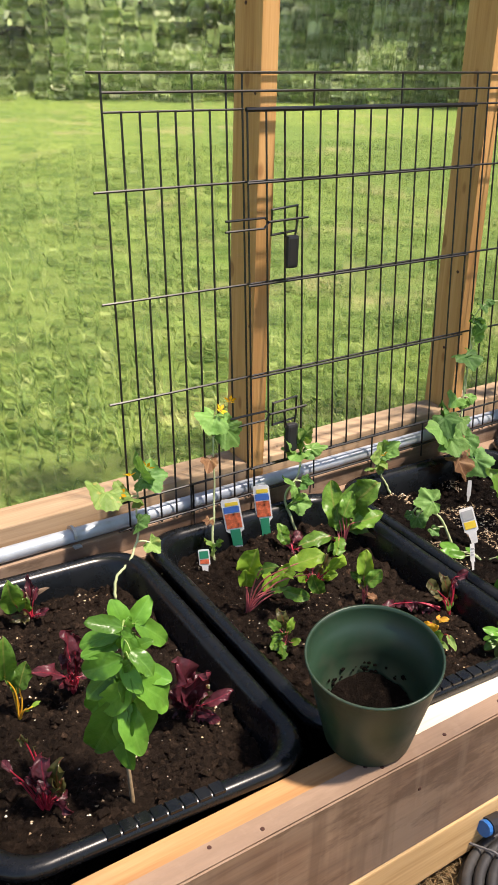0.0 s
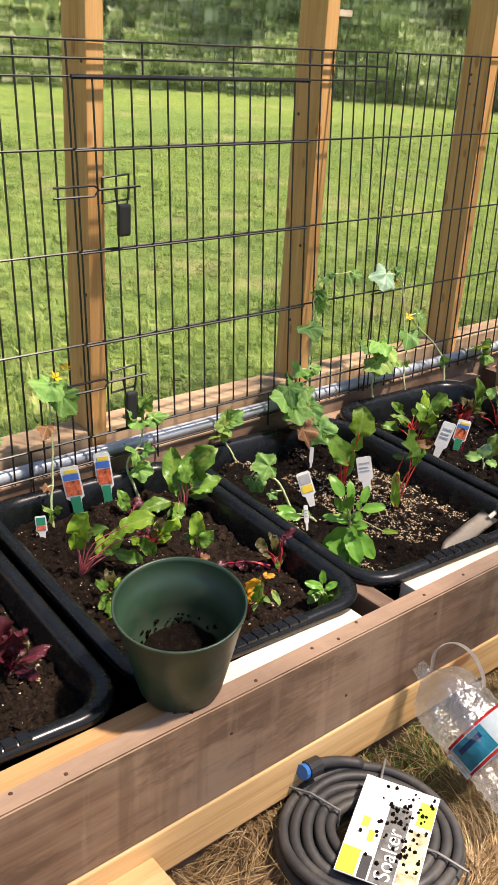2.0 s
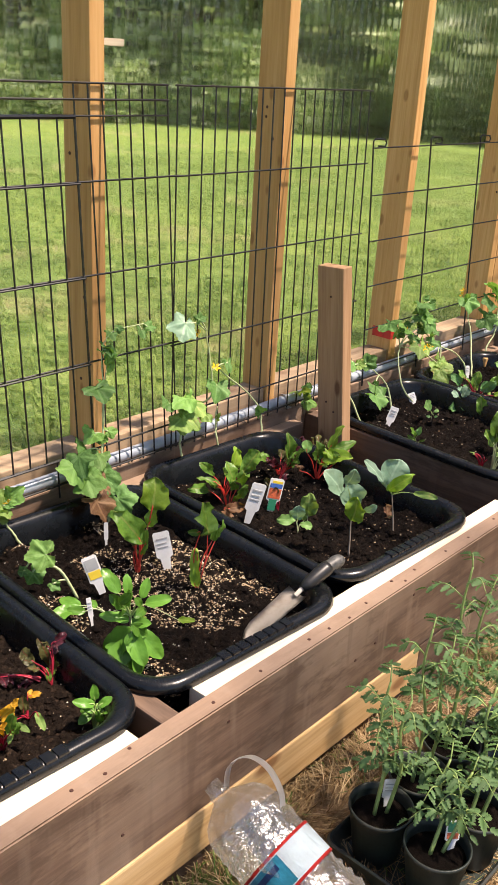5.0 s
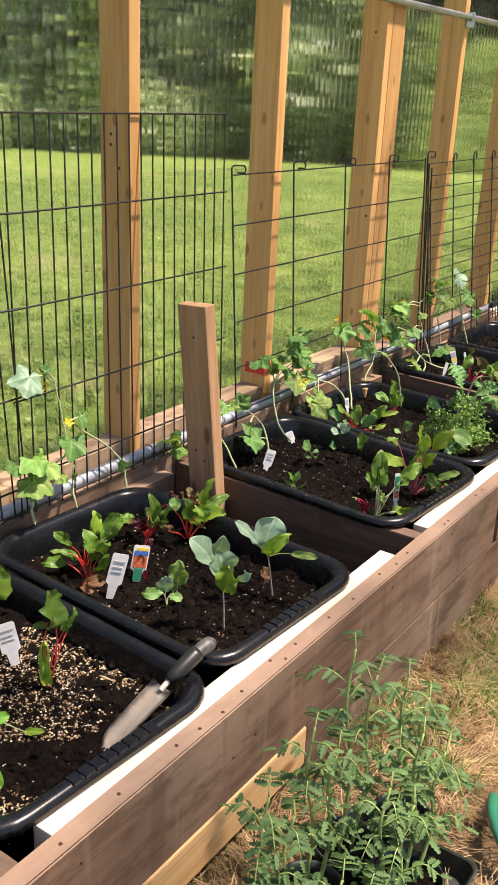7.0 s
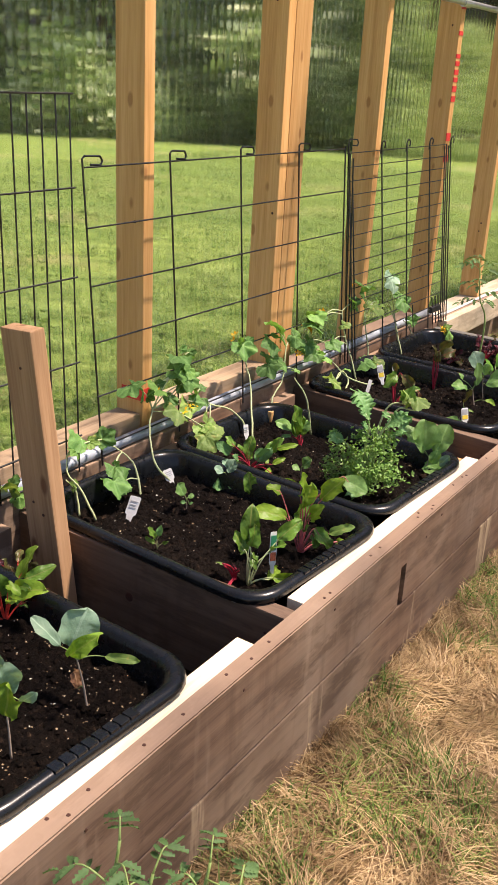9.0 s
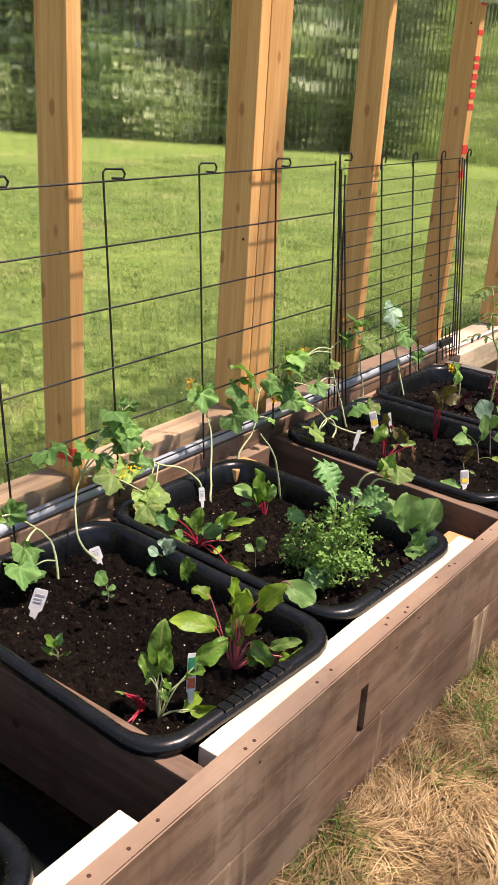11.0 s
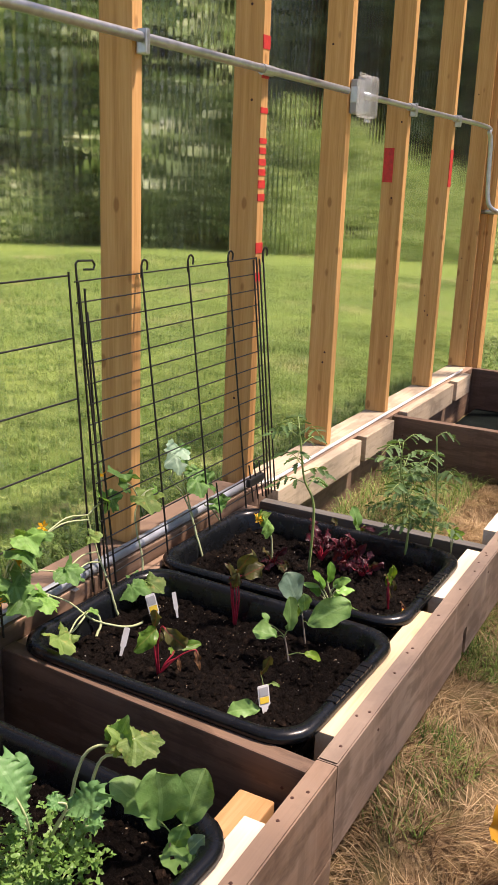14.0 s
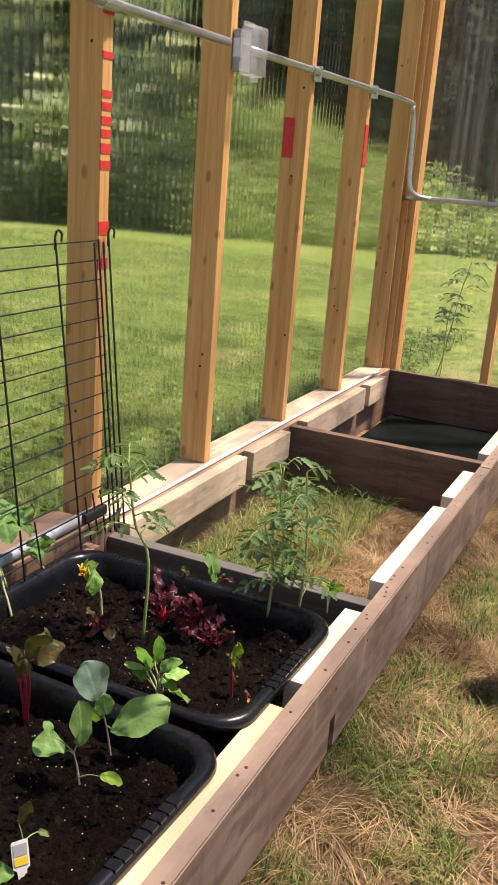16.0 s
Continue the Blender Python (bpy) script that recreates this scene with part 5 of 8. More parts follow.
sprig("basil_plant", "leafy green basil plant on a thin woody stem", (0.036, 0.930), 0, stem_brown, 0.0032, [(0.033, 0.938, 0.536, 0.029, 0.952, 0.582, 0.62, leaf_basil, OVAL), (0.046, 0.941, 0.542, 0.077, 0.945, 0.572, 0.62, leaf_basil, OVAL), (0.050, 0.936, 0.547, 0.095, 0.932, 0.512, 0.50, leaf_basil, OVAL), (0.020, 0.912, 0.567, -0.021, 0.930, 0.579, 0.50, leaf_basil, OVAL), (0.038, 0.954, 0.524, -0.007, 0.984, 0.506, 0.50, leaf_basil, OVAL), (0.038, 0.951, 0.516, -0.014, 0.957, 0.502, 0.50, leaf_basil, OVAL), (0.033, 0.930, 0.541, 0.040, 0.917, 0.509, 0.60, leaf_basil, OVAL), (0.037, 0.932, 0.511, 0.066, 0.920, 0.526, 0.50, leaf_basil, OVAL), (0.028, 0.907, 0.531, 0.049, 0.885, 0.502, 0.60, leaf_basil, OVAL), (0.025, 0.923, 0.512, -0.011, 0.962, 0.470, 0.50, leaf_basil, OVAL), (0.037, 0.944, 0.486, -0.019, 0.950, 0.455, 0.50, leaf_basil, OVAL), (0.042, 0.943, 0.484, 0.078, 0.904, 0.456, 0.50, leaf_basil, OVAL), (0.035, 0.937, 0.498, 0.023, 0.931, 0.473, 0.60, leaf_basil, OVAL), (0.026, 0.907, 0.491, 0.077, 0.907, 0.413, 0.50, leaf_basil, OVAL), (0.026, 0.919, 0.490, 0.021, 0.908, 0.450, 0.60, leaf_basil, OVAL), (0.041, 0.954, 0.453, 0.014, 0.991, 0.377, 0.55, leaf_basil, OVAL), (0.032, 0.920, 0.456, 0.068, 0.932, 0.365, 0.50, leaf_basil, OVAL), (0.032, 0.934, 0.442, 0.050, 0.936, 0.368, 0.50, leaf_basil, OVAL), (0.022, 0.921, 0.453, 0.007, 0.964, 0.336, 0.40, leaf_basil, OVAL), (0.034, 0.942, 0.407, 0.046, 0.967, 0.306, 0.40, leaf_basil, OVAL), (0.038, 0.951, 0.413, 0.011, 0.957, 0.392, 0.50, leaf_basil, OVAL), (0.035, 0.923, 0.484, 0.060, 0.900, 0.502, 0.50, leaf_basil, OVAL)], [(0.036, 0.930, 0.262), (0.033, 0.932, 0.302), (0.030, 0.933, 0.356), (0.028, 0.934, 0.472), (0.033, 0.932, 0.560)])
sprig("beet_plant", "dark red beet seedling with small crinkled leaves", (0.189, 1.027), 0, stem_red, 0.0016, [(0.171, 1.017, 0.315, 0.144, 1.007, 0.396, 0.60, leaf_beet, SPOON), (0.184, 1.018, 0.308, 0.210, 1.008, 0.355, 0.60, leaf_beet, SPOON), (0.187, 0.999, 0.308, 0.234, 0.980, 0.325, 0.40, leaf_beet, SPOON), (0.173, 1.027, 0.290, 0.151, 1.034, 0.324, 0.60, leaf_beet, SPOON), (0.203, 1.037, 0.278, 0.214, 1.030, 0.316, 0.60, leaf_beetgreen, SPOON), (0.179, 1.023, 0.312, 0.184, 1.019, 0.357, 0.60, leaf_beet, SPOON), (0.195, 1.017, 0.275, 0.215, 0.986, 0.275, 0.50, leaf_beet, SPOON), (0.178, 1.028, 0.275, 0.158, 1.034, 0.275, 0.60, leaf_beet, SPOON), (0.189, 1.026, 0.275, 0.208, 1.038, 0.288, 0.60, leaf_beet, SPOON)])
sprig("beet_plant", "dark red beet seedling with crinkled leaves", (0.062, 1.181), 0, stem_red, 0.0016, [(0.050, 1.160, 0.345, 0.045, 1.175, 0.388, 0.70, leaf_beet, SPOON), (0.064, 1.173, 0.330, 0.069, 1.174, 0.377, 0.60, leaf_beet, SPOON), (0.042, 1.163, 0.313, -0.009, 1.164, 0.342, 0.50, leaf_beet, SPOON), (0.060, 1.164, 0.304, 0.090, 1.163, 0.301, 0.60, leaf_beet, SPOON), (0.051, 1.169, 0.288, 0.036, 1.183, 0.310, 0.60, leaf_beet, SPOON), (0.083, 1.196, 0.308, 0.098, 1.201, 0.328, 0.60, leaf_beetgreen, SPOON)])
sprig("chard_plant", "young chard with golden yellow stalks", (-0.034, 1.169), 0, stem_gold, 0.0024, [(-0.051, 1.166, 0.350, -0.053, 1.158, 0.426, 0.45, leaf_chard, OVAL), (-0.030, 1.169, 0.319, -0.014, 1.175, 0.358, 0.70, leaf_chard, OVAL), (-0.024, 1.145, 0.296, -0.007, 1.143, 0.301, 0.40, leaf_lime, OVAL), (-0.037, 1.186, 0.315, -0.042, 1.196, 0.335, 0.50, leaf_chard, OVAL)])
sprig("beet_plant", "dark red beet with stalks sprawling over the soil", (-0.071, 0.981), 0, stem_red, 0.0018, [(-0.077, 0.958, 0.323, -0.074, 0.978, 0.358, 0.70, leaf_beet, SPOON), (-0.060, 0.956, 0.309, -0.058, 0.948, 0.362, 0.50, leaf_beetgreen, SPOON), (-0.061, 0.973, 0.275, -0.045, 0.945, 0.275, 0.50, leaf_beet, SPOON), (-0.109, 0.986, 0.340, -0.118, 0.999, 0.356, 0.50, leaf_beet, SPOON), (-0.087, 0.989, 0.378, -0.095, 0.989, 0.393, 0.90, leaf_beetgreen, SPOON), (-0.082, 0.975, 0.316, -0.096, 0.975, 0.335, 0.60, leaf_beet, SPOON)])
sprig("beet_plant", "beet seedling with red stalks and green-bronze leaves", (0.082, 1.400), 0, stem_red, 0.0018, [(0.052, 1.388, 0.308, 0.029, 1.381, 0.366, 0.70, leaf_chard, OVAL), (0.084, 1.409, 0.302, 0.093, 1.427, 0.340, 0.40, leaf_beet, SPOON), (0.084, 1.381, 0.286, 0.101, 1.367, 0.295, 0.60, leaf_beet, SPOON), (0.071, 1.401, 0.275, 0.043, 1.403, 0.275, 0.60, leaf_beetgreen, SPOON)])
climber("cucumber vine with yellow blossoms climbing from a tub", [(0.241, 1.391, 0.262), (0.253, 1.406, 0.293), (0.286, 1.416, 0.313), (0.316, 1.436, 0.353), (0.326, 1.460, 0.396), (0.342, 1.476, 0.441)], [(0.316, 1.464, 0.421, 0.212, 1.445, 0.473, 0.90, leaf_pale), (0.346, 1.468, 0.451, 0.415, 1.449, 0.455, 0.90, leaf_cuke), (0.344, 1.469, 0.461, 0.335, 1.442, 0.528, 0.90, leaf_cuke), (0.318, 1.438, 0.376, 0.321, 1.391, 0.381, 0.90, leaf_cuke), (0.332, 1.418, 0.338, 0.335, 1.377, 0.327, 0.80, leaf_pale)], [(0.315, 1.462, 0.465), (0.293, 1.461, 0.434), (0.353, 1.463, 0.473)], 6)
climber("straight cucumber vine with two broad pale leaves", [(0.471, 1.408, 0.262), (0.479, 1.426, 0.309), (0.501, 1.456, 0.381), (0.511, 1.479, 0.495)], [(0.510, 1.473, 0.543, 0.468, 1.446, 0.507, 1.10, leaf_lightcuke), (0.536, 1.472, 0.510, 0.577, 1.454, 0.454, 0.90, leaf_lightcuke), (0.497, 1.468, 0.454, 0.462, 1.427, 0.449, 0.60, leaf_brown), (0.473, 1.429, 0.341, 0.451, 1.411, 0.338, 0.80, leaf_brown), (0.469, 1.408, 0.290, 0.424, 1.387, 0.322, 0.60, leaf_pale), (0.474, 1.410, 0.295, 0.467, 1.373, 0.320, 0.60, leaf_lightcuke)], [(0.519, 1.467, 0.555), (0.543, 1.468, 0.569)], 7)
climber("bushy cucumber vine twining into the wire", [(0.688, 1.417, 0.262), (0.670, 1.440, 0.333), (0.715, 1.455, 0.373), (0.733, 1.476, 0.437), (0.742, 1.478, 0.472)], [(0.709, 1.468, 0.441, 0.675, 1.455, 0.499, 0.80, leaf_lightcuke), (0.733, 1.468, 0.449, 0.737, 1.435, 0.490, 0.70, leaf_pale), (0.725, 1.466, 0.424, 0.722, 1.427, 0.456, 0.90, leaf_cuke), (0.716, 1.463, 0.417, 0.659, 1.427, 0.422, 0.90, leaf_lightcuke), (0.728, 1.462, 0.415, 0.712, 1.416, 0.411, 0.80, leaf_cuke), (0.751, 1.463, 0.418, 0.801, 1.445, 0.420, 0.60, leaf_lightcuke), (0.731, 1.468, 0.445, 0.698, 1.444, 0.480, 0.90, leaf_pale), (0.693, 1.439, 0.356, 0.636, 1.428, 0.381, 0.80, leaf_lightcuke), (0.713, 1.440, 0.360, 0.710, 1.400, 0.376, 0.80, leaf_cuke), (0.691, 1.427, 0.323, 0.729, 1.398, 0.312, 1.00, leaf_lightcuke), (0.688, 1.427, 0.324, 0.652, 1.404, 0.347, 0.90, leaf_lightcuke)], [], 8)
sprig("chard_plant", "swiss chard with large crinkled green leaves", (0.722, 1.303), 1, stem_pink, 0.003, [(0.730, 1.329, 0.295, 0.723, 1.376, 0.380, 0.50, leaf_chard, OVAL), (0.740, 1.319, 0.335, 0.777, 1.281, 0.410, 0.75, leaf_chard, OVAL), (0.731, 1.294, 0.321, 0.787, 1.260, 0.337, 0.60, leaf_chard, OVAL), (0.701, 1.320, 0.289, 0.636, 1.336, 0.275, 0.50, leaf_chard, OVAL), (0.712, 1.306, 0.288, 0.679, 1.275, 0.275, 0.70, leaf_chard, OVAL), (0.714, 1.302, 0.336, 0.743, 1.309, 0.385, 0.55, leaf_chard, OVAL), (0.741, 1.316, 0.293, 0.782, 1.287, 0.300, 0.50, leaf_chard, OVAL)])
sprig("chard_plant", "swiss chard with sprawling pink stalks and lime leaves", (0.423, 1.221), 1, stem_pink, 0.0024, [(0.424, 1.220, 0.342, 0.432, 1.206, 0.399, 0.80, leaf_lime, OVAL), (0.430, 1.191, 0.364, 0.451, 1.169, 0.379, 0.60, leaf_chard, OVAL), (0.474, 1.203, 0.305, 0.506, 1.202, 0.350, 0.55, leaf_lime, OVAL), (0.482, 1.171, 0.366, 0.540, 1.148, 0.383, 0.60, leaf_lime, OVAL), (0.528, 1.164, 0.338, 0.545, 1.160, 0.292, 0.60, leaf_chard, OVAL), (0.481, 1.190, 0.305, 0.528, 1.170, 0.280, 0.45, leaf_chard, OVAL), (0.454, 1.191, 0.309, 0.481, 1.178, 0.316, 0.40, leaf_chard, OVAL)])
sprig("chard_plant", "small chard with curled bronze and green leaves", (0.418, 1.095), 1, stem_pink, 0.002, [(0.405, 1.092, 0.305, 0.388, 1.104, 0.326, 0.60, leaf_chard, OVAL), (0.425, 1.107, 0.300, 0.420, 1.117, 0.327, 0.80, leaf_beetgreen, SPOON), (0.416, 1.084, 0.305, 0.428, 1.087, 0.325, 0.60, leaf_lime, OVAL), (0.416, 1.106, 0.274, 0.385, 1.095, 0.275, 0.60, leaf_chard, OVAL), (0.411, 1.070, 0.291, 0.425, 1.059, 0.297, 0.70, leaf_lime, OVAL), (0.407, 1.088, 0.277, 0.384, 1.064, 0.275, 0.70, leaf_chard, OVAL)])
sprig("chard_plant", "small upright chard with mottled leaves", (0.630, 1.133), 1, stem_pink, 0.0022, [(0.627, 1.133, 0.317, 0.639, 1.142, 0.365, 0.65, leaf_lime, OVAL), (0.632, 1.141, 0.302, 0.621, 1.161, 0.317, 0.60, leaf_chard, OVAL), (0.628, 1.124, 0.303, 0.649, 1.111, 0.334, 0.70, leaf_chard, OVAL), (0.633, 1.132, 0.275, 0.644, 1.109, 0.275, 0.60, leaf_brown, EGG), (0.623, 1.129, 0.289, 0.622, 1.140, 0.310, 0.60, leaf_beetgreen, SPOON)])
sprig("beet_plant", "beet seedling with dark folded leaves", (0.623, 1.345), 1, stem_red, 0.0017, [(0.624, 1.368, 0.274, 0.608, 1.389, 0.307, 0.70, leaf_chard, OVAL), (0.628, 1.354, 0.275, 0.656, 1.364, 0.291, 0.70, leaf_beet, SPOON), (0.623, 1.329, 0.275, 0.632, 1.314, 0.275, 0.70, leaf_beet, SPOON)])
sprig("beet_plant", "beet seedling with folded bronze leaves", (0.734, 1.013), 1, stem_red, 0.0017, [(0.708, 1.017, 0.317, 0.699, 1.041, 0.329, 0.80, leaf_beetgreen, SPOON), (0.747, 1.032, 0.283, 0.740, 1.039, 0.334, 0.50, leaf_beetgreen, SPOON), (0.742, 1.018, 0.336, 0.762, 1.002, 0.348, 0.70, leaf_beet, SPOON), (0.728, 1.010, 0.275, 0.735, 1.020, 0.293, 0.50, leaf_chard, OVAL), (0.662, 1.079, 0.275, 0.628, 1.081, 0.275, 0.70, leaf_beet, SPOON), (0.704, 1.048, 0.275, 0.664, 1.081, 0.275, 0.30, leaf_beet, SPOON)])
sprig("chard_plant", "wilting chard with yellow and brown leaves", (0.661, 0.972), 1, stem_red, 0.002, [(0.659, 0.984, 0.290, 0.644, 0.997, 0.275, 0.50, leaf_yellow, OVAL), (0.666, 0.977, 0.296, 0.682, 0.964, 0.300, 0.50, leaf_yellow, OVAL), (0.656, 0.942, 0.291, 0.651, 0.917, 0.275, 0.40, leaf_pale, OVAL), (0.635, 0.967, 0.275, 0.625, 0.987, 0.275, 0.60, leaf_brown, EGG), (0.648, 0.966, 0.279, 0.651, 0.969, 0.310, 0.50, leaf_beetgreen, SPOON)])
sprig("beet_plant", "wilting beet seedling with red and yellow leaves", (0.588, 0.940), 1, stem_red, 0.0018, [(0.593, 0.945, 0.312, 0.606, 0.924, 0.342, 0.50, leaf_yellow, OVAL), (0.576, 0.946, 0.309, 0.557, 0.951, 0.331, 0.60, leaf_pale, OVAL), (0.589, 0.913, 0.308, 0.590, 0.902, 0.346, 0.50, leaf_chard, OVAL), (0.604, 0.919, 0.314, 0.617, 0.903, 0.302, 0.40, leaf_pale, OVAL), (0.573, 0.931, 0.291, 0.555, 0.935, 0.302, 0.60, leaf_beet, SPOON), (0.590, 0.937, 0.285, 0.575, 0.944, 0.300, 0.60, leaf_beetgreen, SPOON)])
climber("cucumber vine with a blossom leaning over the tub rim", [(0.969, 1.420, 0.262), (0.949, 1.432, 0.303), (0.928, 1.445, 0.342)], [(0.939, 1.443, 0.362, 0.887, 1.416, 0.390, 0.90, leaf_pale), (0.956, 1.445, 0.370, 0.993, 1.423, 0.405, 0.80, leaf_lightcuke), (0.943, 1.442, 0.361, 0.961, 1.419, 0.360, 0.70, leaf_cuke), (0.919, 1.435, 0.340, 0.888, 1.400, 0.376, 0.80, leaf_pale)], [(0.949, 1.438, 0.366)], 17)
climber("cucumber seedling with round leaves sprawling over soil", [(0.935, 1.197, 0.262), (0.913, 1.214, 0.313), (0.896, 1.227, 0.333), (0.872, 1.245, 0.349)], [(0.875, 1.211, 0.370, 0.827, 1.243, 0.366, 1.00, leaf_lightcuke), (0.863, 1.239, 0.325, 0.878, 1.223, 0.288, 0.90, leaf_cuke), (0.846, 1.241, 0.334, 0.833, 1.258, 0.327, 0.90, leaf_cuke), (0.894, 1.220, 0.295, 0.903, 1.200, 0.280, 0.80, leaf_cuke)], [], 18)
climber("tall cucumber vine reaching up the wire panel", [(1.165, 1.376, 0.262), (1.196, 1.439, 0.368), (1.228, 1.476, 0.445), (1.236, 1.481, 0.527), (1.251, 1.485, 0.606)], [(1.191, 1.452, 0.404, 1.040, 1.405, 0.396, 0.95, leaf_lightcuke), (1.188, 1.424, 0.361, 1.191, 1.344, 0.288, 0.80, leaf_cuke), (1.161, 1.421, 0.356, 1.112, 1.353, 0.309, 0.80, leaf_brown), (1.198, 1.468, 0.445, 1.141, 1.445, 0.443, 0.80, leaf_lightcuke), (1.215, 1.467, 0.427, 1.218, 1.430, 0.431, 0.80, leaf_lightcuke), (1.242, 1.476, 0.592, 1.236, 1.437, 0.635, 0.80, leaf_lightcuke), (1.230, 1.473, 0.540, 1.162, 1.438, 0.574, 0.70, leaf_cuke), (1.241, 1.478, 0.628, 1.208, 1.455, 0.657, 0.80, leaf_cuke), (1.170, 1.460, 0.416, 1.092, 1.415, 0.424, 0.90, leaf_cuke), (1.165, 1.440, 0.386, 1.100, 1.385, 0.367, 0.80, leaf_lightcuke), (1.171, 1.419, 0.353, 1.159, 1.371, 0.326, 0.80, leaf_cuke)], [], 19)
sprig("chard_plant", "tall chard with vivid red stalks and dark leaves", (1.083, 1.192), 2, stem_scarlet, 0.0035, [(1.075, 1.176, 0.338, 1.046, 1.210, 0.408, 0.60, leaf_chard, OVAL), (1.105, 1.177, 0.394, 1.133, 1.189, 0.455, 0.85, leaf_lime, OVAL), (1.096, 1.212, 0.333, 1.076, 1.233, 0.341, 0.50, leaf_chard, OVAL), (1.073, 1.191, 0.314, 1.071, 1.208, 0.343, 0.30, leaf_beetgreen, SPOON), (1.077, 1.164, 0.333, 1.068, 1.157, 0.374, 0.30, leaf_chard, OVAL)])
sprig("chard_plant", "slim chard with pink stalks beside a label", (1.119, 1.060), 2, stem_scarlet, 0.0022, [(1.109, 1.054, 0.275, 1.124, 1.070, 0.345, 0.30, leaf_lime, OVAL), (1.118, 1.035, 0.393, 1.111, 1.052, 0.452, 0.90, leaf_chard, OVAL), (1.158, 1.047, 0.370, 1.161, 1.039, 0.407, 0.50, leaf_chard, OVAL), (1.119, 1.055, 0.389, 1.100, 1.068, 0.390, 0.60, leaf_chard, OVAL)])
sprig("basil_plant", "bushy basil leaning over the tub rim", (0.885, 0.930), 2, stem_brown, 0.0032, [(0.848, 0.950, 0.416, 0.853, 0.965, 0.445, 0.50, leaf_basil, OVAL), (0.866, 0.940, 0.406, 0.885, 0.941, 0.434, 0.50, leaf_basil, OVAL), (0.889, 0.955, 0.378, 0.923, 0.927, 0.382, 0.50, leaf_basil, OVAL), (0.835, 0.960, 0.420, 0.829, 0.993, 0.453, 0.50, leaf_basil, OVAL), (0.856, 0.957, 0.360, 0.817, 0.988, 0.365, 0.45, leaf_basil, OVAL), (0.853, 0.948, 0.350, 0.832, 0.995, 0.275, 0.50, leaf_basil, OVAL), (0.866, 0.947, 0.341, 0.884, 0.914, 0.288, 0.50, leaf_basil, OVAL), (0.853, 0.958, 0.321, 0.789, 0.948, 0.275, 0.50, leaf_basil, OVAL), (0.861, 0.960, 0.324, 0.828, 0.932, 0.275, 0.45, leaf_basil, OVAL), (0.857, 0.942, 0.335, 0.841, 0.919, 0.275, 0.40, leaf_basil, OVAL), (0.820, 0.923, 0.275, 0.766, 0.871, 0.275, 0.35, leaf_basil, OVAL), (0.847, 0.967, 0.381, 0.829, 0.975, 0.414, 0.50, leaf_basil, OVAL), (0.875, 0.969, 0.362, 0.893, 0.959, 0.351, 0.60, leaf_basil, OVAL), (0.842, 0.952, 0.398, 0.849, 0.940, 0.420, 0.60, leaf_basil, OVAL), (0.847, 0.942, 0.363, 0.873, 0.935, 0.332, 0.55, leaf_basil, OVAL), (0.843, 0.955, 0.311, 0.822, 0.978, 0.317, 0.50, leaf_basil, OVAL)], [(0.885, 0.930, 0.262), (0.859, 0.954, 0.288), (0.857, 0.956, 0.367)])
sprig("chard_plant", "spinach-like seedling with pale stalks", (0.943, 1.119), 2, stem_pale, 0.0018, [(0.886, 1.150, 0.275, 0.837, 1.157, 0.275, 0.60, leaf_basil, OVAL), (0.909, 1.154, 0.272, 0.883, 1.186, 0.279, 0.50, leaf_basil, OVAL), (0.900, 1.130, 0.275, 0.872, 1.153, 0.275, 0.50, leaf_basil, OVAL), (1.005, 0.994, 0.275, 1.022, 0.967, 0.275, 0.40, leaf_lime, OVAL)])
sprig("basil_plant", "small basil seedling at the tub edge", (0.726, 0.886), 1, stem_green, 0.0022, [(0.719, 0.881, 0.306, 0.690, 0.897, 0.317, 0.45, leaf_basil, OVAL), (0.725, 0.888, 0.306, 0.721, 0.891, 0.335, 0.55, leaf_basil, OVAL), (0.725, 0.878, 0.301, 0.743, 0.870, 0.315, 0.55, leaf_basil, OVAL), (0.725, 0.893, 0.285, 0.697, 0.894, 0.275, 0.55, leaf_basil, OVAL), (0.721, 0.874, 0.298, 0.722, 0.872, 0.276, 0.55, leaf_basil, OVAL), (0.740, 0.901, 0.284, 0.744, 0.887, 0.275, 0.55, leaf_basil, OVAL)])
climber("cucumber vine with broad leaves on the crate wire", [(1.489, 1.442, 0.262), (1.456, 1.452, 0.321), (1.464, 1.464, 0.376), (1.505, 1.475, 0.423), (1.578, 1.476, 0.447), (1.574, 1.481, 0.536), (1.562, 1.486, 0.615)], [(1.483, 1.479, 0.648, 1.437, 1.448, 0.600, 1.00, leaf_cabbage), (1.527, 1.479, 0.650, 1.556, 1.467, 0.658, 0.80, leaf_cuke), (1.590, 1.469, 0.472, 1.544, 1.428, 0.433, 0.90, leaf_cuke), (1.516, 1.468, 0.443, 1.410, 1.435, 0.410, 0.90, leaf_pale), (1.540, 1.463, 0.411, 1.541, 1.424, 0.388, 0.80, leaf_pale), (1.503, 1.468, 0.445, 1.426, 1.436, 0.493, 0.80, leaf_lightcuke), (1.630, 1.472, 0.523, 1.599, 1.439, 0.495, 0.50, leaf_cuke), (1.427, 1.469, 0.462, 1.371, 1.442, 0.472, 0.70, leaf_cuke), (1.489, 1.465, 0.420, 1.410, 1.423, 0.431, 0.90, leaf_pale)], [(1.577, 1.465, 0.521), (1.523, 1.471, 0.616)], 25)
climber("cucumber tendrils arching over the back rim", [(1.620, 1.428, 0.262), (1.575, 1.444, 0.324), (1.586, 1.463, 0.388), (1.597, 1.472, 0.413)], [(1.581, 1.455, 0.391, 1.578, 1.433, 0.409, 0.70, leaf_pale)], [], 26)
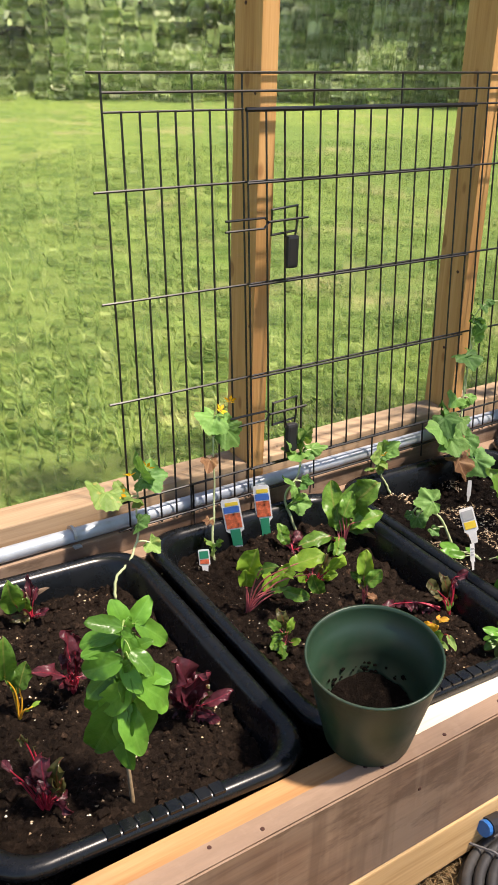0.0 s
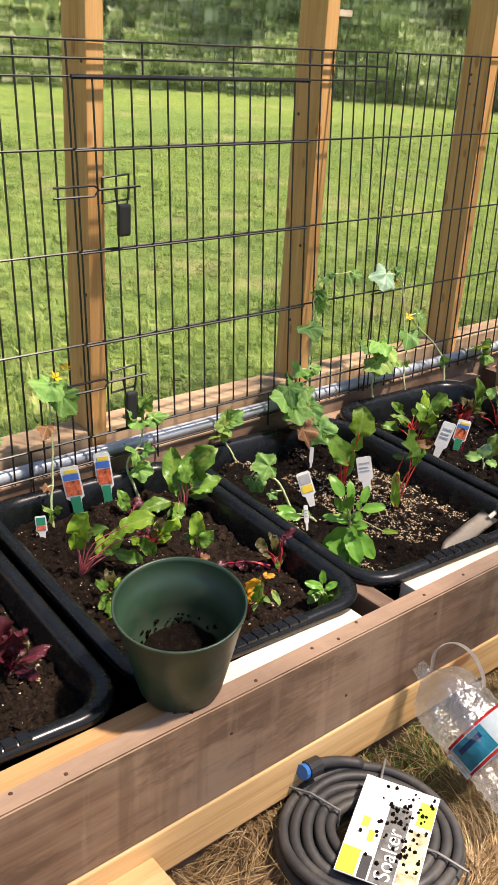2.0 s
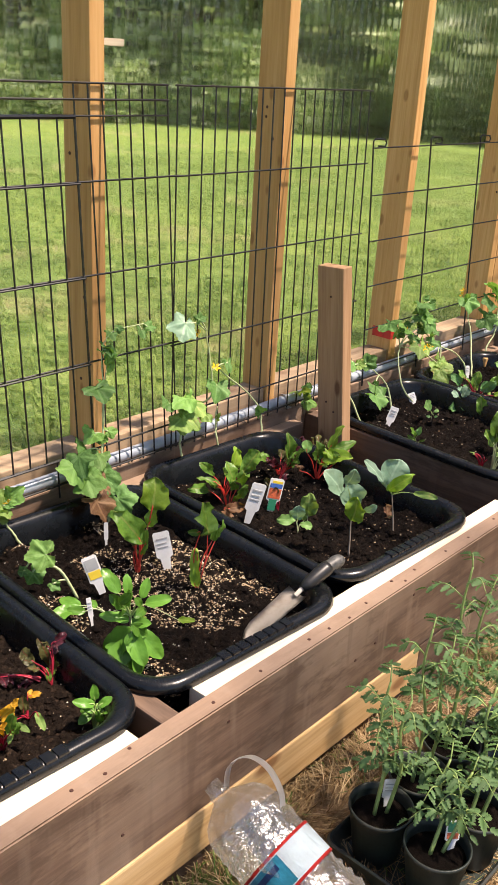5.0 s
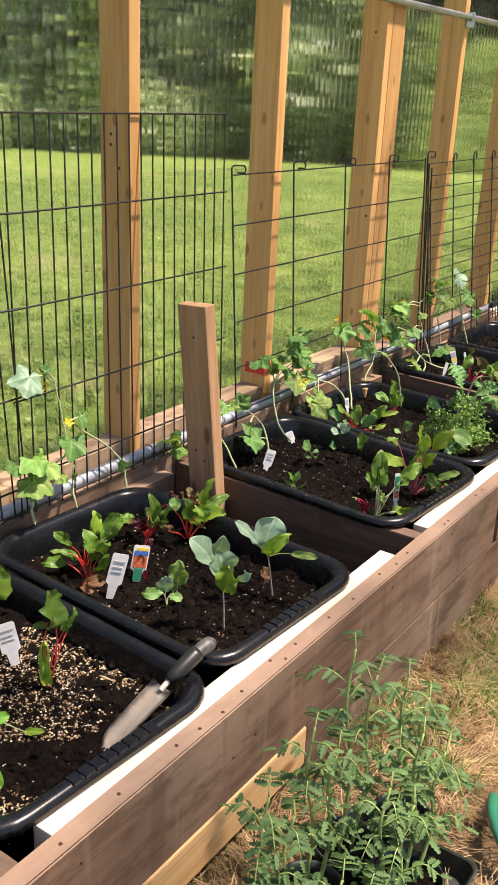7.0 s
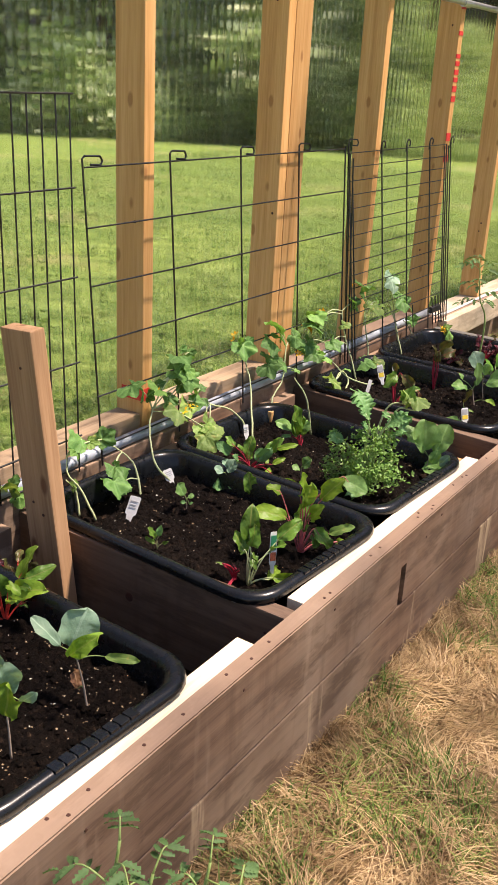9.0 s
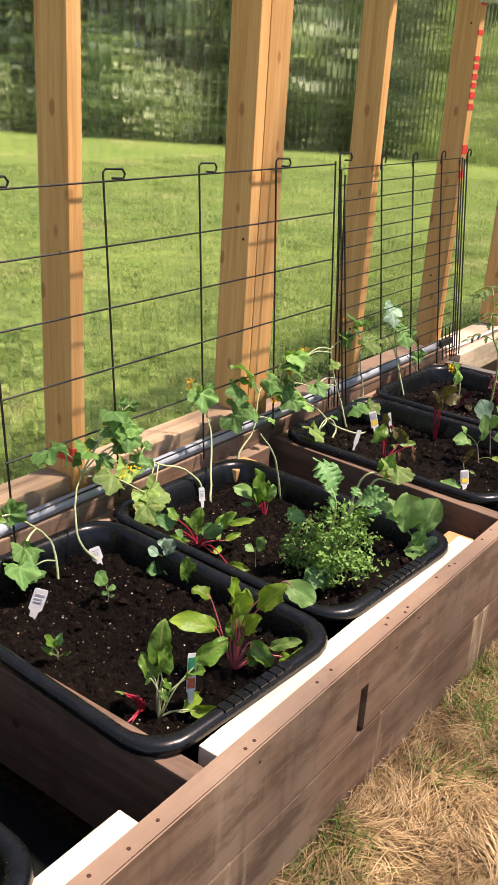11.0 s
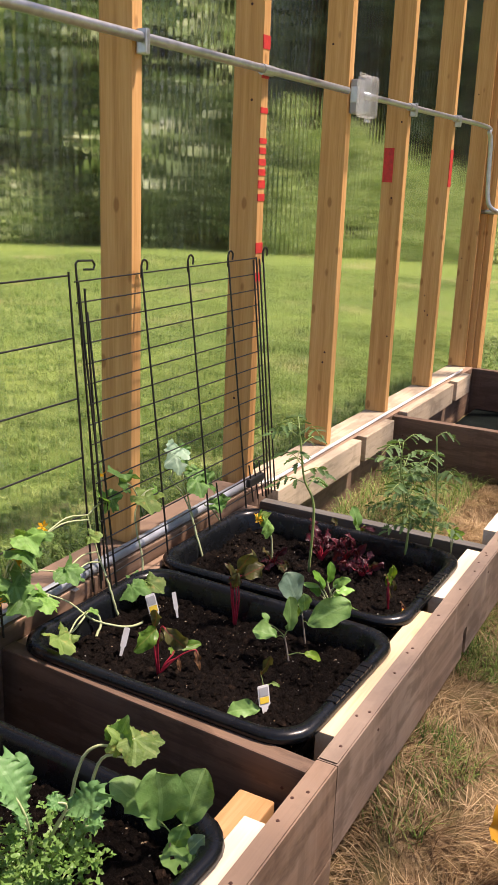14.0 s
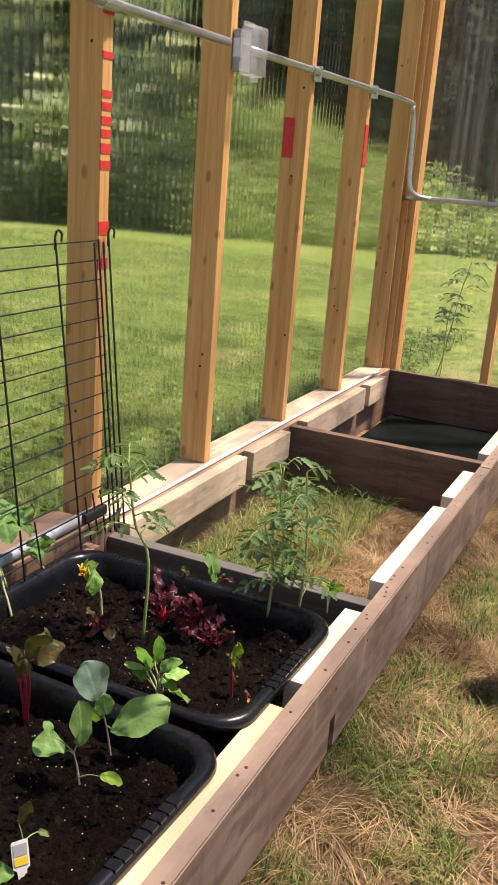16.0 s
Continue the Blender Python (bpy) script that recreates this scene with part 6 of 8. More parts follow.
climber("thin cucumber shoot climbing the close-wired panel", [(1.713, 1.418, 0.262), (1.745, 1.449, 0.355), (1.719, 1.473, 0.418), (1.632, 1.478, 0.486), (1.597, 1.480, 0.522)], [(1.737, 1.444, 0.369, 1.710, 1.430, 0.406, 0.70, leaf_cuke)], [], 27)
climber("cucumber leaves hanging behind the stake", [(1.976, 1.500, 0.262), (1.970, 1.488, 0.326), (1.972, 1.481, 0.371)], [(1.962, 1.473, 0.375, 1.964, 1.436, 0.393, 0.90, leaf_cuke), (1.983, 1.479, 0.337, 2.027, 1.469, 0.305, 0.90, leaf_lightcuke), (1.947, 1.474, 0.369, 1.888, 1.450, 0.405, 0.80, leaf_pale)], [], 28)
sprig("chard_plant", "swiss chard with glossy leaves on red stalks", (1.434, 1.270), 3, stem_scarlet, 0.0024, [(1.415, 1.316, 0.290, 1.369, 1.340, 0.300, 0.50, leaf_chard, OVAL), (1.453, 1.274, 0.314, 1.445, 1.295, 0.359, 0.70, leaf_chard, OVAL), (1.449, 1.249, 0.285, 1.457, 1.230, 0.321, 0.50, leaf_chard, OVAL), (1.393, 1.244, 0.275, 1.450, 1.223, 0.275, 0.40, leaf_brown, EGG), (1.401, 1.280, 0.327, 1.370, 1.312, 0.343, 0.30, leaf_chard, OVAL)])
sprig("chard_plant", "upright chard with paddle leaves and red stalks", (1.517, 1.188), 3, stem_red, 0.002, [(1.528, 1.178, 0.389, 1.527, 1.179, 0.449, 0.55, leaf_chard, OVAL), (1.503, 1.192, 0.309, 1.483, 1.202, 0.341, 0.50, leaf_beetgreen, SPOON), (1.523, 1.187, 0.315, 1.536, 1.184, 0.342, 0.50, leaf_beet, SPOON)])
sprig("chard_plant", "curly chard with red stalks beside the stake", (1.702, 1.217), 3, stem_scarlet, 0.0024, [(1.684, 1.205, 0.333, 1.672, 1.206, 0.378, 0.80, leaf_chard, OVAL), (1.730, 1.206, 0.346, 1.764, 1.186, 0.398, 0.40, leaf_lime, OVAL), (1.716, 1.211, 0.322, 1.735, 1.140, 0.346, 0.50, leaf_lime, OVAL), (1.732, 1.196, 0.344, 1.784, 1.164, 0.357, 0.40, leaf_chard, OVAL), (1.728, 1.223, 0.294, 1.770, 1.182, 0.287, 0.60, leaf_chard, OVAL), (1.666, 1.228, 0.346, 1.673, 1.234, 0.375, 0.80, leaf_collard, EGG), (1.667, 1.240, 0.290, 1.660, 1.255, 0.307, 0.90, leaf_brown, EGG), (1.759, 1.177, 0.312, 1.780, 1.159, 0.283, 0.60, leaf_brown, EGG), (1.691, 1.201, 0.353, 1.704, 1.174, 0.338, 0.60, leaf_lime, OVAL)])
sprig("cabbage_seedling", "young cabbage seedling with broad blue-green leaves", (1.458, 0.936), 3, stem_pale, 0.0034, [(1.461, 0.969, 0.390, 1.424, 0.991, 0.452, 0.55, leaf_cabbage, EGG), (1.460, 0.943, 0.369, 1.453, 0.946, 0.432, 0.85, leaf_cabbage, EGG), (1.443, 0.928, 0.350, 1.455, 0.919, 0.402, 0.80, leaf_lime, OVAL), (1.428, 0.940, 0.437, 1.429, 0.919, 0.473, 0.70, leaf_cabbage, EGG), (1.464, 0.916, 0.370, 1.467, 0.893, 0.395, 0.50, leaf_cabbage, EGG)])
sprig("cabbage_seedling", "young cabbage seedling with a drooping pale leaf", (1.608, 0.923), 3, stem_pale, 0.0034, [(1.571, 0.942, 0.395, 1.550, 0.984, 0.437, 0.35, leaf_cabbage, EGG), (1.604, 0.953, 0.367, 1.634, 0.949, 0.431, 0.75, leaf_cabbage, EGG), (1.581, 0.932, 0.377, 1.601, 0.892, 0.425, 0.45, leaf_lime, OVAL), (1.617, 0.890, 0.373, 1.648, 0.847, 0.369, 0.30, leaf_pale, OVAL), (1.600, 0.936, 0.300, 1.605, 0.951, 0.328, 0.70, leaf_brown, EGG)])
sprig("cabbage_seedling", "tiny cabbage seedling with rounded leaves", (1.450, 1.071), 3, stem_pale, 0.002, [(1.440, 1.074, 0.297, 1.405, 1.097, 0.300, 0.50, leaf_collard, EGG), (1.456, 1.080, 0.292, 1.448, 1.075, 0.330, 0.80, leaf_cabbage, EGG), (1.457, 1.073, 0.281, 1.474, 1.051, 0.277, 0.60, leaf_collard, EGG)])
sprig("chard_plant", "single yellowing chard leaf on a thin stalk", (1.479, 1.070), 3, stem_pale, 0.0018, [(1.496, 1.082, 0.288, 1.496, 1.086, 0.341, 0.80, leaf_pale, OVAL)])
climber("cucumber vine with pale stalks arching over the tub corner", [(2.121, 1.377, 0.262), (2.111, 1.413, 0.325), (2.095, 1.436, 0.363), (2.110, 1.457, 0.396)], [(2.224, 1.453, 0.406, 2.268, 1.428, 0.432, 0.90, leaf_cuke), (2.166, 1.463, 0.421, 2.098, 1.444, 0.434, 0.80, leaf_cuke), (2.184, 1.456, 0.411, 2.193, 1.417, 0.412, 0.90, leaf_pale), (2.135, 1.450, 0.402, 2.089, 1.428, 0.410, 0.70, leaf_lightcuke)], [], 36)
climber("cucumber vine with long bowed stalks between two tubs", [(2.279, 1.376, 0.262), (2.296, 1.411, 0.322), (2.276, 1.435, 0.362), (2.236, 1.457, 0.395)], [(2.224, 1.413, 0.345, 2.207, 1.351, 0.323, 0.90, leaf_cuke), (2.227, 1.393, 0.310, 2.153, 1.376, 0.347, 0.90, leaf_cuke), (2.227, 1.416, 0.350, 2.238, 1.402, 0.363, 0.80, leaf_cuke)], [], 37)
climber("bowed pale cucumber stalk at the back of the tub", [(2.111, 1.422, 0.262), (2.118, 1.436, 0.310), (2.098, 1.447, 0.346)], [(2.113, 1.431, 0.326, 2.082, 1.419, 0.359, 0.60, leaf_pale)], [], 38)
climber("cucumber vine with a yellow blossom on the wide mesh", [(2.388, 1.357, 0.262), (2.355, 1.397, 0.320), (2.397, 1.449, 0.389), (2.437, 1.473, 0.420)], [(2.392, 1.470, 0.481, 2.292, 1.449, 0.536, 0.80, leaf_cuke), (2.410, 1.469, 0.463, 2.409, 1.435, 0.491, 0.80, leaf_cuke), (2.525, 1.471, 0.502, 2.588, 1.451, 0.457, 0.80, leaf_cuke), (2.547, 1.472, 0.511, 2.484, 1.441, 0.574, 0.80, leaf_cuke), (2.552, 1.447, 0.403, 2.428, 1.417, 0.423, 0.80, leaf_pale), (2.580, 1.452, 0.408, 2.620, 1.422, 0.398, 0.90, leaf_cuke), (2.569, 1.407, 0.350, 2.510, 1.347, 0.333, 0.80, leaf_pale), (2.556, 1.469, 0.460, 2.504, 1.453, 0.449, 0.80, leaf_cuke)], [(2.554, 1.442, 0.400), (2.525, 1.441, 0.399)], 39)
sprig("cabbage_seedling", "small brassica seedlings with rounded leaves", (2.448, 1.239), 4, stem_pale, 0.0018, [(2.426, 1.238, 0.314, 2.415, 1.258, 0.323, 0.80, leaf_cabbage, EGG), (2.438, 1.230, 0.312, 2.455, 1.225, 0.342, 0.80, leaf_cabbage, EGG), (2.452, 1.231, 0.286, 2.463, 1.208, 0.289, 0.80, leaf_cabbage, EGG), (2.448, 1.251, 0.275, 2.410, 1.258, 0.275, 0.80, leaf_kale, OVAL), (2.458, 1.244, 0.315, 2.443, 1.251, 0.339, 0.80, leaf_cabbage, EGG), (2.435, 1.227, 0.280, 2.435, 1.211, 0.275, 0.80, leaf_kale, OVAL)])
sprig("cabbage_seedling", "thin seedlings with tiny pale leaves", (2.284, 1.243), 4, stem_pale, 0.0014, [(2.288, 1.253, 0.297, 2.272, 1.263, 0.327, 0.70, leaf_collard, EGG), (2.271, 1.228, 0.304, 2.284, 1.221, 0.309, 0.70, leaf_collard, EGG), (2.290, 1.249, 0.278, 2.285, 1.261, 0.279, 0.70, leaf_kale, OVAL), (2.274, 1.227, 0.288, 2.280, 1.220, 0.291, 0.70, leaf_kale, OVAL)])
sprig("cabbage_seedling", "tiny green seedling in dark soil", (2.097, 1.177), 4, stem_pale, 0.0016, [(2.088, 1.177, 0.290, 2.073, 1.186, 0.318, 0.60, leaf_chard, OVAL), (2.092, 1.170, 0.297, 2.097, 1.167, 0.321, 0.60, leaf_kale, OVAL), (2.097, 1.165, 0.278, 2.104, 1.154, 0.285, 0.50, leaf_chard, OVAL), (2.080, 1.170, 0.284, 2.071, 1.191, 0.295, 0.40, leaf_chard, OVAL)])
sprig("chard_plant", "chard with tall pale stalks and green leaves", (2.098, 0.941), 4, stem_pale, 0.0026, [(2.103, 0.946, 0.358, 2.121, 0.958, 0.426, 0.55, leaf_chard, OVAL), (2.091, 0.943, 0.335, 2.081, 0.973, 0.374, 0.50, leaf_chard, OVAL), (2.102, 0.939, 0.331, 2.115, 0.930, 0.307, 0.60, leaf_chard, OVAL), (2.146, 0.904, 0.355, 2.190, 0.883, 0.395, 0.55, leaf_chard, OVAL), (2.131, 0.900, 0.275, 2.160, 0.843, 0.275, 0.40, leaf_lime, OVAL), (2.070, 0.934, 0.354, 2.061, 0.938, 0.346, 0.50, leaf_chard, OVAL)])
sprig("beet_plant", "beet crown with bright red stalk stubs", (2.090, 0.966), 4, stem_red, 0.003, [(2.052, 0.967, 0.318, 2.042, 0.984, 0.322, 0.20, leaf_pale, OVAL), (2.047, 0.957, 0.275, 2.021, 0.958, 0.275, 0.15, leaf_beet, SPOON), (2.068, 0.952, 0.305, 2.063, 0.956, 0.318, 0.40, leaf_beet, SPOON)])
sprig("chard_plant", "swiss chard with lime and yellow leaves on red stalks", (2.283, 0.929), 4, stem_pink, 0.0028, [(2.267, 0.976, 0.394, 2.248, 1.002, 0.412, 0.70, leaf_lime, OVAL), (2.257, 0.953, 0.347, 2.202, 1.011, 0.369, 0.45, leaf_lime, OVAL), (2.260, 0.925, 0.406, 2.247, 0.917, 0.471, 0.50, leaf_lime, OVAL), (2.271, 0.916, 0.387, 2.274, 0.907, 0.436, 0.70, leaf_lime, OVAL), (2.274, 0.931, 0.332, 2.296, 0.933, 0.377, 0.70, leaf_chard, OVAL), (2.293, 0.892, 0.394, 2.311, 0.853, 0.452, 0.55, leaf_lime, OVAL), (2.323, 0.868, 0.443, 2.346, 0.813, 0.418, 0.55, leaf_collard, EGG), (2.292, 0.903, 0.323, 2.307, 0.867, 0.282, 0.60, leaf_chard, OVAL), (2.325, 0.881, 0.305, 2.344, 0.831, 0.326, 0.40, leaf_pale, OVAL), (2.360, 0.859, 0.275, 2.401, 0.819, 0.285, 0.50, leaf_lime, OVAL)])
sprig("chard_plant", "chard with drooping dark leaves at the tub rim", (2.425, 1.130), 5, stem_red, 0.002, [(2.432, 1.154, 0.277, 2.428, 1.172, 0.332, 0.60, leaf_chard, OVAL), (2.434, 1.133, 0.278, 2.450, 1.115, 0.316, 0.50, leaf_kale, OVAL), (2.438, 1.131, 0.275, 2.460, 1.112, 0.288, 0.50, leaf_chard, OVAL)])
sprig("chard_plant", "chard with mottled leaves and crimson stalk bases", (2.578, 1.258), 5, stem_red, 0.0026, [(2.566, 1.283, 0.278, 2.518, 1.319, 0.273, 0.45, leaf_chard, OVAL), (2.578, 1.270, 0.305, 2.594, 1.268, 0.352, 0.65, leaf_chard, OVAL), (2.579, 1.232, 0.299, 2.587, 1.210, 0.341, 0.70, leaf_kale, OVAL), (2.596, 1.205, 0.324, 2.604, 1.183, 0.366, 0.60, leaf_chard, OVAL), (2.607, 1.197, 0.331, 2.642, 1.153, 0.341, 0.30, leaf_lime, OVAL), (2.628, 1.220, 0.275, 2.658, 1.202, 0.291, 0.40, leaf_lime, OVAL), (2.534, 1.291, 0.315, 2.505, 1.319, 0.346, 0.60, leaf_kale, OVAL), (2.539, 1.283, 0.336, 2.525, 1.308, 0.358, 0.60, leaf_chard, OVAL), (2.531, 1.300, 0.275, 2.519, 1.324, 0.281, 0.70, leaf_kale, OVAL), (2.547, 1.146, 0.275, 2.561, 1.102, 0.275, 0.40, leaf_lime, OVAL), (2.581, 1.286, 0.308, 2.574, 1.299, 0.327, 0.60, leaf_chard, OVAL)])
sprig("cabbage_seedling", "small pale seedling beside the parsley", (2.608, 1.121), 5, stem_pale, 0.0018, [(2.602, 1.123, 0.293, 2.597, 1.144, 0.302, 0.70, leaf_collard, EGG), (2.588, 1.107, 0.312, 2.592, 1.086, 0.339, 0.80, leaf_collard, EGG)])
climber("cucumber vine crowned with blossoms against the studs", [(2.772, 1.378, 0.262), (2.856, 1.451, 0.386), (2.868, 1.475, 0.433)], [(2.836, 1.471, 0.508, 2.796, 1.432, 0.463, 1.00, leaf_cuke), (2.859, 1.471, 0.505, 2.867, 1.448, 0.537, 0.90, leaf_cuke), (2.828, 1.471, 0.507, 2.807, 1.460, 0.549, 0.70, leaf_lightcuke)], [(2.785, 1.466, 0.534), (2.789, 1.467, 0.547)], 49)
climber("cucumber vine sprawling along the studs with blossoms", [(2.896, 1.407, 0.262), (2.954, 1.432, 0.325), (3.031, 1.448, 0.364), (3.094, 1.477, 0.456), (3.169, 1.476, 0.438)], [(3.030, 1.470, 0.492, 2.910, 1.441, 0.495, 0.90, leaf_cuke), (2.996, 1.467, 0.435, 2.871, 1.415, 0.433, 1.00, leaf_cuke), (3.030, 1.471, 0.509, 2.946, 1.446, 0.564, 0.90, leaf_lightcuke), (3.120, 1.470, 0.476, 3.170, 1.439, 0.429, 0.80, leaf_cuke), (3.168, 1.467, 0.434, 3.102, 1.452, 0.436, 0.80, leaf_lightcuke), (3.042, 1.460, 0.413, 2.976, 1.441, 0.412, 0.90, leaf_cuke), (3.195, 1.471, 0.496, 3.182, 1.429, 0.472, 0.60, leaf_yellow), (3.253, 1.471, 0.508, 3.186, 1.446, 0.547, 0.80, leaf_lightcuke), (3.263, 1.472, 0.512, 3.268, 1.430, 0.515, 0.80, leaf_cuke), (3.331, 1.458, 0.409, 3.363, 1.434, 0.395, 0.90, leaf_cuke), (3.097, 1.444, 0.378, 3.089, 1.414, 0.367, 0.70, leaf_lightcuke)], [(3.143, 1.456, 0.414), (3.131, 1.460, 0.422), (3.280, 1.465, 0.519)], 50)
climber("cucumber vine with hanging stalks at the back rim", [(2.783, 1.404, 0.262), (2.776, 1.421, 0.305), (2.734, 1.440, 0.348), (2.663, 1.453, 0.378), (2.585, 1.476, 0.439), (2.571, 1.481, 0.525)], [(2.553, 1.474, 0.552, 2.572, 1.461, 0.565, 0.80, leaf_cuke), (2.583, 1.473, 0.539, 2.605, 1.449, 0.540, 0.80, leaf_cuke), (2.562, 1.471, 0.499, 2.604, 1.455, 0.466, 0.90, leaf_lightcuke), (2.593, 1.470, 0.491, 2.528, 1.452, 0.520, 0.80, leaf_cuke), (2.612, 1.456, 0.405, 2.621, 1.416, 0.389, 0.90, leaf_cuke), (2.596, 1.467, 0.438, 2.546, 1.446, 0.445, 0.90, leaf_cuke), (2.628, 1.467, 0.428, 2.655, 1.452, 0.433, 0.90, leaf_cuke), (2.605, 1.427, 0.342, 2.614, 1.394, 0.306, 0.80, leaf_pale), (2.624, 1.426, 0.340, 2.548, 1.380, 0.358, 0.80, leaf_pale), (2.498, 1.467, 0.438, 2.505, 1.435, 0.408, 0.80, leaf_cuke), (2.454, 1.469, 0.472, 2.393, 1.442, 0.481, 0.90, leaf_lightcuke), (2.455, 1.470, 0.481, 2.467, 1.446, 0.495, 0.80, leaf_cuke), (2.497, 1.467, 0.428, 2.447, 1.435, 0.436, 0.70, leaf_cuke)], [(2.586, 1.448, 0.398), (2.446, 1.462, 0.467)], 51)
climber("long bare cucumber stalk bent over the divider", [(2.917, 1.271, 0.262), (2.903, 1.289, 0.372), (2.881, 1.320, 0.431)], [], [], 52)
sprig("chard_plant", "small chard with red stalks and grey-green leaves", (2.805, 1.241), 5, stem_red, 0.0022, [(2.781, 1.238, 0.310, 2.757, 1.249, 0.394, 0.45, leaf_chard, OVAL), (2.776, 1.246, 0.313, 2.744, 1.290, 0.350, 0.45, leaf_collard, EGG), (2.826, 1.249, 0.294, 2.838, 1.239, 0.333, 0.50, leaf_collard, EGG), (2.816, 1.256, 0.305, 2.810, 1.248, 0.350, 0.50, leaf_chard, OVAL), (2.768, 1.250, 0.305, 2.752, 1.271, 0.303, 0.40, leaf_kale, OVAL)])
sprig("cabbage_seedling", "young cabbage with large veined leaves", (2.874, 0.893), 5, stem_pale, 0.0032, [(2.868, 0.903, 0.320, 2.874, 0.903, 0.408, 0.90, leaf_collard, EGG), (2.859, 0.909, 0.338, 2.838, 0.967, 0.384, 0.60, leaf_collard, EGG), (2.895, 0.878, 0.315, 2.931, 0.873, 0.389, 0.60, leaf_collard, EGG), (2.871, 0.877, 0.295, 2.875, 0.866, 0.333, 0.70, leaf_collard, EGG), (2.889, 0.900, 0.278, 2.856, 0.843, 0.275, 0.70, leaf_collard, EGG), (2.872, 0.854, 0.292, 2.877, 0.833, 0.326, 0.50, leaf_cabbage, EGG)])
frilled("curly kale with frilled blue-green leaves", (2.691, 0.973), [(2.667, 0.973, 0.442, 2.661, 1.018, 0.514, 0.60), (2.721, 0.957, 0.416, 2.744, 0.901, 0.460, 0.50), (2.696, 0.931, 0.454, 2.676, 0.946, 0.473, 0.60), (2.642, 1.026, 0.387, 2.608, 1.051, 0.407, 0.60), (2.682, 0.980, 0.406, 2.674, 0.997, 0.437, 0.50), (2.664, 0.991, 0.294, 2.585, 0.948, 0.275, 0.50), (2.727, 0.936, 0.397, 2.734, 0.901, 0.417, 0.50)], (2.684, 0.984, 0.328), 0.099, 0.095)
climber("cucumber shoot with yellowing leaves above the kale", [(2.790, 1.030, 0.262), (2.812, 0.996, 0.433), (2.839, 0.954, 0.453)], [(2.830, 0.940, 0.467, 2.808, 0.960, 0.509, 0.90, leaf_pale), (2.833, 0.952, 0.466, 2.830, 0.928, 0.518, 0.70, leaf_lightcuke)], [], 56)
climber("thin cucumber shoot with a pale withering leaf", [(2.800, 1.000, 0.262), (2.816, 0.974, 0.427), (2.843, 0.931, 0.438)], [(2.839, 0.928, 0.472, 2.855, 0.886, 0.433, 1.00, leaf_pale), (2.863, 0.922, 0.458, 2.883, 0.892, 0.452, 0.80, leaf_pale)], [], 57)
sprig("cabbage_seedling", "young cabbage seedling with broad grey-green leaves", (3.477, 0.987), 6, stem_pale, 0.0034, [(3.483, 1.021, 0.313, 3.468, 1.069, 0.321, 0.80, leaf_collard, EGG), (3.487, 0.996, 0.333, 3.490, 1.001, 0.406, 0.50, leaf_collard, EGG), (3.487, 0.957, 0.290, 3.510, 0.930, 0.276, 0.50, leaf_lime, OVAL), (3.464, 1.034, 0.348, 3.468, 1.049, 0.366, 0.60, leaf_collard, EGG)])
sprig("cabbage_seedling", "young cabbage seedling with spreading leaves", (3.572, 0.992), 6, stem_pale, 0.0034, [(3.572, 1.022, 0.355, 3.572, 1.049, 0.416, 0.85, leaf_cabbage, EGG), (3.562, 0.985, 0.315, 3.620, 0.917, 0.363, 0.50, leaf_collard, EGG), (3.560, 1.006, 0.333, 3.541, 1.024, 0.361, 0.60, leaf_lime, OVAL), (3.549, 0.990, 0.354, 3.538, 0.991, 0.395, 0.60, leaf_collard, EGG)])
sprig("cabbage_seedling", "small seedling with a round leaf and withered tip", (3.309, 0.981), 6, stem_pale, 0.002, [(3.277, 0.952, 0.275, 3.249, 1.004, 0.275, 0.55, leaf_collard, EGG), (3.304, 0.966, 0.332, 3.299, 0.947, 0.376, 0.40, leaf_beetgreen, SPOON), (3.335, 0.958, 0.298, 3.344, 0.943, 0.294, 0.50, leaf_pale, OVAL)])
sprig("chard_plant", "bronze-green chard with red stalks", (3.291, 1.186), 6, stem_red, 0.003, [(3.268, 1.178, 0.382, 3.225, 1.201, 0.347, 0.60, leaf_chard, OVAL), (3.278, 1.172, 0.385, 3.295, 1.133, 0.337, 0.60, leaf_beetgreen, SPOON), (3.326, 1.165, 0.319, 3.366, 1.136, 0.319, 0.40, leaf_chard, OVAL), (3.290, 1.198, 0.373, 3.289, 1.186, 0.411, 0.60, leaf_beetgreen, SPOON), (3.327, 1.125, 0.325, 3.328, 1.114, 0.284, 0.30, leaf_brown, EGG)])
sprig("chard_plant", "dark chard with crimson stalks", (3.582, 1.174), 6, stem_red, 0.0034, [(3.568, 1.181, 0.359, 3.548, 1.179, 0.416, 0.50, leaf_beetgreen, SPOON), (3.588, 1.172, 0.367, 3.631, 1.129, 0.390, 0.70, leaf_beetgreen, SPOON), (3.591, 1.181, 0.377, 3.589, 1.142, 0.437, 0.60, leaf_beetgreen, SPOON), (3.580, 1.181, 0.374, 3.582, 1.162, 0.359, 0.50, leaf_brown, EGG)])
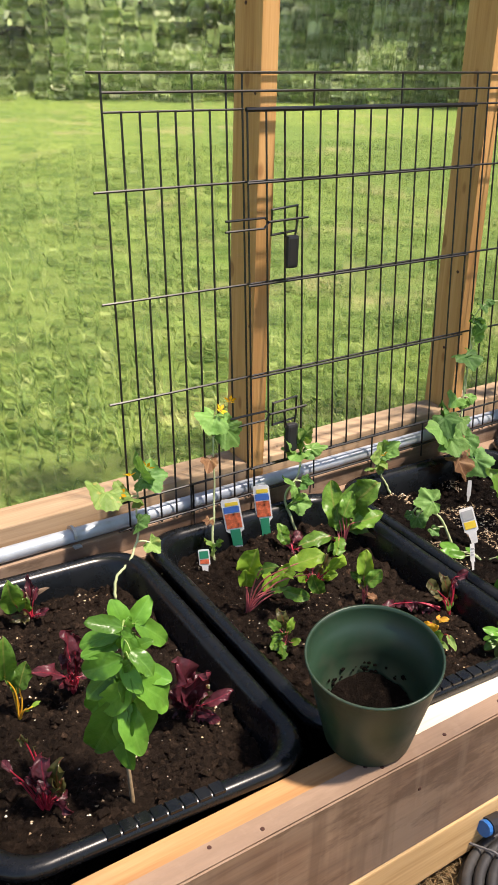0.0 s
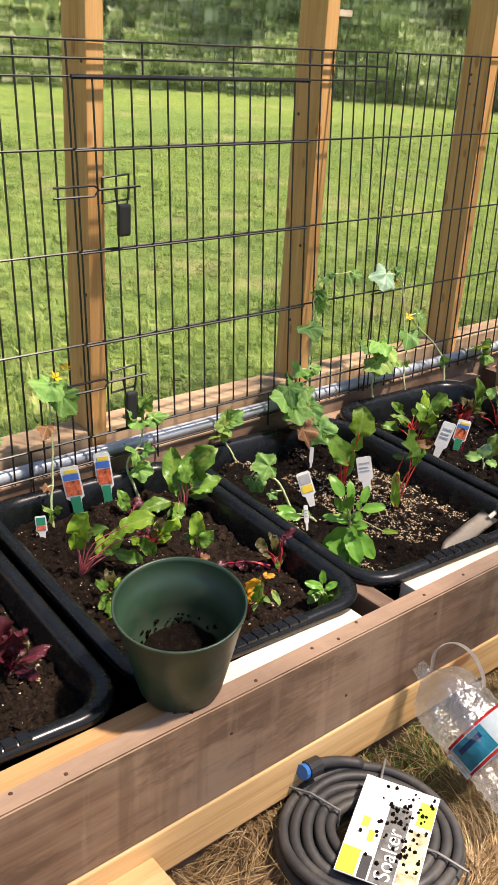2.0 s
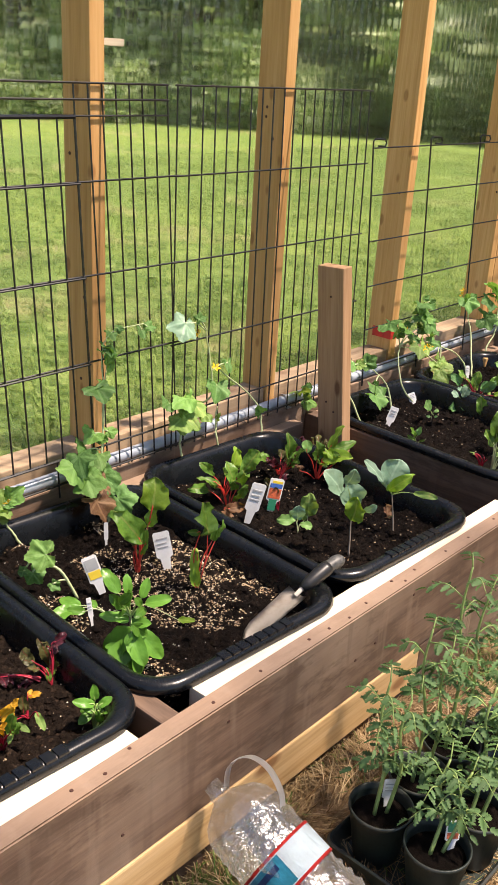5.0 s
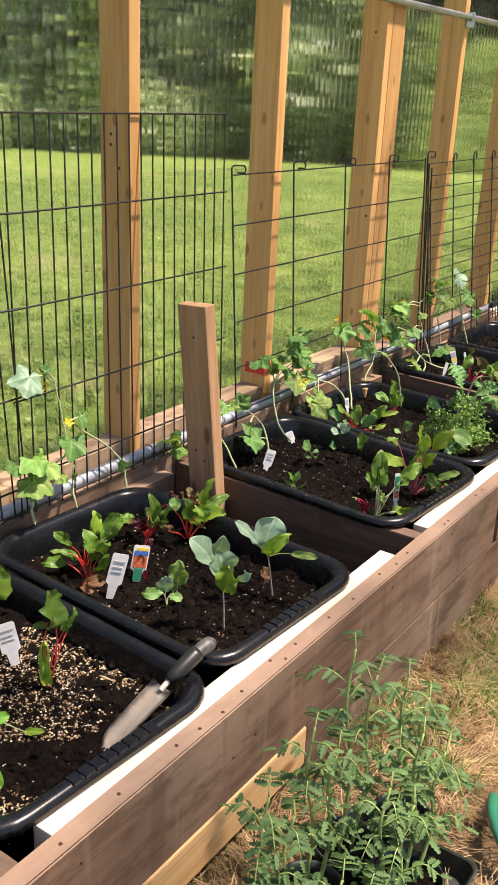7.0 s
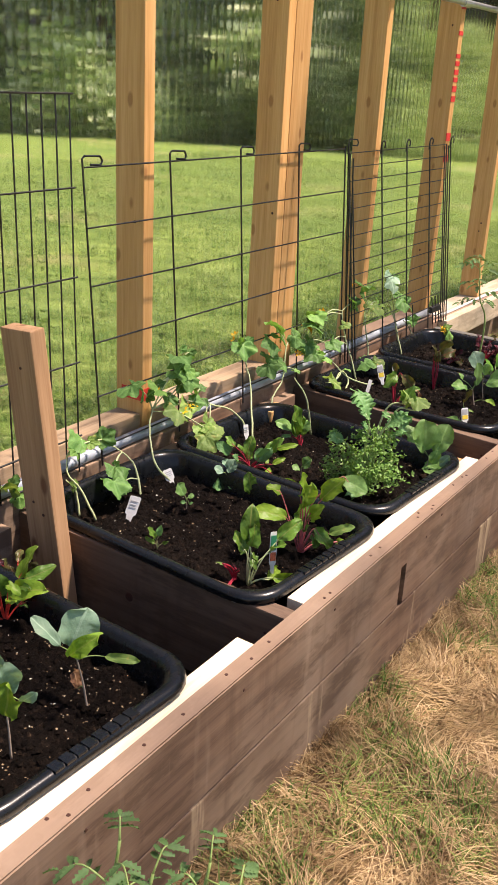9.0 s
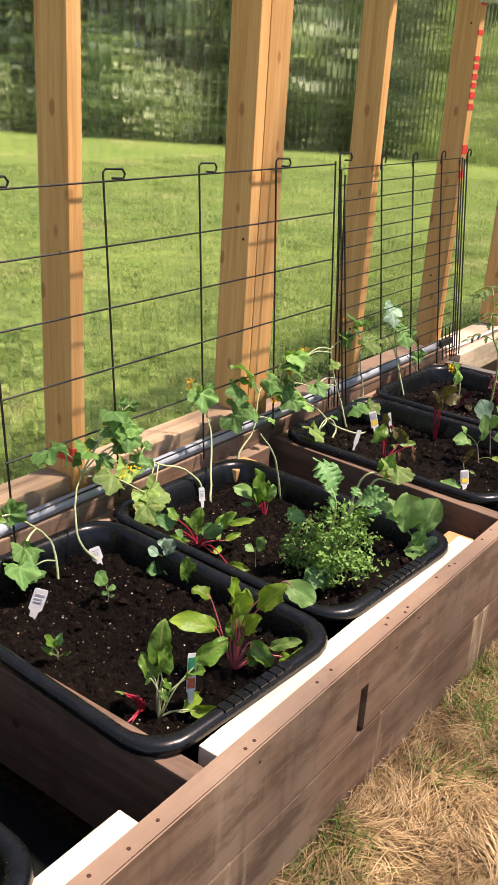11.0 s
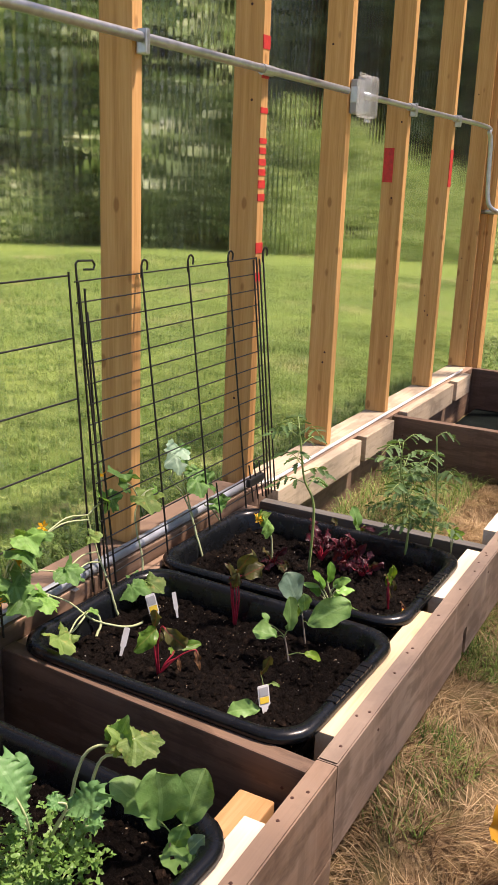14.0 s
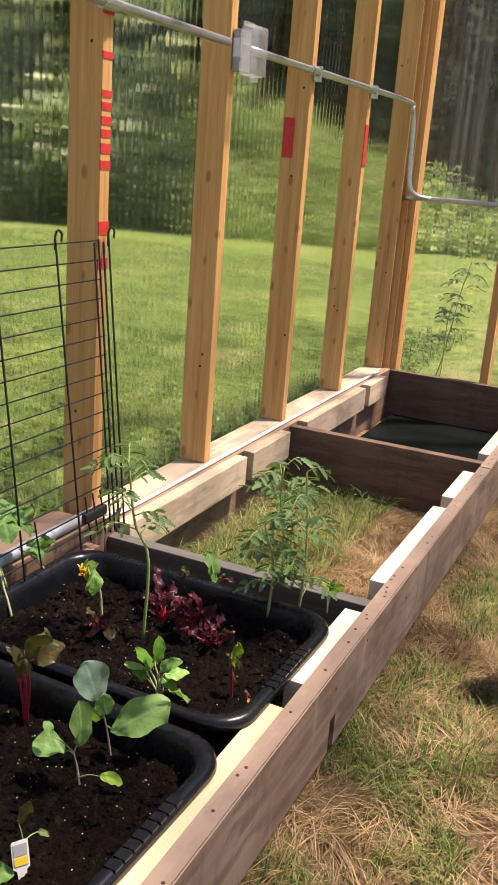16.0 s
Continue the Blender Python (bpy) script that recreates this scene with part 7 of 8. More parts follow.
climber("cucumber vine trailing over the tub with tendrils", [(3.463, 1.408, 0.262), (3.463, 1.437, 0.336), (3.463, 1.473, 0.418), (3.443, 1.479, 0.499)], [(3.342, 1.458, 0.409, 3.341, 1.408, 0.397, 0.90, leaf_cuke), (3.361, 1.452, 0.397, 3.296, 1.440, 0.442, 0.80, leaf_cuke), (3.438, 1.468, 0.453, 3.426, 1.422, 0.445, 0.80, leaf_pale), (3.285, 1.471, 0.504, 3.281, 1.434, 0.496, 0.90, leaf_cuke), (3.521, 1.472, 0.515, 3.557, 1.453, 0.469, 0.80, leaf_cuke), (3.501, 1.472, 0.514, 3.456, 1.452, 0.557, 0.80, leaf_lightcuke), (3.243, 1.470, 0.490, 3.161, 1.431, 0.511, 0.80, leaf_cuke)], [(3.283, 1.466, 0.526), (3.489, 1.469, 0.578)], 63)
climber("thick cucumber stem creeping across the soil", [(3.527, 1.358, 0.262), (3.426, 1.345, 0.272), (3.349, 1.387, 0.307), (3.306, 1.423, 0.358), (3.237, 1.461, 0.406)], [(3.255, 1.382, 0.319, 3.173, 1.361, 0.347, 0.70, leaf_pale), (3.339, 1.393, 0.334, 3.326, 1.356, 0.337, 0.60, leaf_lightcuke), (3.215, 1.468, 0.448, 3.142, 1.437, 0.439, 0.90, leaf_cuke), (3.228, 1.453, 0.412, 3.134, 1.410, 0.427, 0.90, leaf_cuke), (3.253, 1.434, 0.389, 3.169, 1.401, 0.426, 0.80, leaf_lightcuke)], [], 64)
climber("cucumber tendril looping over the soil", [(3.359, 1.396, 0.262), (3.391, 1.405, 0.283), (3.372, 1.419, 0.313), (3.307, 1.411, 0.296), (3.252, 1.415, 0.305)], [], [], 65)
climber("thin cucumber stem leaning on the folded crate", [(3.586, 1.431, 0.262), (3.614, 1.451, 0.343), (3.620, 1.475, 0.431), (3.639, 1.478, 0.479)], [(3.578, 1.430, 0.300, 3.475, 1.402, 0.321, 0.80, leaf_cuke), (3.594, 1.430, 0.300, 3.548, 1.369, 0.314, 0.70, leaf_pale), (3.679, 1.470, 0.482, 3.584, 1.439, 0.490, 0.90, leaf_pale), (3.691, 1.470, 0.492, 3.712, 1.453, 0.459, 0.90, leaf_lightcuke), (3.584, 1.473, 0.535, 3.488, 1.439, 0.605, 0.70, leaf_cuke)], [], 66)
climber("tall cucumber stems at the tub's back corner", [(3.843, 1.413, 0.262), (3.844, 1.470, 0.412), (3.779, 1.478, 0.487)], [(3.815, 1.474, 0.562, 3.731, 1.449, 0.553, 0.90, leaf_cabbage), (3.828, 1.474, 0.559, 3.847, 1.458, 0.522, 0.80, leaf_cuke), (3.815, 1.474, 0.549, 3.759, 1.430, 0.536, 0.80, leaf_cuke)], [], 67)
climber("arched cucumber stem over the tub's back rim", [(3.885, 1.446, 0.262), (3.861, 1.464, 0.371), (3.826, 1.481, 0.523)], [(3.888, 1.469, 0.473, 3.956, 1.452, 0.428, 0.90, leaf_cuke), (3.901, 1.470, 0.477, 3.824, 1.438, 0.460, 0.80, leaf_cuke)], [], 68)
climber("bent cucumber stem beside the rim", [(4.029, 1.433, 0.262), (3.963, 1.454, 0.349), (3.922, 1.463, 0.383)], [(3.958, 1.451, 0.375, 3.998, 1.416, 0.362, 0.80, leaf_cuke), (3.986, 1.451, 0.374, 3.987, 1.411, 0.397, 0.70, leaf_cuke)], [], 69)
climber("cucumber vine with a yellow blossom and broad leaf", [(3.951, 1.268, 0.262), (3.948, 1.273, 0.334), (3.934, 1.295, 0.375)], [(3.930, 1.293, 0.372, 3.939, 1.257, 0.404, 0.70, leaf_pale), (3.930, 1.280, 0.368, 3.922, 1.263, 0.309, 0.70, leaf_lightcuke), (3.932, 1.306, 0.380, 3.940, 1.286, 0.404, 0.70, leaf_lightcuke)], [(3.925, 1.297, 0.370), (3.922, 1.301, 0.379)], 70)
sprig("beet_plant", "dark red beet with glossy crimson leaves", (3.994, 1.083), 7, stem_red, 0.002, [(3.998, 1.104, 0.303, 4.001, 1.077, 0.343, 0.60, leaf_beet, SPOON), (3.994, 1.066, 0.302, 4.001, 1.029, 0.336, 0.60, leaf_beet, SPOON), (3.995, 1.078, 0.275, 3.953, 1.081, 0.275, 0.60, leaf_beet, SPOON), (4.005, 1.059, 0.275, 3.972, 0.996, 0.275, 0.50, leaf_beet, SPOON), (3.978, 1.105, 0.288, 3.976, 1.087, 0.322, 0.60, leaf_beet, SPOON), (4.006, 1.096, 0.302, 3.996, 1.116, 0.337, 0.60, leaf_beet, SPOON), (3.982, 1.055, 0.327, 3.964, 1.065, 0.372, 0.60, leaf_beet, SPOON)])
sprig("beet_plant", "crimson beet beneath the tomato stem", (4.106, 1.196), 7, stem_red, 0.002, [(4.080, 1.203, 0.296, 4.081, 1.221, 0.344, 0.60, leaf_beet, SPOON), (4.123, 1.206, 0.278, 4.125, 1.188, 0.307, 0.60, leaf_beet, SPOON), (4.124, 1.193, 0.293, 4.137, 1.155, 0.302, 0.50, leaf_beet, SPOON), (4.132, 1.166, 0.315, 4.136, 1.175, 0.337, 0.90, leaf_beetgreen, SPOON), (4.102, 1.201, 0.275, 4.077, 1.220, 0.275, 0.60, leaf_beet, SPOON), (4.101, 1.175, 0.275, 4.091, 1.138, 0.275, 0.60, leaf_beet, SPOON)])
sprig("beet_plant", "dark beet seedlings at the middle of the tub", (3.909, 1.243), 7, stem_red, 0.0018, [(3.904, 1.252, 0.286, 3.895, 1.271, 0.309, 0.60, leaf_beetgreen, SPOON), (3.898, 1.230, 0.293, 3.906, 1.211, 0.323, 0.60, leaf_beet, SPOON), (3.898, 1.243, 0.279, 3.856, 1.241, 0.275, 0.60, leaf_beet, SPOON), (3.906, 1.229, 0.273, 3.882, 1.191, 0.275, 0.60, leaf_beetgreen, SPOON)])
sprig("chard_plant", "young chard with an upright mottled leaf", (4.174, 1.116), 7, stem_red, 0.0018, [(4.172, 1.117, 0.310, 4.175, 1.137, 0.367, 0.55, leaf_collard, EGG), (4.174, 1.103, 0.312, 4.203, 1.075, 0.300, 0.35, leaf_beet, SPOON), (4.191, 1.116, 0.290, 4.206, 1.104, 0.306, 0.50, leaf_lime, OVAL)])
sprig("kale_plant", "bright green leafy seedling among the beets", (3.775, 1.020), 7, stem_pale, 0.0022, [(3.774, 1.042, 0.300, 3.769, 1.069, 0.344, 0.60, leaf_basil, OVAL), (3.771, 1.032, 0.321, 3.784, 1.035, 0.369, 0.60, leaf_basil, OVAL), (3.772, 1.011, 0.304, 3.795, 0.973, 0.302, 0.60, leaf_parsley, OVAL), (3.771, 1.048, 0.284, 3.758, 1.074, 0.308, 0.60, leaf_basil, OVAL), (3.771, 1.004, 0.274, 3.756, 0.947, 0.275, 0.50, leaf_collard, EGG), (3.757, 1.009, 0.322, 3.768, 0.978, 0.348, 0.60, leaf_parsley, OVAL), (3.764, 1.050, 0.309, 3.754, 1.086, 0.304, 0.40, leaf_parsley, OVAL), (3.786, 1.023, 0.284, 3.778, 0.986, 0.275, 0.60, leaf_basil, OVAL)])
sprig("beet_plant", "thin beet seedling with a bronze leaf", (3.824, 0.896), 7, stem_red, 0.0014, [(3.843, 0.907, 0.334, 3.840, 0.895, 0.373, 0.60, leaf_lime, OVAL), (3.831, 0.908, 0.344, 3.824, 0.915, 0.351, 0.60, leaf_beetgreen, SPOON), (3.836, 0.900, 0.344, 3.846, 0.889, 0.310, 0.30, leaf_beetgreen, SPOON)])
sprig("chard_plant", "yellowing seedling at the tub's front rim", (3.800, 0.839), 7, stem_pink, 0.0016, [(3.818, 0.857, 0.278, 3.802, 0.827, 0.275, 0.70, leaf_yellow, OVAL), (3.803, 0.857, 0.291, 3.805, 0.864, 0.304, 0.50, leaf_brown, EGG)])
sprig("chard_plant", "pale sprout at the tub's corner", (4.264, 0.875), 7, stem_pale, 0.0016, [(4.275, 0.879, 0.299, 4.288, 0.848, 0.315, 0.60, leaf_lime, OVAL), (4.250, 0.871, 0.313, 4.245, 0.889, 0.330, 0.50, leaf_lime, OVAL), (4.283, 0.880, 0.310, 4.283, 0.865, 0.326, 0.50, leaf_lime, OVAL)])
tomato_on("lanky tomato seedling with sparse leaves", [(3.921, 1.147, 0.262), (3.923, 1.144, 0.439), (3.909, 1.169, 0.516), (3.903, 1.181, 0.612), (3.900, 1.185, 0.645)], 41, 10)
tomato_on("tomato seedling with grey-green leaves at the tub edge", [(4.111, 0.956, 0.262), (4.112, 0.954, 0.337), (4.112, 0.952, 0.409), (4.103, 0.976, 0.494)], 43, 11)
tomato_on("slim tomato seedling leaning to the bed divider", [(4.147, 0.925, 0.262), (4.155, 0.903, 0.307), (4.156, 0.900, 0.451), (4.151, 0.913, 0.610)], 44, 11)
climber("thin cucumber vine climbing the wire beside a stud", [(1.185, 1.410, 0.262), (1.200, 1.445, 0.320), (1.225, 1.474, 0.369), (1.230, 1.474, 0.442), (1.229, 1.474, 0.548), (1.227, 1.474, 0.630), (1.256, 1.474, 0.667), (1.344, 1.474, 0.671)], [(1.222, 1.468, 0.429, 1.199, 1.453, 0.422, 0.92, leaf_lightcuke), (1.238, 1.468, 0.440, 1.267, 1.453, 0.437, 0.91, leaf_lightcuke), (1.221, 1.468, 0.558, 1.199, 1.453, 0.567, 0.90, leaf_lightcuke), (1.237, 1.468, 0.535, 1.254, 1.453, 0.547, 0.88, leaf_lightcuke), (1.219, 1.468, 0.630, 1.203, 1.453, 0.637, 0.92, leaf_cuke), (1.235, 1.468, 0.633, 1.262, 1.453, 0.623, 0.92, leaf_cuke), (1.248, 1.468, 0.668, 1.219, 1.453, 0.662, 0.96, leaf_cuke), (1.264, 1.468, 0.676, 1.281, 1.453, 0.669, 0.81, leaf_cuke), (1.336, 1.468, 0.658, 1.307, 1.453, 0.653, 0.93, leaf_cuke), (1.352, 1.468, 0.664, 1.380, 1.453, 0.664, 0.91, leaf_cuke)], [], 91, 0.0018)


def tuft(name, label, x, y, tub_no, stalk, mats, n, h):
    """A low clump of leaves spreading from one crown."""
    rng = random.Random(int(x * 1000) + n)
    leaves = []
    for k in range(n):
        a, q = 2.4 * k + rng.uniform(-0.4, 0.4), rng.uniform(0.5, 1.0)
        out, up = h * rng.uniform(0.3, 0.75), h * q
        b = Vector((x + math.cos(a) * out * 0.6, y + math.sin(a) * out * 0.6, 0.268 + up * 0.55))
        t = Vector((x + math.cos(a) * out * 1.25, y + math.sin(a) * out * 1.25, 0.272 + up * rng.uniform(0.7, 1.25)))
        leaves.append((*b, *t, rng.uniform(0.5, 0.75), mats[rng.randrange(len(mats))], SPOON))
    return sprig(name, label, (x, y), tub_no, stalk, 0.002, leaves)


tuft("beet_plant", "beet with crimson stalks and bronze leaves", 1.659, 1.301, 3, stem_scarlet, (leaf_beetgreen, leaf_chard, leaf_beet), 6, 0.085)
tuft("chard_plant", "young chard with scarlet stalks and lime leaves", 1.471, 1.318, 3, stem_scarlet, (leaf_chard, leaf_lime), 6, 0.090)
tuft("beet_plant", "small beet with bright red stalks beside the chard", 1.802, 1.293, 3, stem_scarlet, (leaf_beetgreen, leaf_beet), 5, 0.070)
tuft("beet_plant", "dark red beet seedling among others", 4.006, 1.151, 7, stem_red, (leaf_beet,), 7, 0.075)
tuft("beet_plant", "dark red beet seedling near the front rim", 3.967, 1.019, 7, stem_red, (leaf_beet, leaf_beetgreen), 6, 0.065)
tuft("beet_plant", "beet seedling with mottled green and red leaves", 0.579, 1.219, 1, stem_red, (leaf_beet, leaf_beetgreen, leaf_lime), 6, 0.060)

# ---- plant labels ----
tag_white = plain("tag_plastic", (0.68, 0.69, 0.68), 0.4, 0, 0.15, 25)
tag_print = plain("tag_print", (0.55, 0.12, 0.05), 0.5, 0, 0.9, 90)
tag_green = plain("tag_green", (0.02, 0.22, 0.12), 0.5)
tag_blue = plain("tag_blue", (0.05, 0.14, 0.45), 0.5)
tag_yellow = plain("tag_yellow", (0.75, 0.55, 0.05), 0.5)
tag_grey = plain("tag_grey", (0.35, 0.36, 0.36), 0.5)


def plant_tag(label, x, y, z, w, h, rx, rz, ry=0.0, style="seed"):
    t = thing("plant_label", label, "plant label", "plant labels", "", (x, y, z))
    bm = bmesh.new()
    pts = [(-w * 0.22, 0), (w * 0.22, 0), (w * 0.30, h * 0.30), (w * 0.5, h * 0.36), (w * 0.5, h * 0.96), (w * 0.42, h), (-w * 0.42, h), (-w * 0.5, h * 0.96), (-w * 0.5, h * 0.36), (-w * 0.30, h * 0.30)]
    f = [bm.verts.new((px, -0.0006, pz)) for px, pz in pts]
    g = [bm.verts.new((px, 0.0006, pz)) for px, pz in pts]
    bm.faces.new(f)
    bm.faces.new(g[::-1])
    for i in range(len(pts)):
        bm.faces.new((f[i], g[i], g[(i + 1) % len(pts)], f[(i + 1) % len(pts)]))
    part("card", bm, tag_white, t)
    bits = {"seed": [(tag_yellow, -0.3, 0.4, 0.86, 0.93), (tag_blue, -0.42, 0.42, 0.72, 0.84), (tag_print, -0.42, 0.42, 0.40, 0.70), (tag_green, -0.27, 0.27, 0.04, 0.37)],
            "photo": [(tag_grey, -0.4, 0.4, 0.66, 0.93), (tag_yellow, -0.4, 0.4, 0.42, 0.62)],
            "small": [(tag_green, -0.4, 0.4, 0.62, 0.93), (tag_print, -0.4, 0.4, 0.40, 0.58)],
            "plain": [(tag_grey, -0.35, 0.35, 0.80, 0.84), (tag_grey, -0.35, 0.25, 0.68, 0.71), (tag_grey, -0.35, 0.3, 0.58, 0.61)], "stick": []}[style]
    for m, a, b, c, d in bits:
        part("print", box(a * w, b * w, -0.0016, -0.0008, c * h, d * h, 0), m, t)
    t.matrix_world = pose(x, y, z, rx, ry, rz)
    return t


def tag_at(label, b, t, w, style):
    """A label stuck in the soil at b, its top at t, printed side to the aisle."""
    b, d = Vector(b), Vector(t) - Vector(b)
    ob = plant_tag(label, 0, 0, 0, w, d.length, 0, 0, 0, style)
    d.normalize()
    n0 = Vector((-0.6, -0.8, 0.25))
    y = -(n0 - d * n0.dot(d)).normalized()
    ob.matrix_world = Matrix.Translation(b) @ Matrix((y.cross(d), y, d)).transposed().to_4x4()
    return ob


tag_at("colourful carrot seed label stuck in the soil", (0.540, 1.421, 0.262), (0.529, 1.443, 0.367), 0.038, "seed")
tag_at("colourful carrot seed label near the back rim", (0.614, 1.424, 0.262), (0.607, 1.444, 0.377), 0.034, "seed")
tag_at("small dark plant label with a red print", (0.429, 1.371, 0.262), (0.431, 1.384, 0.309), 0.022, "small")
tag_at("plant label with a small photo", (0.975, 1.171, 0.262), (0.961, 1.198, 0.337), 0.030, "photo")
tag_at("white plastic label with grey lines of print", (1.130, 1.153, 0.262), (1.126, 1.174, 0.341), 0.034, "plain")
tag_at("narrow white plant stick", (1.095, 1.305, 0.262), (1.102, 1.314, 0.316), 0.009, "stick")
tag_at("folded white plant stick by the basil", (0.890, 1.097, 0.262), (0.892, 1.111, 0.316), 0.009, "plain")
tag_at("white plastic label leaning among the chard", (1.400, 1.180, 0.262), (1.425, 1.169, 0.357), 0.033, "plain")
tag_at("colourful seed label leaning among the chard", (1.485, 1.184, 0.262), (1.503, 1.181, 0.341), 0.034, "seed")
tag_at("small white label at the back rim", (1.746, 1.424, 0.262), (1.754, 1.433, 0.287), 0.014, "small")
tag_at("white plastic label in dark soil", (2.146, 1.306, 0.262), (2.168, 1.298, 0.324), 0.026, "plain")
tag_at("white plastic label near the back rim", (2.379, 1.358, 0.262), (2.379, 1.378, 0.298), 0.023, "plain")
tag_at("white plant label with red print in front of the chard", (2.141, 0.911, 0.262), (2.151, 0.918, 0.367), 0.015, "small")
tag_at("grey plant label among drooping leaves", (2.741, 1.378, 0.262), (2.747, 1.389, 0.310), 0.014, "plain")
tag_at("long white plant stick tilted over the soil", (3.321, 1.301, 0.262), (3.339, 1.297, 0.320), 0.013, "stick")
tag_at("plant label with a small photo beside the vine", (3.478, 1.314, 0.262), (3.478, 1.336, 0.330), 0.023, "photo")
tag_at("white plant stick beside the vine", (3.530, 1.294, 0.262), (3.535, 1.309, 0.319), 0.010, "stick")
tag_at("plant label with yellow flower photo", (3.282, 0.940, 0.262), (3.289, 0.953, 0.319), 0.023, "photo")

# ---- green pot on the bed edge ----
pot = thing("plant_pot", "empty dark green plastic plant pot with soil dust inside", "pot", at=(0.348, 0.826, 0.303))
part("wall", lathe([(0.062, 0.0), (0.066, 0.004), (0.082, 0.085), (0.0965, 0.160), (0.0985, 0.162), (0.0985, 0.166), (0.0955, 0.166), (0.0945, 0.160), (0.0895, 0.132), (0.0855, 0.1295), (0.0780, 0.085), (0.063, 0.010)], 56), green_plastic, pot, smooth=True)
dirt = bmesh.new()
rd = random.Random(14)
loops = []
for r, z in ((0.0615, 0.0112), (0.0665, 0.036), (0.05, 0.034), (0.03, 0.031), (0.008, 0.030)):
    loops.append([(r * math.cos(a), r * math.sin(a), z + (0.016 * max(0, math.cos(a - 0.9)) * (r / 0.06) + 0.007 * noise.noise((math.cos(a) * r * 60, math.sin(a) * r * 60, 2)) if z > 0.012 else 0)) for a in (2 * math.pi * k / 40 for k in range(40))])
part("soil_dust", loops_mesh(loops, dirt), soil_mat, pot, "dark soil left on the bottom")
for i in range(150):
    a, hgt = rd.gauss(0.9, 0.9), 0.024 + 0.045 * rd.random() ** 2
    r = 0.063 + (hgt - 0.01) * 0.213 - 0.002
    part("soil_crumb", lathe([(rd.uniform(0.001, 0.0045), 0.0), (rd.uniform(0.0005, 0.002), rd.uniform(0.001, 0.003))], 5), soil_mat, pot).matrix_local = Matrix.Translation((r * math.cos(a), r * math.sin(a), hgt)) @ Matrix.Rotation(a, 4, "Z") @ Matrix.Rotation(radians(-90), 4, "Y")

pot.matrix_world = Matrix.Translation((0.361, 0.817, 0.312)) @ Matrix.Rotation(radians(-10), 4, Vector((-0.68, 0.73, 0))) @ Matrix.Scale(0.97, 4)

# ---- trowel ----
tr = thing("garden_trowel", "garden trowel with a dirty blade and grey handle", "trowel", at=(1.20, 0.865, 0.322))
bm = bmesh.new()
rows = []
for i in range(9):
    s = i / 8
    w = 0.030 * (1 - 0.15 * s) * (min(1, (1 - s) * 4.5 + 0.05)) ** 0.6
    rows.append([bm.verts.new((-0.165 * s, w * u, 0.010 * u * u - 0.028 * s)) for u in (-1, -0.5, 0, 0.5, 1)])
for a, b in zip(rows, rows[1:]):
    for j in range(4):
        bm.faces.new((a[j], a[j + 1], b[j + 1], b[j]))
bmesh.ops.solidify(bm, geom=bm.faces[:], thickness=0.0016)
part("blade", bm, steel_dirty, tr, "soil-stained steel blade", True)
part("neck", tube(spline([(-0.01, 0, 0.003), (0.015, 0, 0.009), (0.04, 0, 0.012)], 4), 0.0055, 8), steel_dirty, tr)
part("collar", tube([(0.012, 0, 0.009), (0.03, 0, 0.011), (0.05, 0, 0.013), (0.085, 0, 0.0178), (0.095, 0, 0.0182)], [0.009, 0.0145, 0.0165, 0.0175, 0.0165], 14), plain("trowel_black", (0.012, 0.012, 0.012), 0.4), tr, "black moulded collar", True)
part("grip", tube(spline([(0.048, 0, 0.013), (0.08, 0, 0.018), (0.115, 0, 0.018), (0.142, 0, 0.012)], 5), [0.0135, 0.0140, 0.015, 0.0155, 0.0155, 0.015, 0.0145, 0.0142, 0.0145, 0.015, 0.0158, 0.016, 0.0155, 0.014, 0.011, 0.006], 12), plain("trowel_grey", (0.06, 0.06, 0.056), 0.5, 0, 0.6, 120), tr, "ribbed grey rubber grip", True)
along = Vector((0.243, -0.038, 0.064)).normalized()
over = Vector((-0.05, 0.05, 1.0))
over = (over - along * over.dot(along)).normalized()
tr.matrix_world = Matrix.Translation((1.188, 0.860, 0.312)) @ Matrix((along, over.cross(along), over)).transposed().to_4x4() @ Matrix.Scale(0.84, 4)

# ---- things on the ground in front of the bed ----
coil = thing("soaker_hose", "coiled black rubber soaker hose tied with wire", "hose", at=(0.589, 0.600, 0.01))
rngc = random.Random(8)
for layer in range(2):
    for k in range(5):
        R = 0.072 + 0.0182 * k - (0.005 if layer else 0)
        ring = []
        for i in range(48):
            a = 2 * math.pi * i / 48
            ring.append((R * math.cos(a) * 1.02 + 0.003 * math.sin(3 * a + k), R * math.sin(a) * 0.97, 0.012 + 0.019 * layer + 0.004 * math.sin(2 * a + k * 1.3 + layer)))
        part("coil", tube(ring, 0.0092, 8, closed=True), hose_rubber, coil, smooth=True)
part("hose_end", tube(spline([(0.09, 0.108, 0.040), (0.055, 0.128, 0.05), (0.02, 0.134, 0.062), (0.0, 0.134, 0.068)], 4), 0.0098, 10), hose_rubber, coil, smooth=True)
fit = part("coupling", tube([(0.004, 0.134, 0.067), (-0.026, 0.132, 0.072)], 0.0165, 12), plain("coupling_black", (0.02, 0.02, 0.022), 0.4), coil)
part("cap", tube([(-0.025, 0.132, 0.072), (-0.034, 0.1315, 0.0735)], 0.0135, 12), blue_plastic, fit, "blue plastic cap")
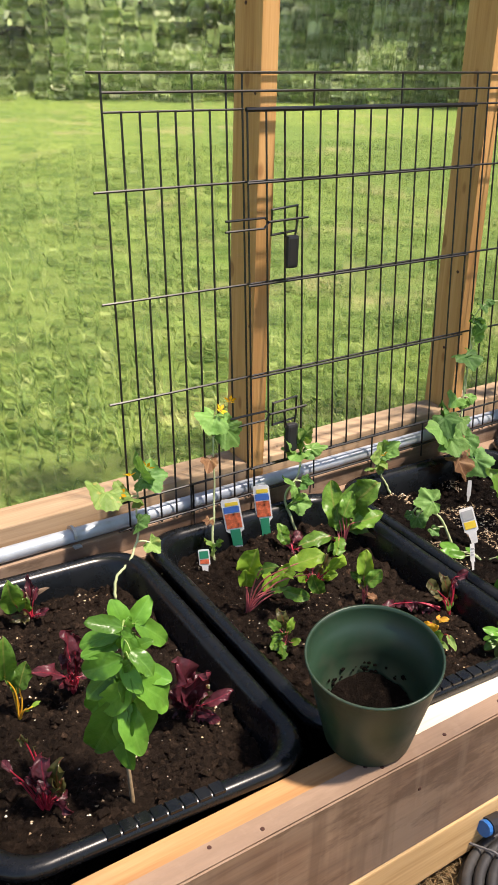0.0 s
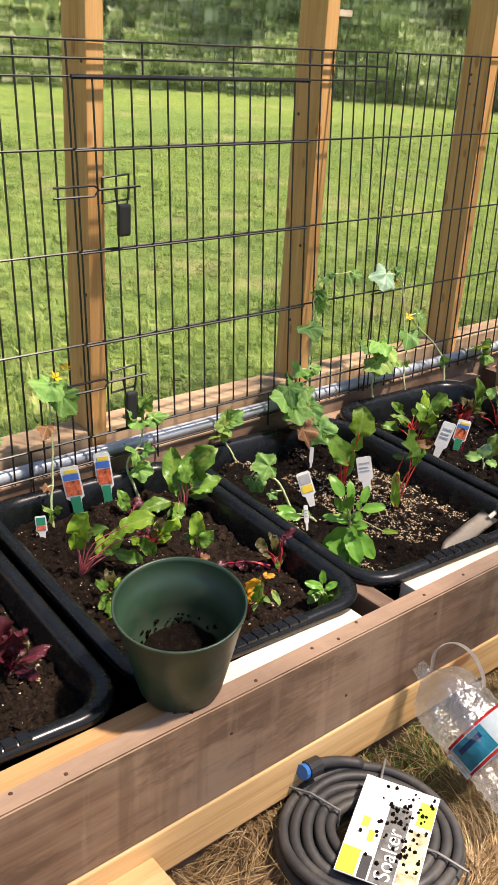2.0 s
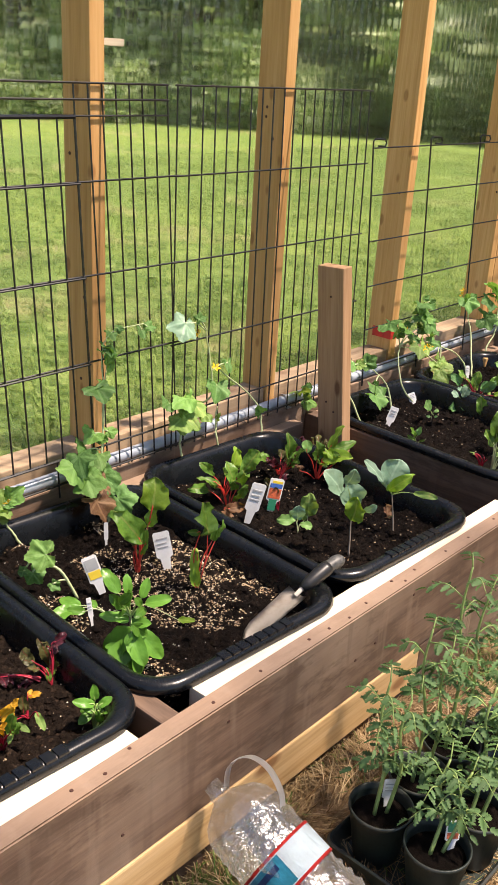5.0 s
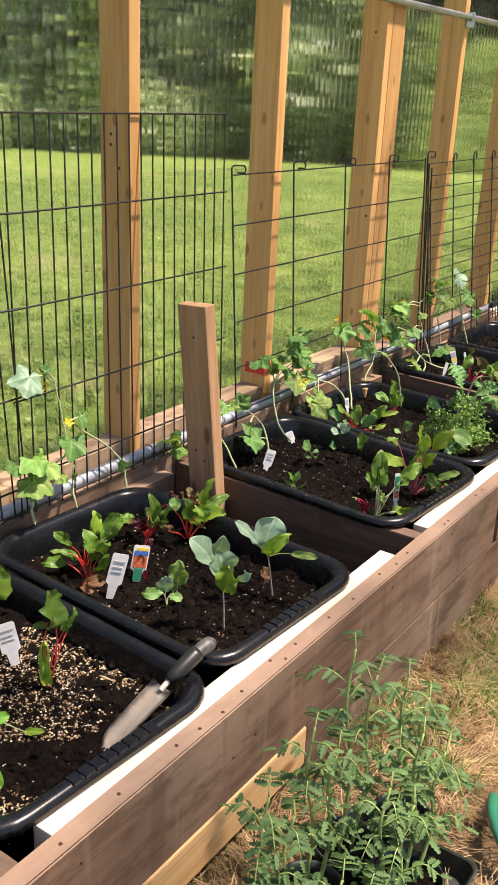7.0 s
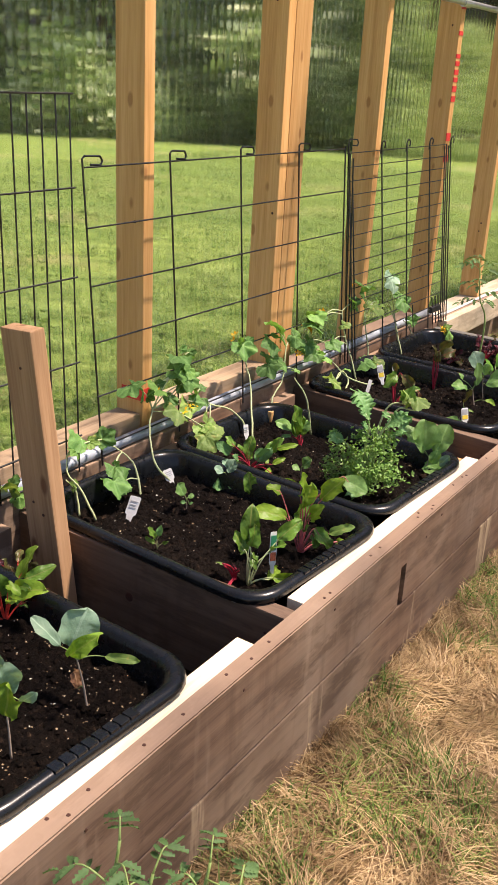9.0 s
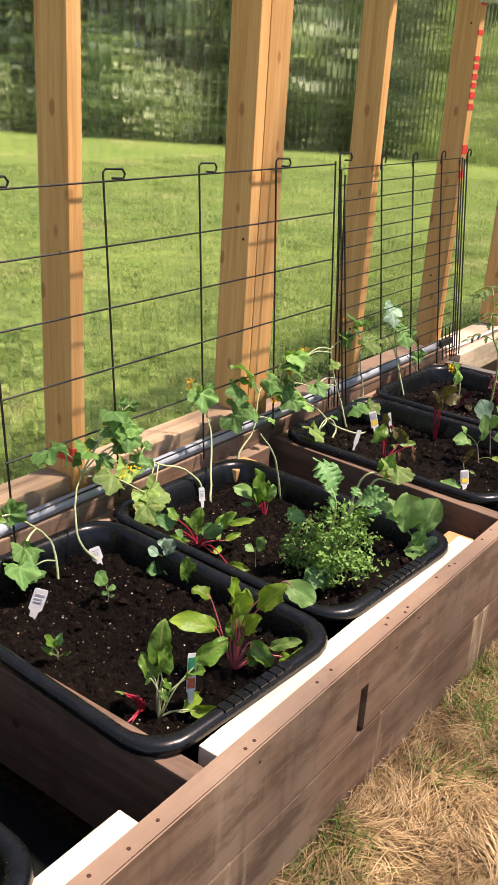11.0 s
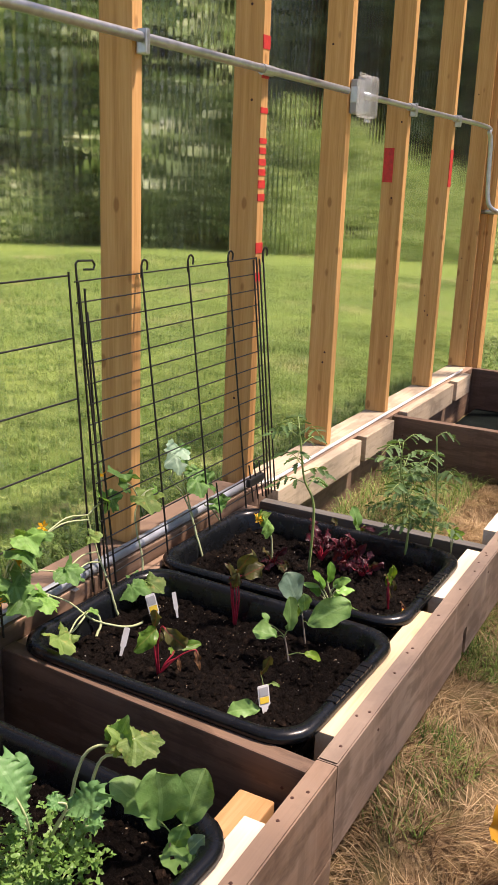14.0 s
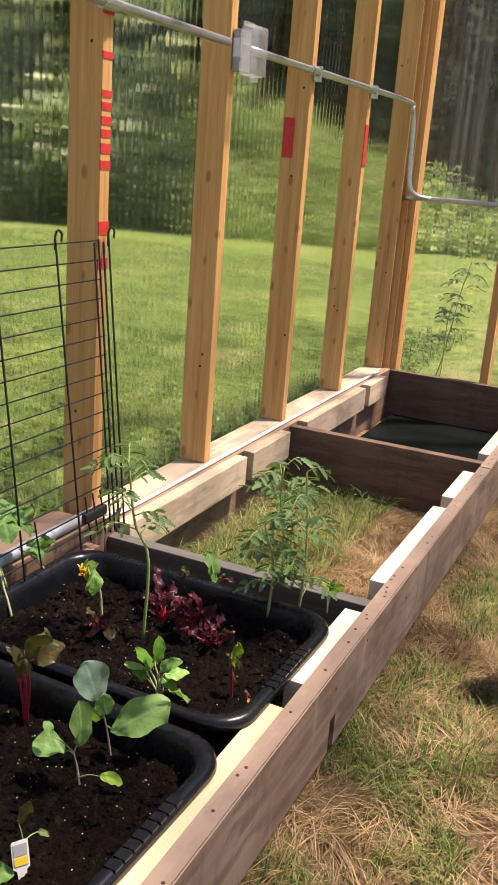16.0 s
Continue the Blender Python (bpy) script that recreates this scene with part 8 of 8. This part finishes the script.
for a in (1.9, 0.6, -1.2):
    c, s_ = math.cos(a), math.sin(a)
    part("tie", tube([(0.057 * c, 0.057 * s_, 0.005), (0.057 * c, 0.057 * s_, 0.044), (0.11 * c, 0.11 * s_, 0.050), (0.160 * c, 0.160 * s_, 0.040), (0.160 * c, 0.160 * s_, 0.005)], 0.0024, 5), plain("tie_grey", (0.14, 0.14, 0.14), 0.5), coil)
card = thing("hose_card", "white cardboard hose label smeared with soil", "packaging", at=(0.735, 0.565, 0.07))
part("card", box(-0.062, 0.062, -0.10, 0.10, -0.001, 0.001, 0), white_card, card)
lime = plain("card_lime", (0.42, 0.62, 0.05), 0.5)
for x0, x1, y0, y1 in ((-0.045, -0.033, -0.005, 0.015), (-0.030, -0.020, -0.03, -0.008), (0.035, 0.061, 0.03, 0.08)):
    part("print", box(x0, x1, y0, y1, 0.0012, 0.0018, 0), lime, card)
part("print", box(-0.061, -0.032, -0.099, -0.05, 0.0012, 0.0018, 0), plain("card_orange", (0.75, 0.35, 0.03), 0.5), card)
part("print", box(-0.028, -0.013, -0.099, -0.055, 0.0012, 0.0018, 0), plain("card_dark", (0.03, 0.03, 0.03), 0.5), card)
part("print", box(-0.010, 0.026, -0.099, 0.055, 0.0012, 0.0018, 0), plain("card_grey", (0.10, 0.10, 0.095), 0.5, 0, 0.6, 60), card)
part("print", box(0.028, 0.060, -0.085, 0.02, 0.0012, 0.0018, 0), plain("card_tan", (0.42, 0.36, 0.22), 0.5, 0, 0.8, 50), card)
txt = bpy.data.curves.new("word", "FONT")
txt.body, txt.size, txt.extrude = "Soaker", 0.036, 0.0004
txt.materials.append(plain("ink", (0.78, 0.78, 0.76), 0.5))
word = tagged(new("lettering", txt), "white printed word on the card")
word.parent = card
word.matrix_local = pose(0.020, -0.092, 0.0024, 0, 0, 90)
for i in range(90):
    c = (max(-0.05, min(0.055, rngc.gauss(0.015, 0.022))), max(-0.09, min(0.09, rngc.gauss(0.015, 0.04))))
    crumb = lathe([(rngc.uniform(0.001, 0.0045), 0.0012), (rngc.uniform(0.0005, 0.003), rngc.uniform(0.003, 0.007))], 5)
    part("soil_crumb", crumb, soil_mat, card).matrix_local = pose(c[0], c[1], 0, 0, 0, rngc.uniform(0, 360))
card.matrix_world = pose(0.594, 0.568, 0.064, 3, 2, -61)

jug = thing("water_jug", "empty crumpled clear plastic gallon water jug lying on grass", "jug", at=(0.985, 0.735, 0.13))
prof = [(0.0135, 0.0), (0.0155, 0.002), (0.0155, 0.016), (0.019, 0.018), (0.019, 0.024), (0.018, 0.028), (0.032, 0.036), (0.054, 0.050), (0.067, 0.068), (0.072, 0.090), (0.070, 0.098), (0.073, 0.106), (0.070, 0.114), (0.073, 0.125), (0.0705, 0.140), (0.0715, 0.160), (0.0715, 0.220), (0.069, 0.232), (0.074, 0.240), (0.068, 0.250), (0.075, 0.260), (0.069, 0.270), (0.075, 0.282), (0.070, 0.302), (0.055, 0.312), (0.03, 0.305)]
bm = bmesh.new()
rings = []
n = 48
for r, z in prof:
    rings.append([(r * (1 + (0.10 if z > 0.04 else 0) * noise.noise((math.cos(a) * 2.2, math.sin(a) * 2.2, z * 16))) * math.cos(a), r * (1 + (0.10 if z > 0.04 else 0) * noise.noise((math.cos(a) * 2.2, math.sin(a) * 2.2, z * 16 + 7))) * math.sin(a), -z) for a in (2 * math.pi * k / n for k in range(n))])
part("bottle", loops_mesh(rings, bm, False, True), bottle_mat, jug, "crumpled clear plastic", True)
label_mat = plain("jug_label", (0.62, 0.74, 0.80), 0.4, 0, 0.2, 12)
def sleeve(z0, z1, r, a0, a1, m, nm, lb):
    k = 28
    loops = [[(r * math.cos(a0 + (a1 - a0) * i / k), r * math.sin(a0 + (a1 - a0) * i / k), -z) for i in range(k + 1)] for z in (z0, z1)]
    b = bmesh.new()
    u = [[b.verts.new(v) for v in l] for l in loops]
    for i in range(k):
        b.faces.new((u[0][i], u[0][i + 1], u[1][i + 1], u[1][i]))
    bmesh.ops.solidify(b, geom=b.faces[:], thickness=0.0006)
    return part(nm, b, m, jug, lb, True)
sleeve(0.160, 0.216, 0.0745, -0.6, 5.0, label_mat, "wrap_label", "pale blue printed wrap label")
sleeve(0.156, 0.161, 0.0752, -0.6, 5.0, red_paint, "label_band", "red band of the label")
sleeve(0.214, 0.219, 0.0752, -0.6, 5.0, red_paint, "label_band", "red band of the label")
sleeve(0.163, 0.212, 0.0752, -0.5, 0.55, plain("label_teal", (0.03, 0.28, 0.42), 0.4, 0, 0.4, 30), "print", "teal mountain print")
sleeve(0.172, 0.182, 0.0756, -0.35, 0.4, plain("label_navy", (0.02, 0.05, 0.16), 0.4), "print", "dark bar of lettering")
grip_line = spline([(0.0, 0.012, -0.026), (0.0, 0.050, -0.004), (0.0, 0.088, -0.018), (0.0, 0.100, -0.055), (0.0, 0.088, -0.095), (0.0, 0.070, -0.116)], 5)
hb = bmesh.new()
strip = []
for q in grip_line:
    strip.append([hb.verts.new((u * 0.0115, q.y, q.z - 0.002 * abs(u))) for u in (-1, -0.5, 0, 0.5, 1)])
for a, b in zip(strip, strip[1:]):
    for k in range(4):
        hb.faces.new((a[k], a[k + 1], b[k + 1], b[k]))
bmesh.ops.solidify(hb, geom=hb.faces[:], thickness=0.0022)
part("handle", hb, thin_plastic("milky_handle", 0.12, 0.2, 0.35, 0.2), jug, "flat milky plastic carrying handle", True)
jug.matrix_world = look((0.822, 0.726, 0.186), (0.838, 0.460, 0.072)) @ pose(0, 0, 0, 0, 0, 25) @ Matrix.Scale(0.9, 4)

blk = thing("timber_offcut", "golden pine offcut lying against the bed", "timber")
part("plank", box(0.150, 0.262, 0.40, 0.742, 0.045, 0.082, 0.003), yellow_x, blk)
scrap = thing("timber_offcut", "short pale timber scrap lying on the grass", "timber")
part("plank", box(-0.14, 0.14, -0.042, 0.042, 0, 0.03, 0.003), pale_x, scrap)
scrap.matrix_world = pose(5.50, 0.575, 0.085, 0, 2, -13)

# nursery pots with tomato starts
tray = thing("nursery_tray", "black plastic tray holding nursery pots", "tray", at=(1.20, 0.49, 0.0))
part("tray", loops_mesh([rrect(0.225 - o, 0.12 - o, 0.02, z) for o, z in ((0.012, 0.002), (0.0, 0.045), (0.003, 0.048), (0.006, 0.045), (0.016, 0.008))]), nursery_plastic, tray)
for i, (x, y, h) in enumerate(((1.045, 0.548, 0.24), (1.040, 0.438, 0.14), (1.155, 0.545, 0.29), (1.155, 0.432, 0.22), (1.270, 0.548, 0.36), (1.270, 0.436, 0.24), (1.375, 0.50, 0.27))):
    np_ = thing("nursery_pot", "dark green nursery pot with a tomato start", "pot", "nursery pots", "", (x, y, 0.012))
    part("wall", lathe([(0.036, 0), (0.038, 0.002), (0.052, 0.094), (0.054, 0.096), (0.054, 0.102), (0.051, 0.102), (0.049, 0.088), (0.040, 0.02)], 36), nursery_plastic, np_, smooth=True)
    part("pot_soil", lathe([(0.0475, 0.080), (0.03, 0.086), (0.008, 0.083)], 20), soil_mat, np_, "dark potting soil")
    for q in range(2):
        tomato("leafy tomato start in a nursery pot", x + 0.018 * (q - 0.5), y + 0.012 * (0.5 - q), 0.094, h * (1 - 0.12 * q), 60 + 3 * i + q, 9, 0.06, 0.020, (0.03 * (i % 2) + 0.03, 0.02 - 0.02 * q), leaf_tomato, bare=0.25)
plant_tag("small red and white label in a nursery pot", 1.06, 0.425, 0.095, 0.025, 0.05, -18, -35, 10, "small")
plant_tag("white label in a nursery pot", 1.065, 0.55, 0.095, 0.022, 0.05, -12, -35, 8, "plain")
gh = thing("garden_hose", "green garden hose lying on the grass", "hose")
part("hose", tube(spline([(1.62, 0.42, 0.02), (1.56, 0.40, 0.035), (1.50, 0.36, 0.04), (1.46, 0.30, 0.03), (1.40, 0.25, 0.02)], 6), 0.0105, 10), plain("hose_green", (0.02, 0.20, 0.11), 0.35), gh, smooth=True)

# yellow squash leaf and a potted plant near the aisle
sq = thing("squash_leaf", "withered bright yellow squash leaf standing in the grass", "plant", at=(3.36, 0.435, 0.03))
part("stalk", tube(spline([(0, 0, 0), (0.005, -0.01, 0.05), (0.0, -0.01, 0.10)], 4), 0.004, 7), stem_gold, sq)
put("leaf", blade(0.24, 0.17, OVAL, random.Random(5), 0.75, 0.9, 0.16, 40, 14, 0.05), aim((3.40, 0.45, 0.17), (-0.75, -0.35, -0.25), 0.5), leaf_yellow, sq)
bp = thing("plant_pot", "black plastic pot with a small green plant", "pot", at=(4.51, 0.425, 0.07))
part("wall", lathe([(0.06, 0), (0.063, 0.003), (0.085, 0.135), (0.088, 0.137), (0.088, 0.148), (0.084, 0.148), (0.081, 0.125), (0.066, 0.02)], 36), nursery_plastic, bp, smooth=True)
part("pot_soil", lathe([(0.079, 0.115), (0.05, 0.122), (0.01, 0.118)], 20), soil_mat, bp, "dark potting soil")
rosette("pepper_plant", "small leafy green plant in a black pot", 4.51, 0.425, 9, 8, 0.09, 0.06, 0.04, (leaf_basil, leaf_lime), stem_green, EGG, 0.5, 0.08, z=0.19)

# plants in the empty bed and beyond its end
tomato("wispy tomato plant growing in the open bed", 4.62, 1.13, 0.085, 0.36, 71, 11, 0.12, 0.036, (0.0, 0.02))
tomato("grey-green weed growing in the open bed", 4.85, 1.20, 0.085, 0.22, 73, 12, 0.10, 0.03, (0.02, 0.02))
tomato("tall thin tomato plant outside the gable end", 7.05, 1.37, 0.05, 0.78, 75, 12, 0.10, 0.036, (0.10, -0.12), bare=0.55)
tomato("thin tomato plant outside the gable end", 7.05, 1.33, 0.05, 0.55, 76, 8, 0.08, 0.03, (0.04, -0.02), bare=0.6)
tomato("small tomato plant outside the gable end", 7.1, 0.72, 0.05, 0.42, 77, 6, 0.08, 0.03, (0.02, -0.02), bare=0.6)
tomato("small tomato plant outside the gable end", 7.1, 0.60, 0.05, 0.40, 78, 6, 0.08, 0.03, (0.0, 0.02), bare=0.6)


# ---- woods beyond the lawn ----
def leaf_cloud(n, centres, size, seed):
    """Small leaf quads gathered round the given blobs (x, y, z, radius)."""
    rng = np.random.default_rng(seed)
    verts, faces = [], []
    for _ in range(n):
        cx, cy, cz, r = centres[rng.integers(len(centres))]
        d = rng.normal(size=3)
        d /= np.linalg.norm(d)
        q = np.array((cx, cy, cz)) + d * r * rng.uniform(0.45, 1.05) * np.array((1, 1, 0.8))
        u = rng.normal(size=3)
        u /= np.linalg.norm(u)
        v = np.cross(u, rng.normal(size=3))
        v /= np.linalg.norm(v)
        s = size * rng.uniform(0.5, 1.3)
        b = len(verts)
        verts += [tuple(q - u * s), tuple(q + v * s * 0.5), tuple(q + u * s), tuple(q - v * s * 0.5)]
        faces.append((b, b + 1, b + 2, b + 3))
    return verts, faces


def mesh_of(name, verts, faces, m):
    me = bpy.data.meshes.new(name)
    me.from_pydata(verts, [], faces)
    me.materials.append(m)
    return me


def tree(label, h, spread, seed, mt, low=0.2, n=3000, size=0.16):
    rng = random.Random(seed)
    t = thing("tree", label, "tree", "woodland trees")
    top = Vector((rng.uniform(-0.3, 0.3), rng.uniform(-0.3, 0.3), h * 0.9))
    line = spline([(0, 0, -0.2), top * 0.5 + Vector((rng.uniform(-0.2, 0.2), 0, 0)), top], 4)
    bm = tube(line, [0.16 * (1.1 - i / len(line)) for i in range(len(line))], 8)
    blobs = []
    for i in range(13):
        f = low + (0.98 - low) * i / 12
        a = i * 2.4 + rng.uniform(-0.5, 0.5)
        c = top * f + Vector((math.cos(a), math.sin(a), 0.1)) * spread * (1.15 - f * 0.8) * rng.uniform(0.5, 1.0)
        tube([top * f * 0.93, (top * f + c) * 0.5 + Vector((0, 0, 0.1)), c], [0.05, 0.03, 0.012], 5, bm)
        blobs.append((c.x, c.y, c.z, spread * rng.uniform(0.35, 0.6)))
    part("trunk", bm, bark, t)
    v, f = leaf_cloud(n, blobs, size, seed)
    cr = new("crown", mesh_of("crown", v, f, mt))
    cr.parent = t
    return t


rw = random.Random(77)
kinds = [tree("leafy young deciduous tree at the lawn's edge", 9.0, 2.6, 101, tree_mat, 0.10), tree("broad leafy tree at the lawn's edge", 8.0, 3.0, 102, tree_mat, 0.06, 3600), tree("slender light green tree in the wood", 10.0, 2.2, 103, shrub_mat, 0.12),
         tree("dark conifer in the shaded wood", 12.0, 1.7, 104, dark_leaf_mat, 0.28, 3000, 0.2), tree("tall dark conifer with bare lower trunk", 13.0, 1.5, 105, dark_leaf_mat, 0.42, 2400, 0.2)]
spots = []
for row in range(3):
    az = 36.0
    while az < 100:
        r = 21 + row * 4.0 + rw.uniform(-1.2, 1.2)
        spots.append((r, az + rw.uniform(-1, 1), rw.choice((0, 1, 2, 2, 1, 0, 3)) if row < 2 else rw.choice((0, 1, 2, 2, 4))))
        az += 4.6
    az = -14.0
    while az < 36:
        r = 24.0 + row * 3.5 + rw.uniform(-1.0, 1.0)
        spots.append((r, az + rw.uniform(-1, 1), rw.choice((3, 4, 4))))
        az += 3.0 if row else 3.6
for i, (r, az, k) in enumerate(spots):
    x, y = r * math.cos(radians(az)), r * math.sin(radians(az))
    m = pose(x, y, gz(x, y), 0, 0, rw.uniform(0, 360))
    sc = rw.uniform(0.8, 1.15)
    c = copy_thing(kinds[k], m)
    c.matrix_basis = m @ Matrix.Scale(sc, 4)
for i, k in enumerate(kinds):
    az = -20 - 4 * i
    k.matrix_world = pose(26 * math.cos(radians(az)), 26 * math.sin(radians(az)), 0.05)

# weeds and clover in the lawn
rl = np.random.default_rng(31)
blobs = []
for i in range(520):
    x, y = rl.uniform(-1.5, 9.0), 1.7 + 6.5 * rl.random() ** 1.6
    blobs.append((x, y, gz(x, y) + 0.02, rl.uniform(0.05, 0.16)))
v, f = leaf_cloud(30000, blobs, 0.016, 32)
cloud("lawn_weeds", v, f, green_mat, "low clover and weeds growing in the lawn", "grass")

# bank of brambles and tall grass in front of the trees
rb = np.random.default_rng(12)
blobs = []
for i in range(330):
    az = rb.uniform(-16, 27.5)
    f = rb.uniform(0, 1)
    crest = 0.7 + 1.75 * min(max((az - 11.0) / 14.0, 0.0), 1.0)
    r = 17.6 + 3.2 * f
    blobs.append((r * math.cos(radians(az)), r * math.sin(radians(az)), max(0.12, crest * f + rb.uniform(-0.2, 0.1)), rb.uniform(0.3, 0.62)))
v, f = leaf_cloud(90000, blobs, 0.055, 13)
cloud("bramble_bank", v, f, shrub_mat, "bank of light green brambles and tall grass below the trees", "shrubs")
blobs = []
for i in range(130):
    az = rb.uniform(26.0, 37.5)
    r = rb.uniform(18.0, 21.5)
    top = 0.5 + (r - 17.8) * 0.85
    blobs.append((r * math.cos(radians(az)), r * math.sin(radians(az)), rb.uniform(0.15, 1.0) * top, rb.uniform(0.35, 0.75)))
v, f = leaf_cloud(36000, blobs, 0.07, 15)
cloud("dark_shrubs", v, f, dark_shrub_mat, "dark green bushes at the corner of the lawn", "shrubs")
blobs = []
for i in range(210):
    az = rb.uniform(36.5, 102)
    r = rb.uniform(17.9, 21.0)
    blobs.append((r * math.cos(radians(az)), r * math.sin(radians(az)), rb.uniform(0.1, 1.5) * (0.35 + 0.65 * noise.noise((az * 0.4, 2.0, 0.0)) + 0.3), rb.uniform(0.3, 0.7)))
v, f = leaf_cloud(34000, blobs, 0.08, 14)
cloud("wood_edge_shrubs", v, f, tree_mat, "mixed undergrowth along the wood's edge", "shrubs")
# added shell behind the trees, closing the view; dark green for the wood's deep shade
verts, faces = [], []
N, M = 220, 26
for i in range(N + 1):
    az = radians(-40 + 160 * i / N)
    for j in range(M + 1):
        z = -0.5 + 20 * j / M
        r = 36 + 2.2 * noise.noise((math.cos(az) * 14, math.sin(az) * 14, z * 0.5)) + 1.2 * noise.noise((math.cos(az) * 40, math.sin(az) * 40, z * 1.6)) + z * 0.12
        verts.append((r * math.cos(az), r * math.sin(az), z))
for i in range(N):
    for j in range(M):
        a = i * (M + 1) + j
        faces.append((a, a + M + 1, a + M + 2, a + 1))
cloud("backdrop_wood", verts, faces, plain("deep_wood", (0.055, 0.085, 0.04), 0.95, 0, 0.8, 2.5, 0.1, 1.0), "dark backdrop shell in place of the wood's shaded depth", "backdrop", "structure")
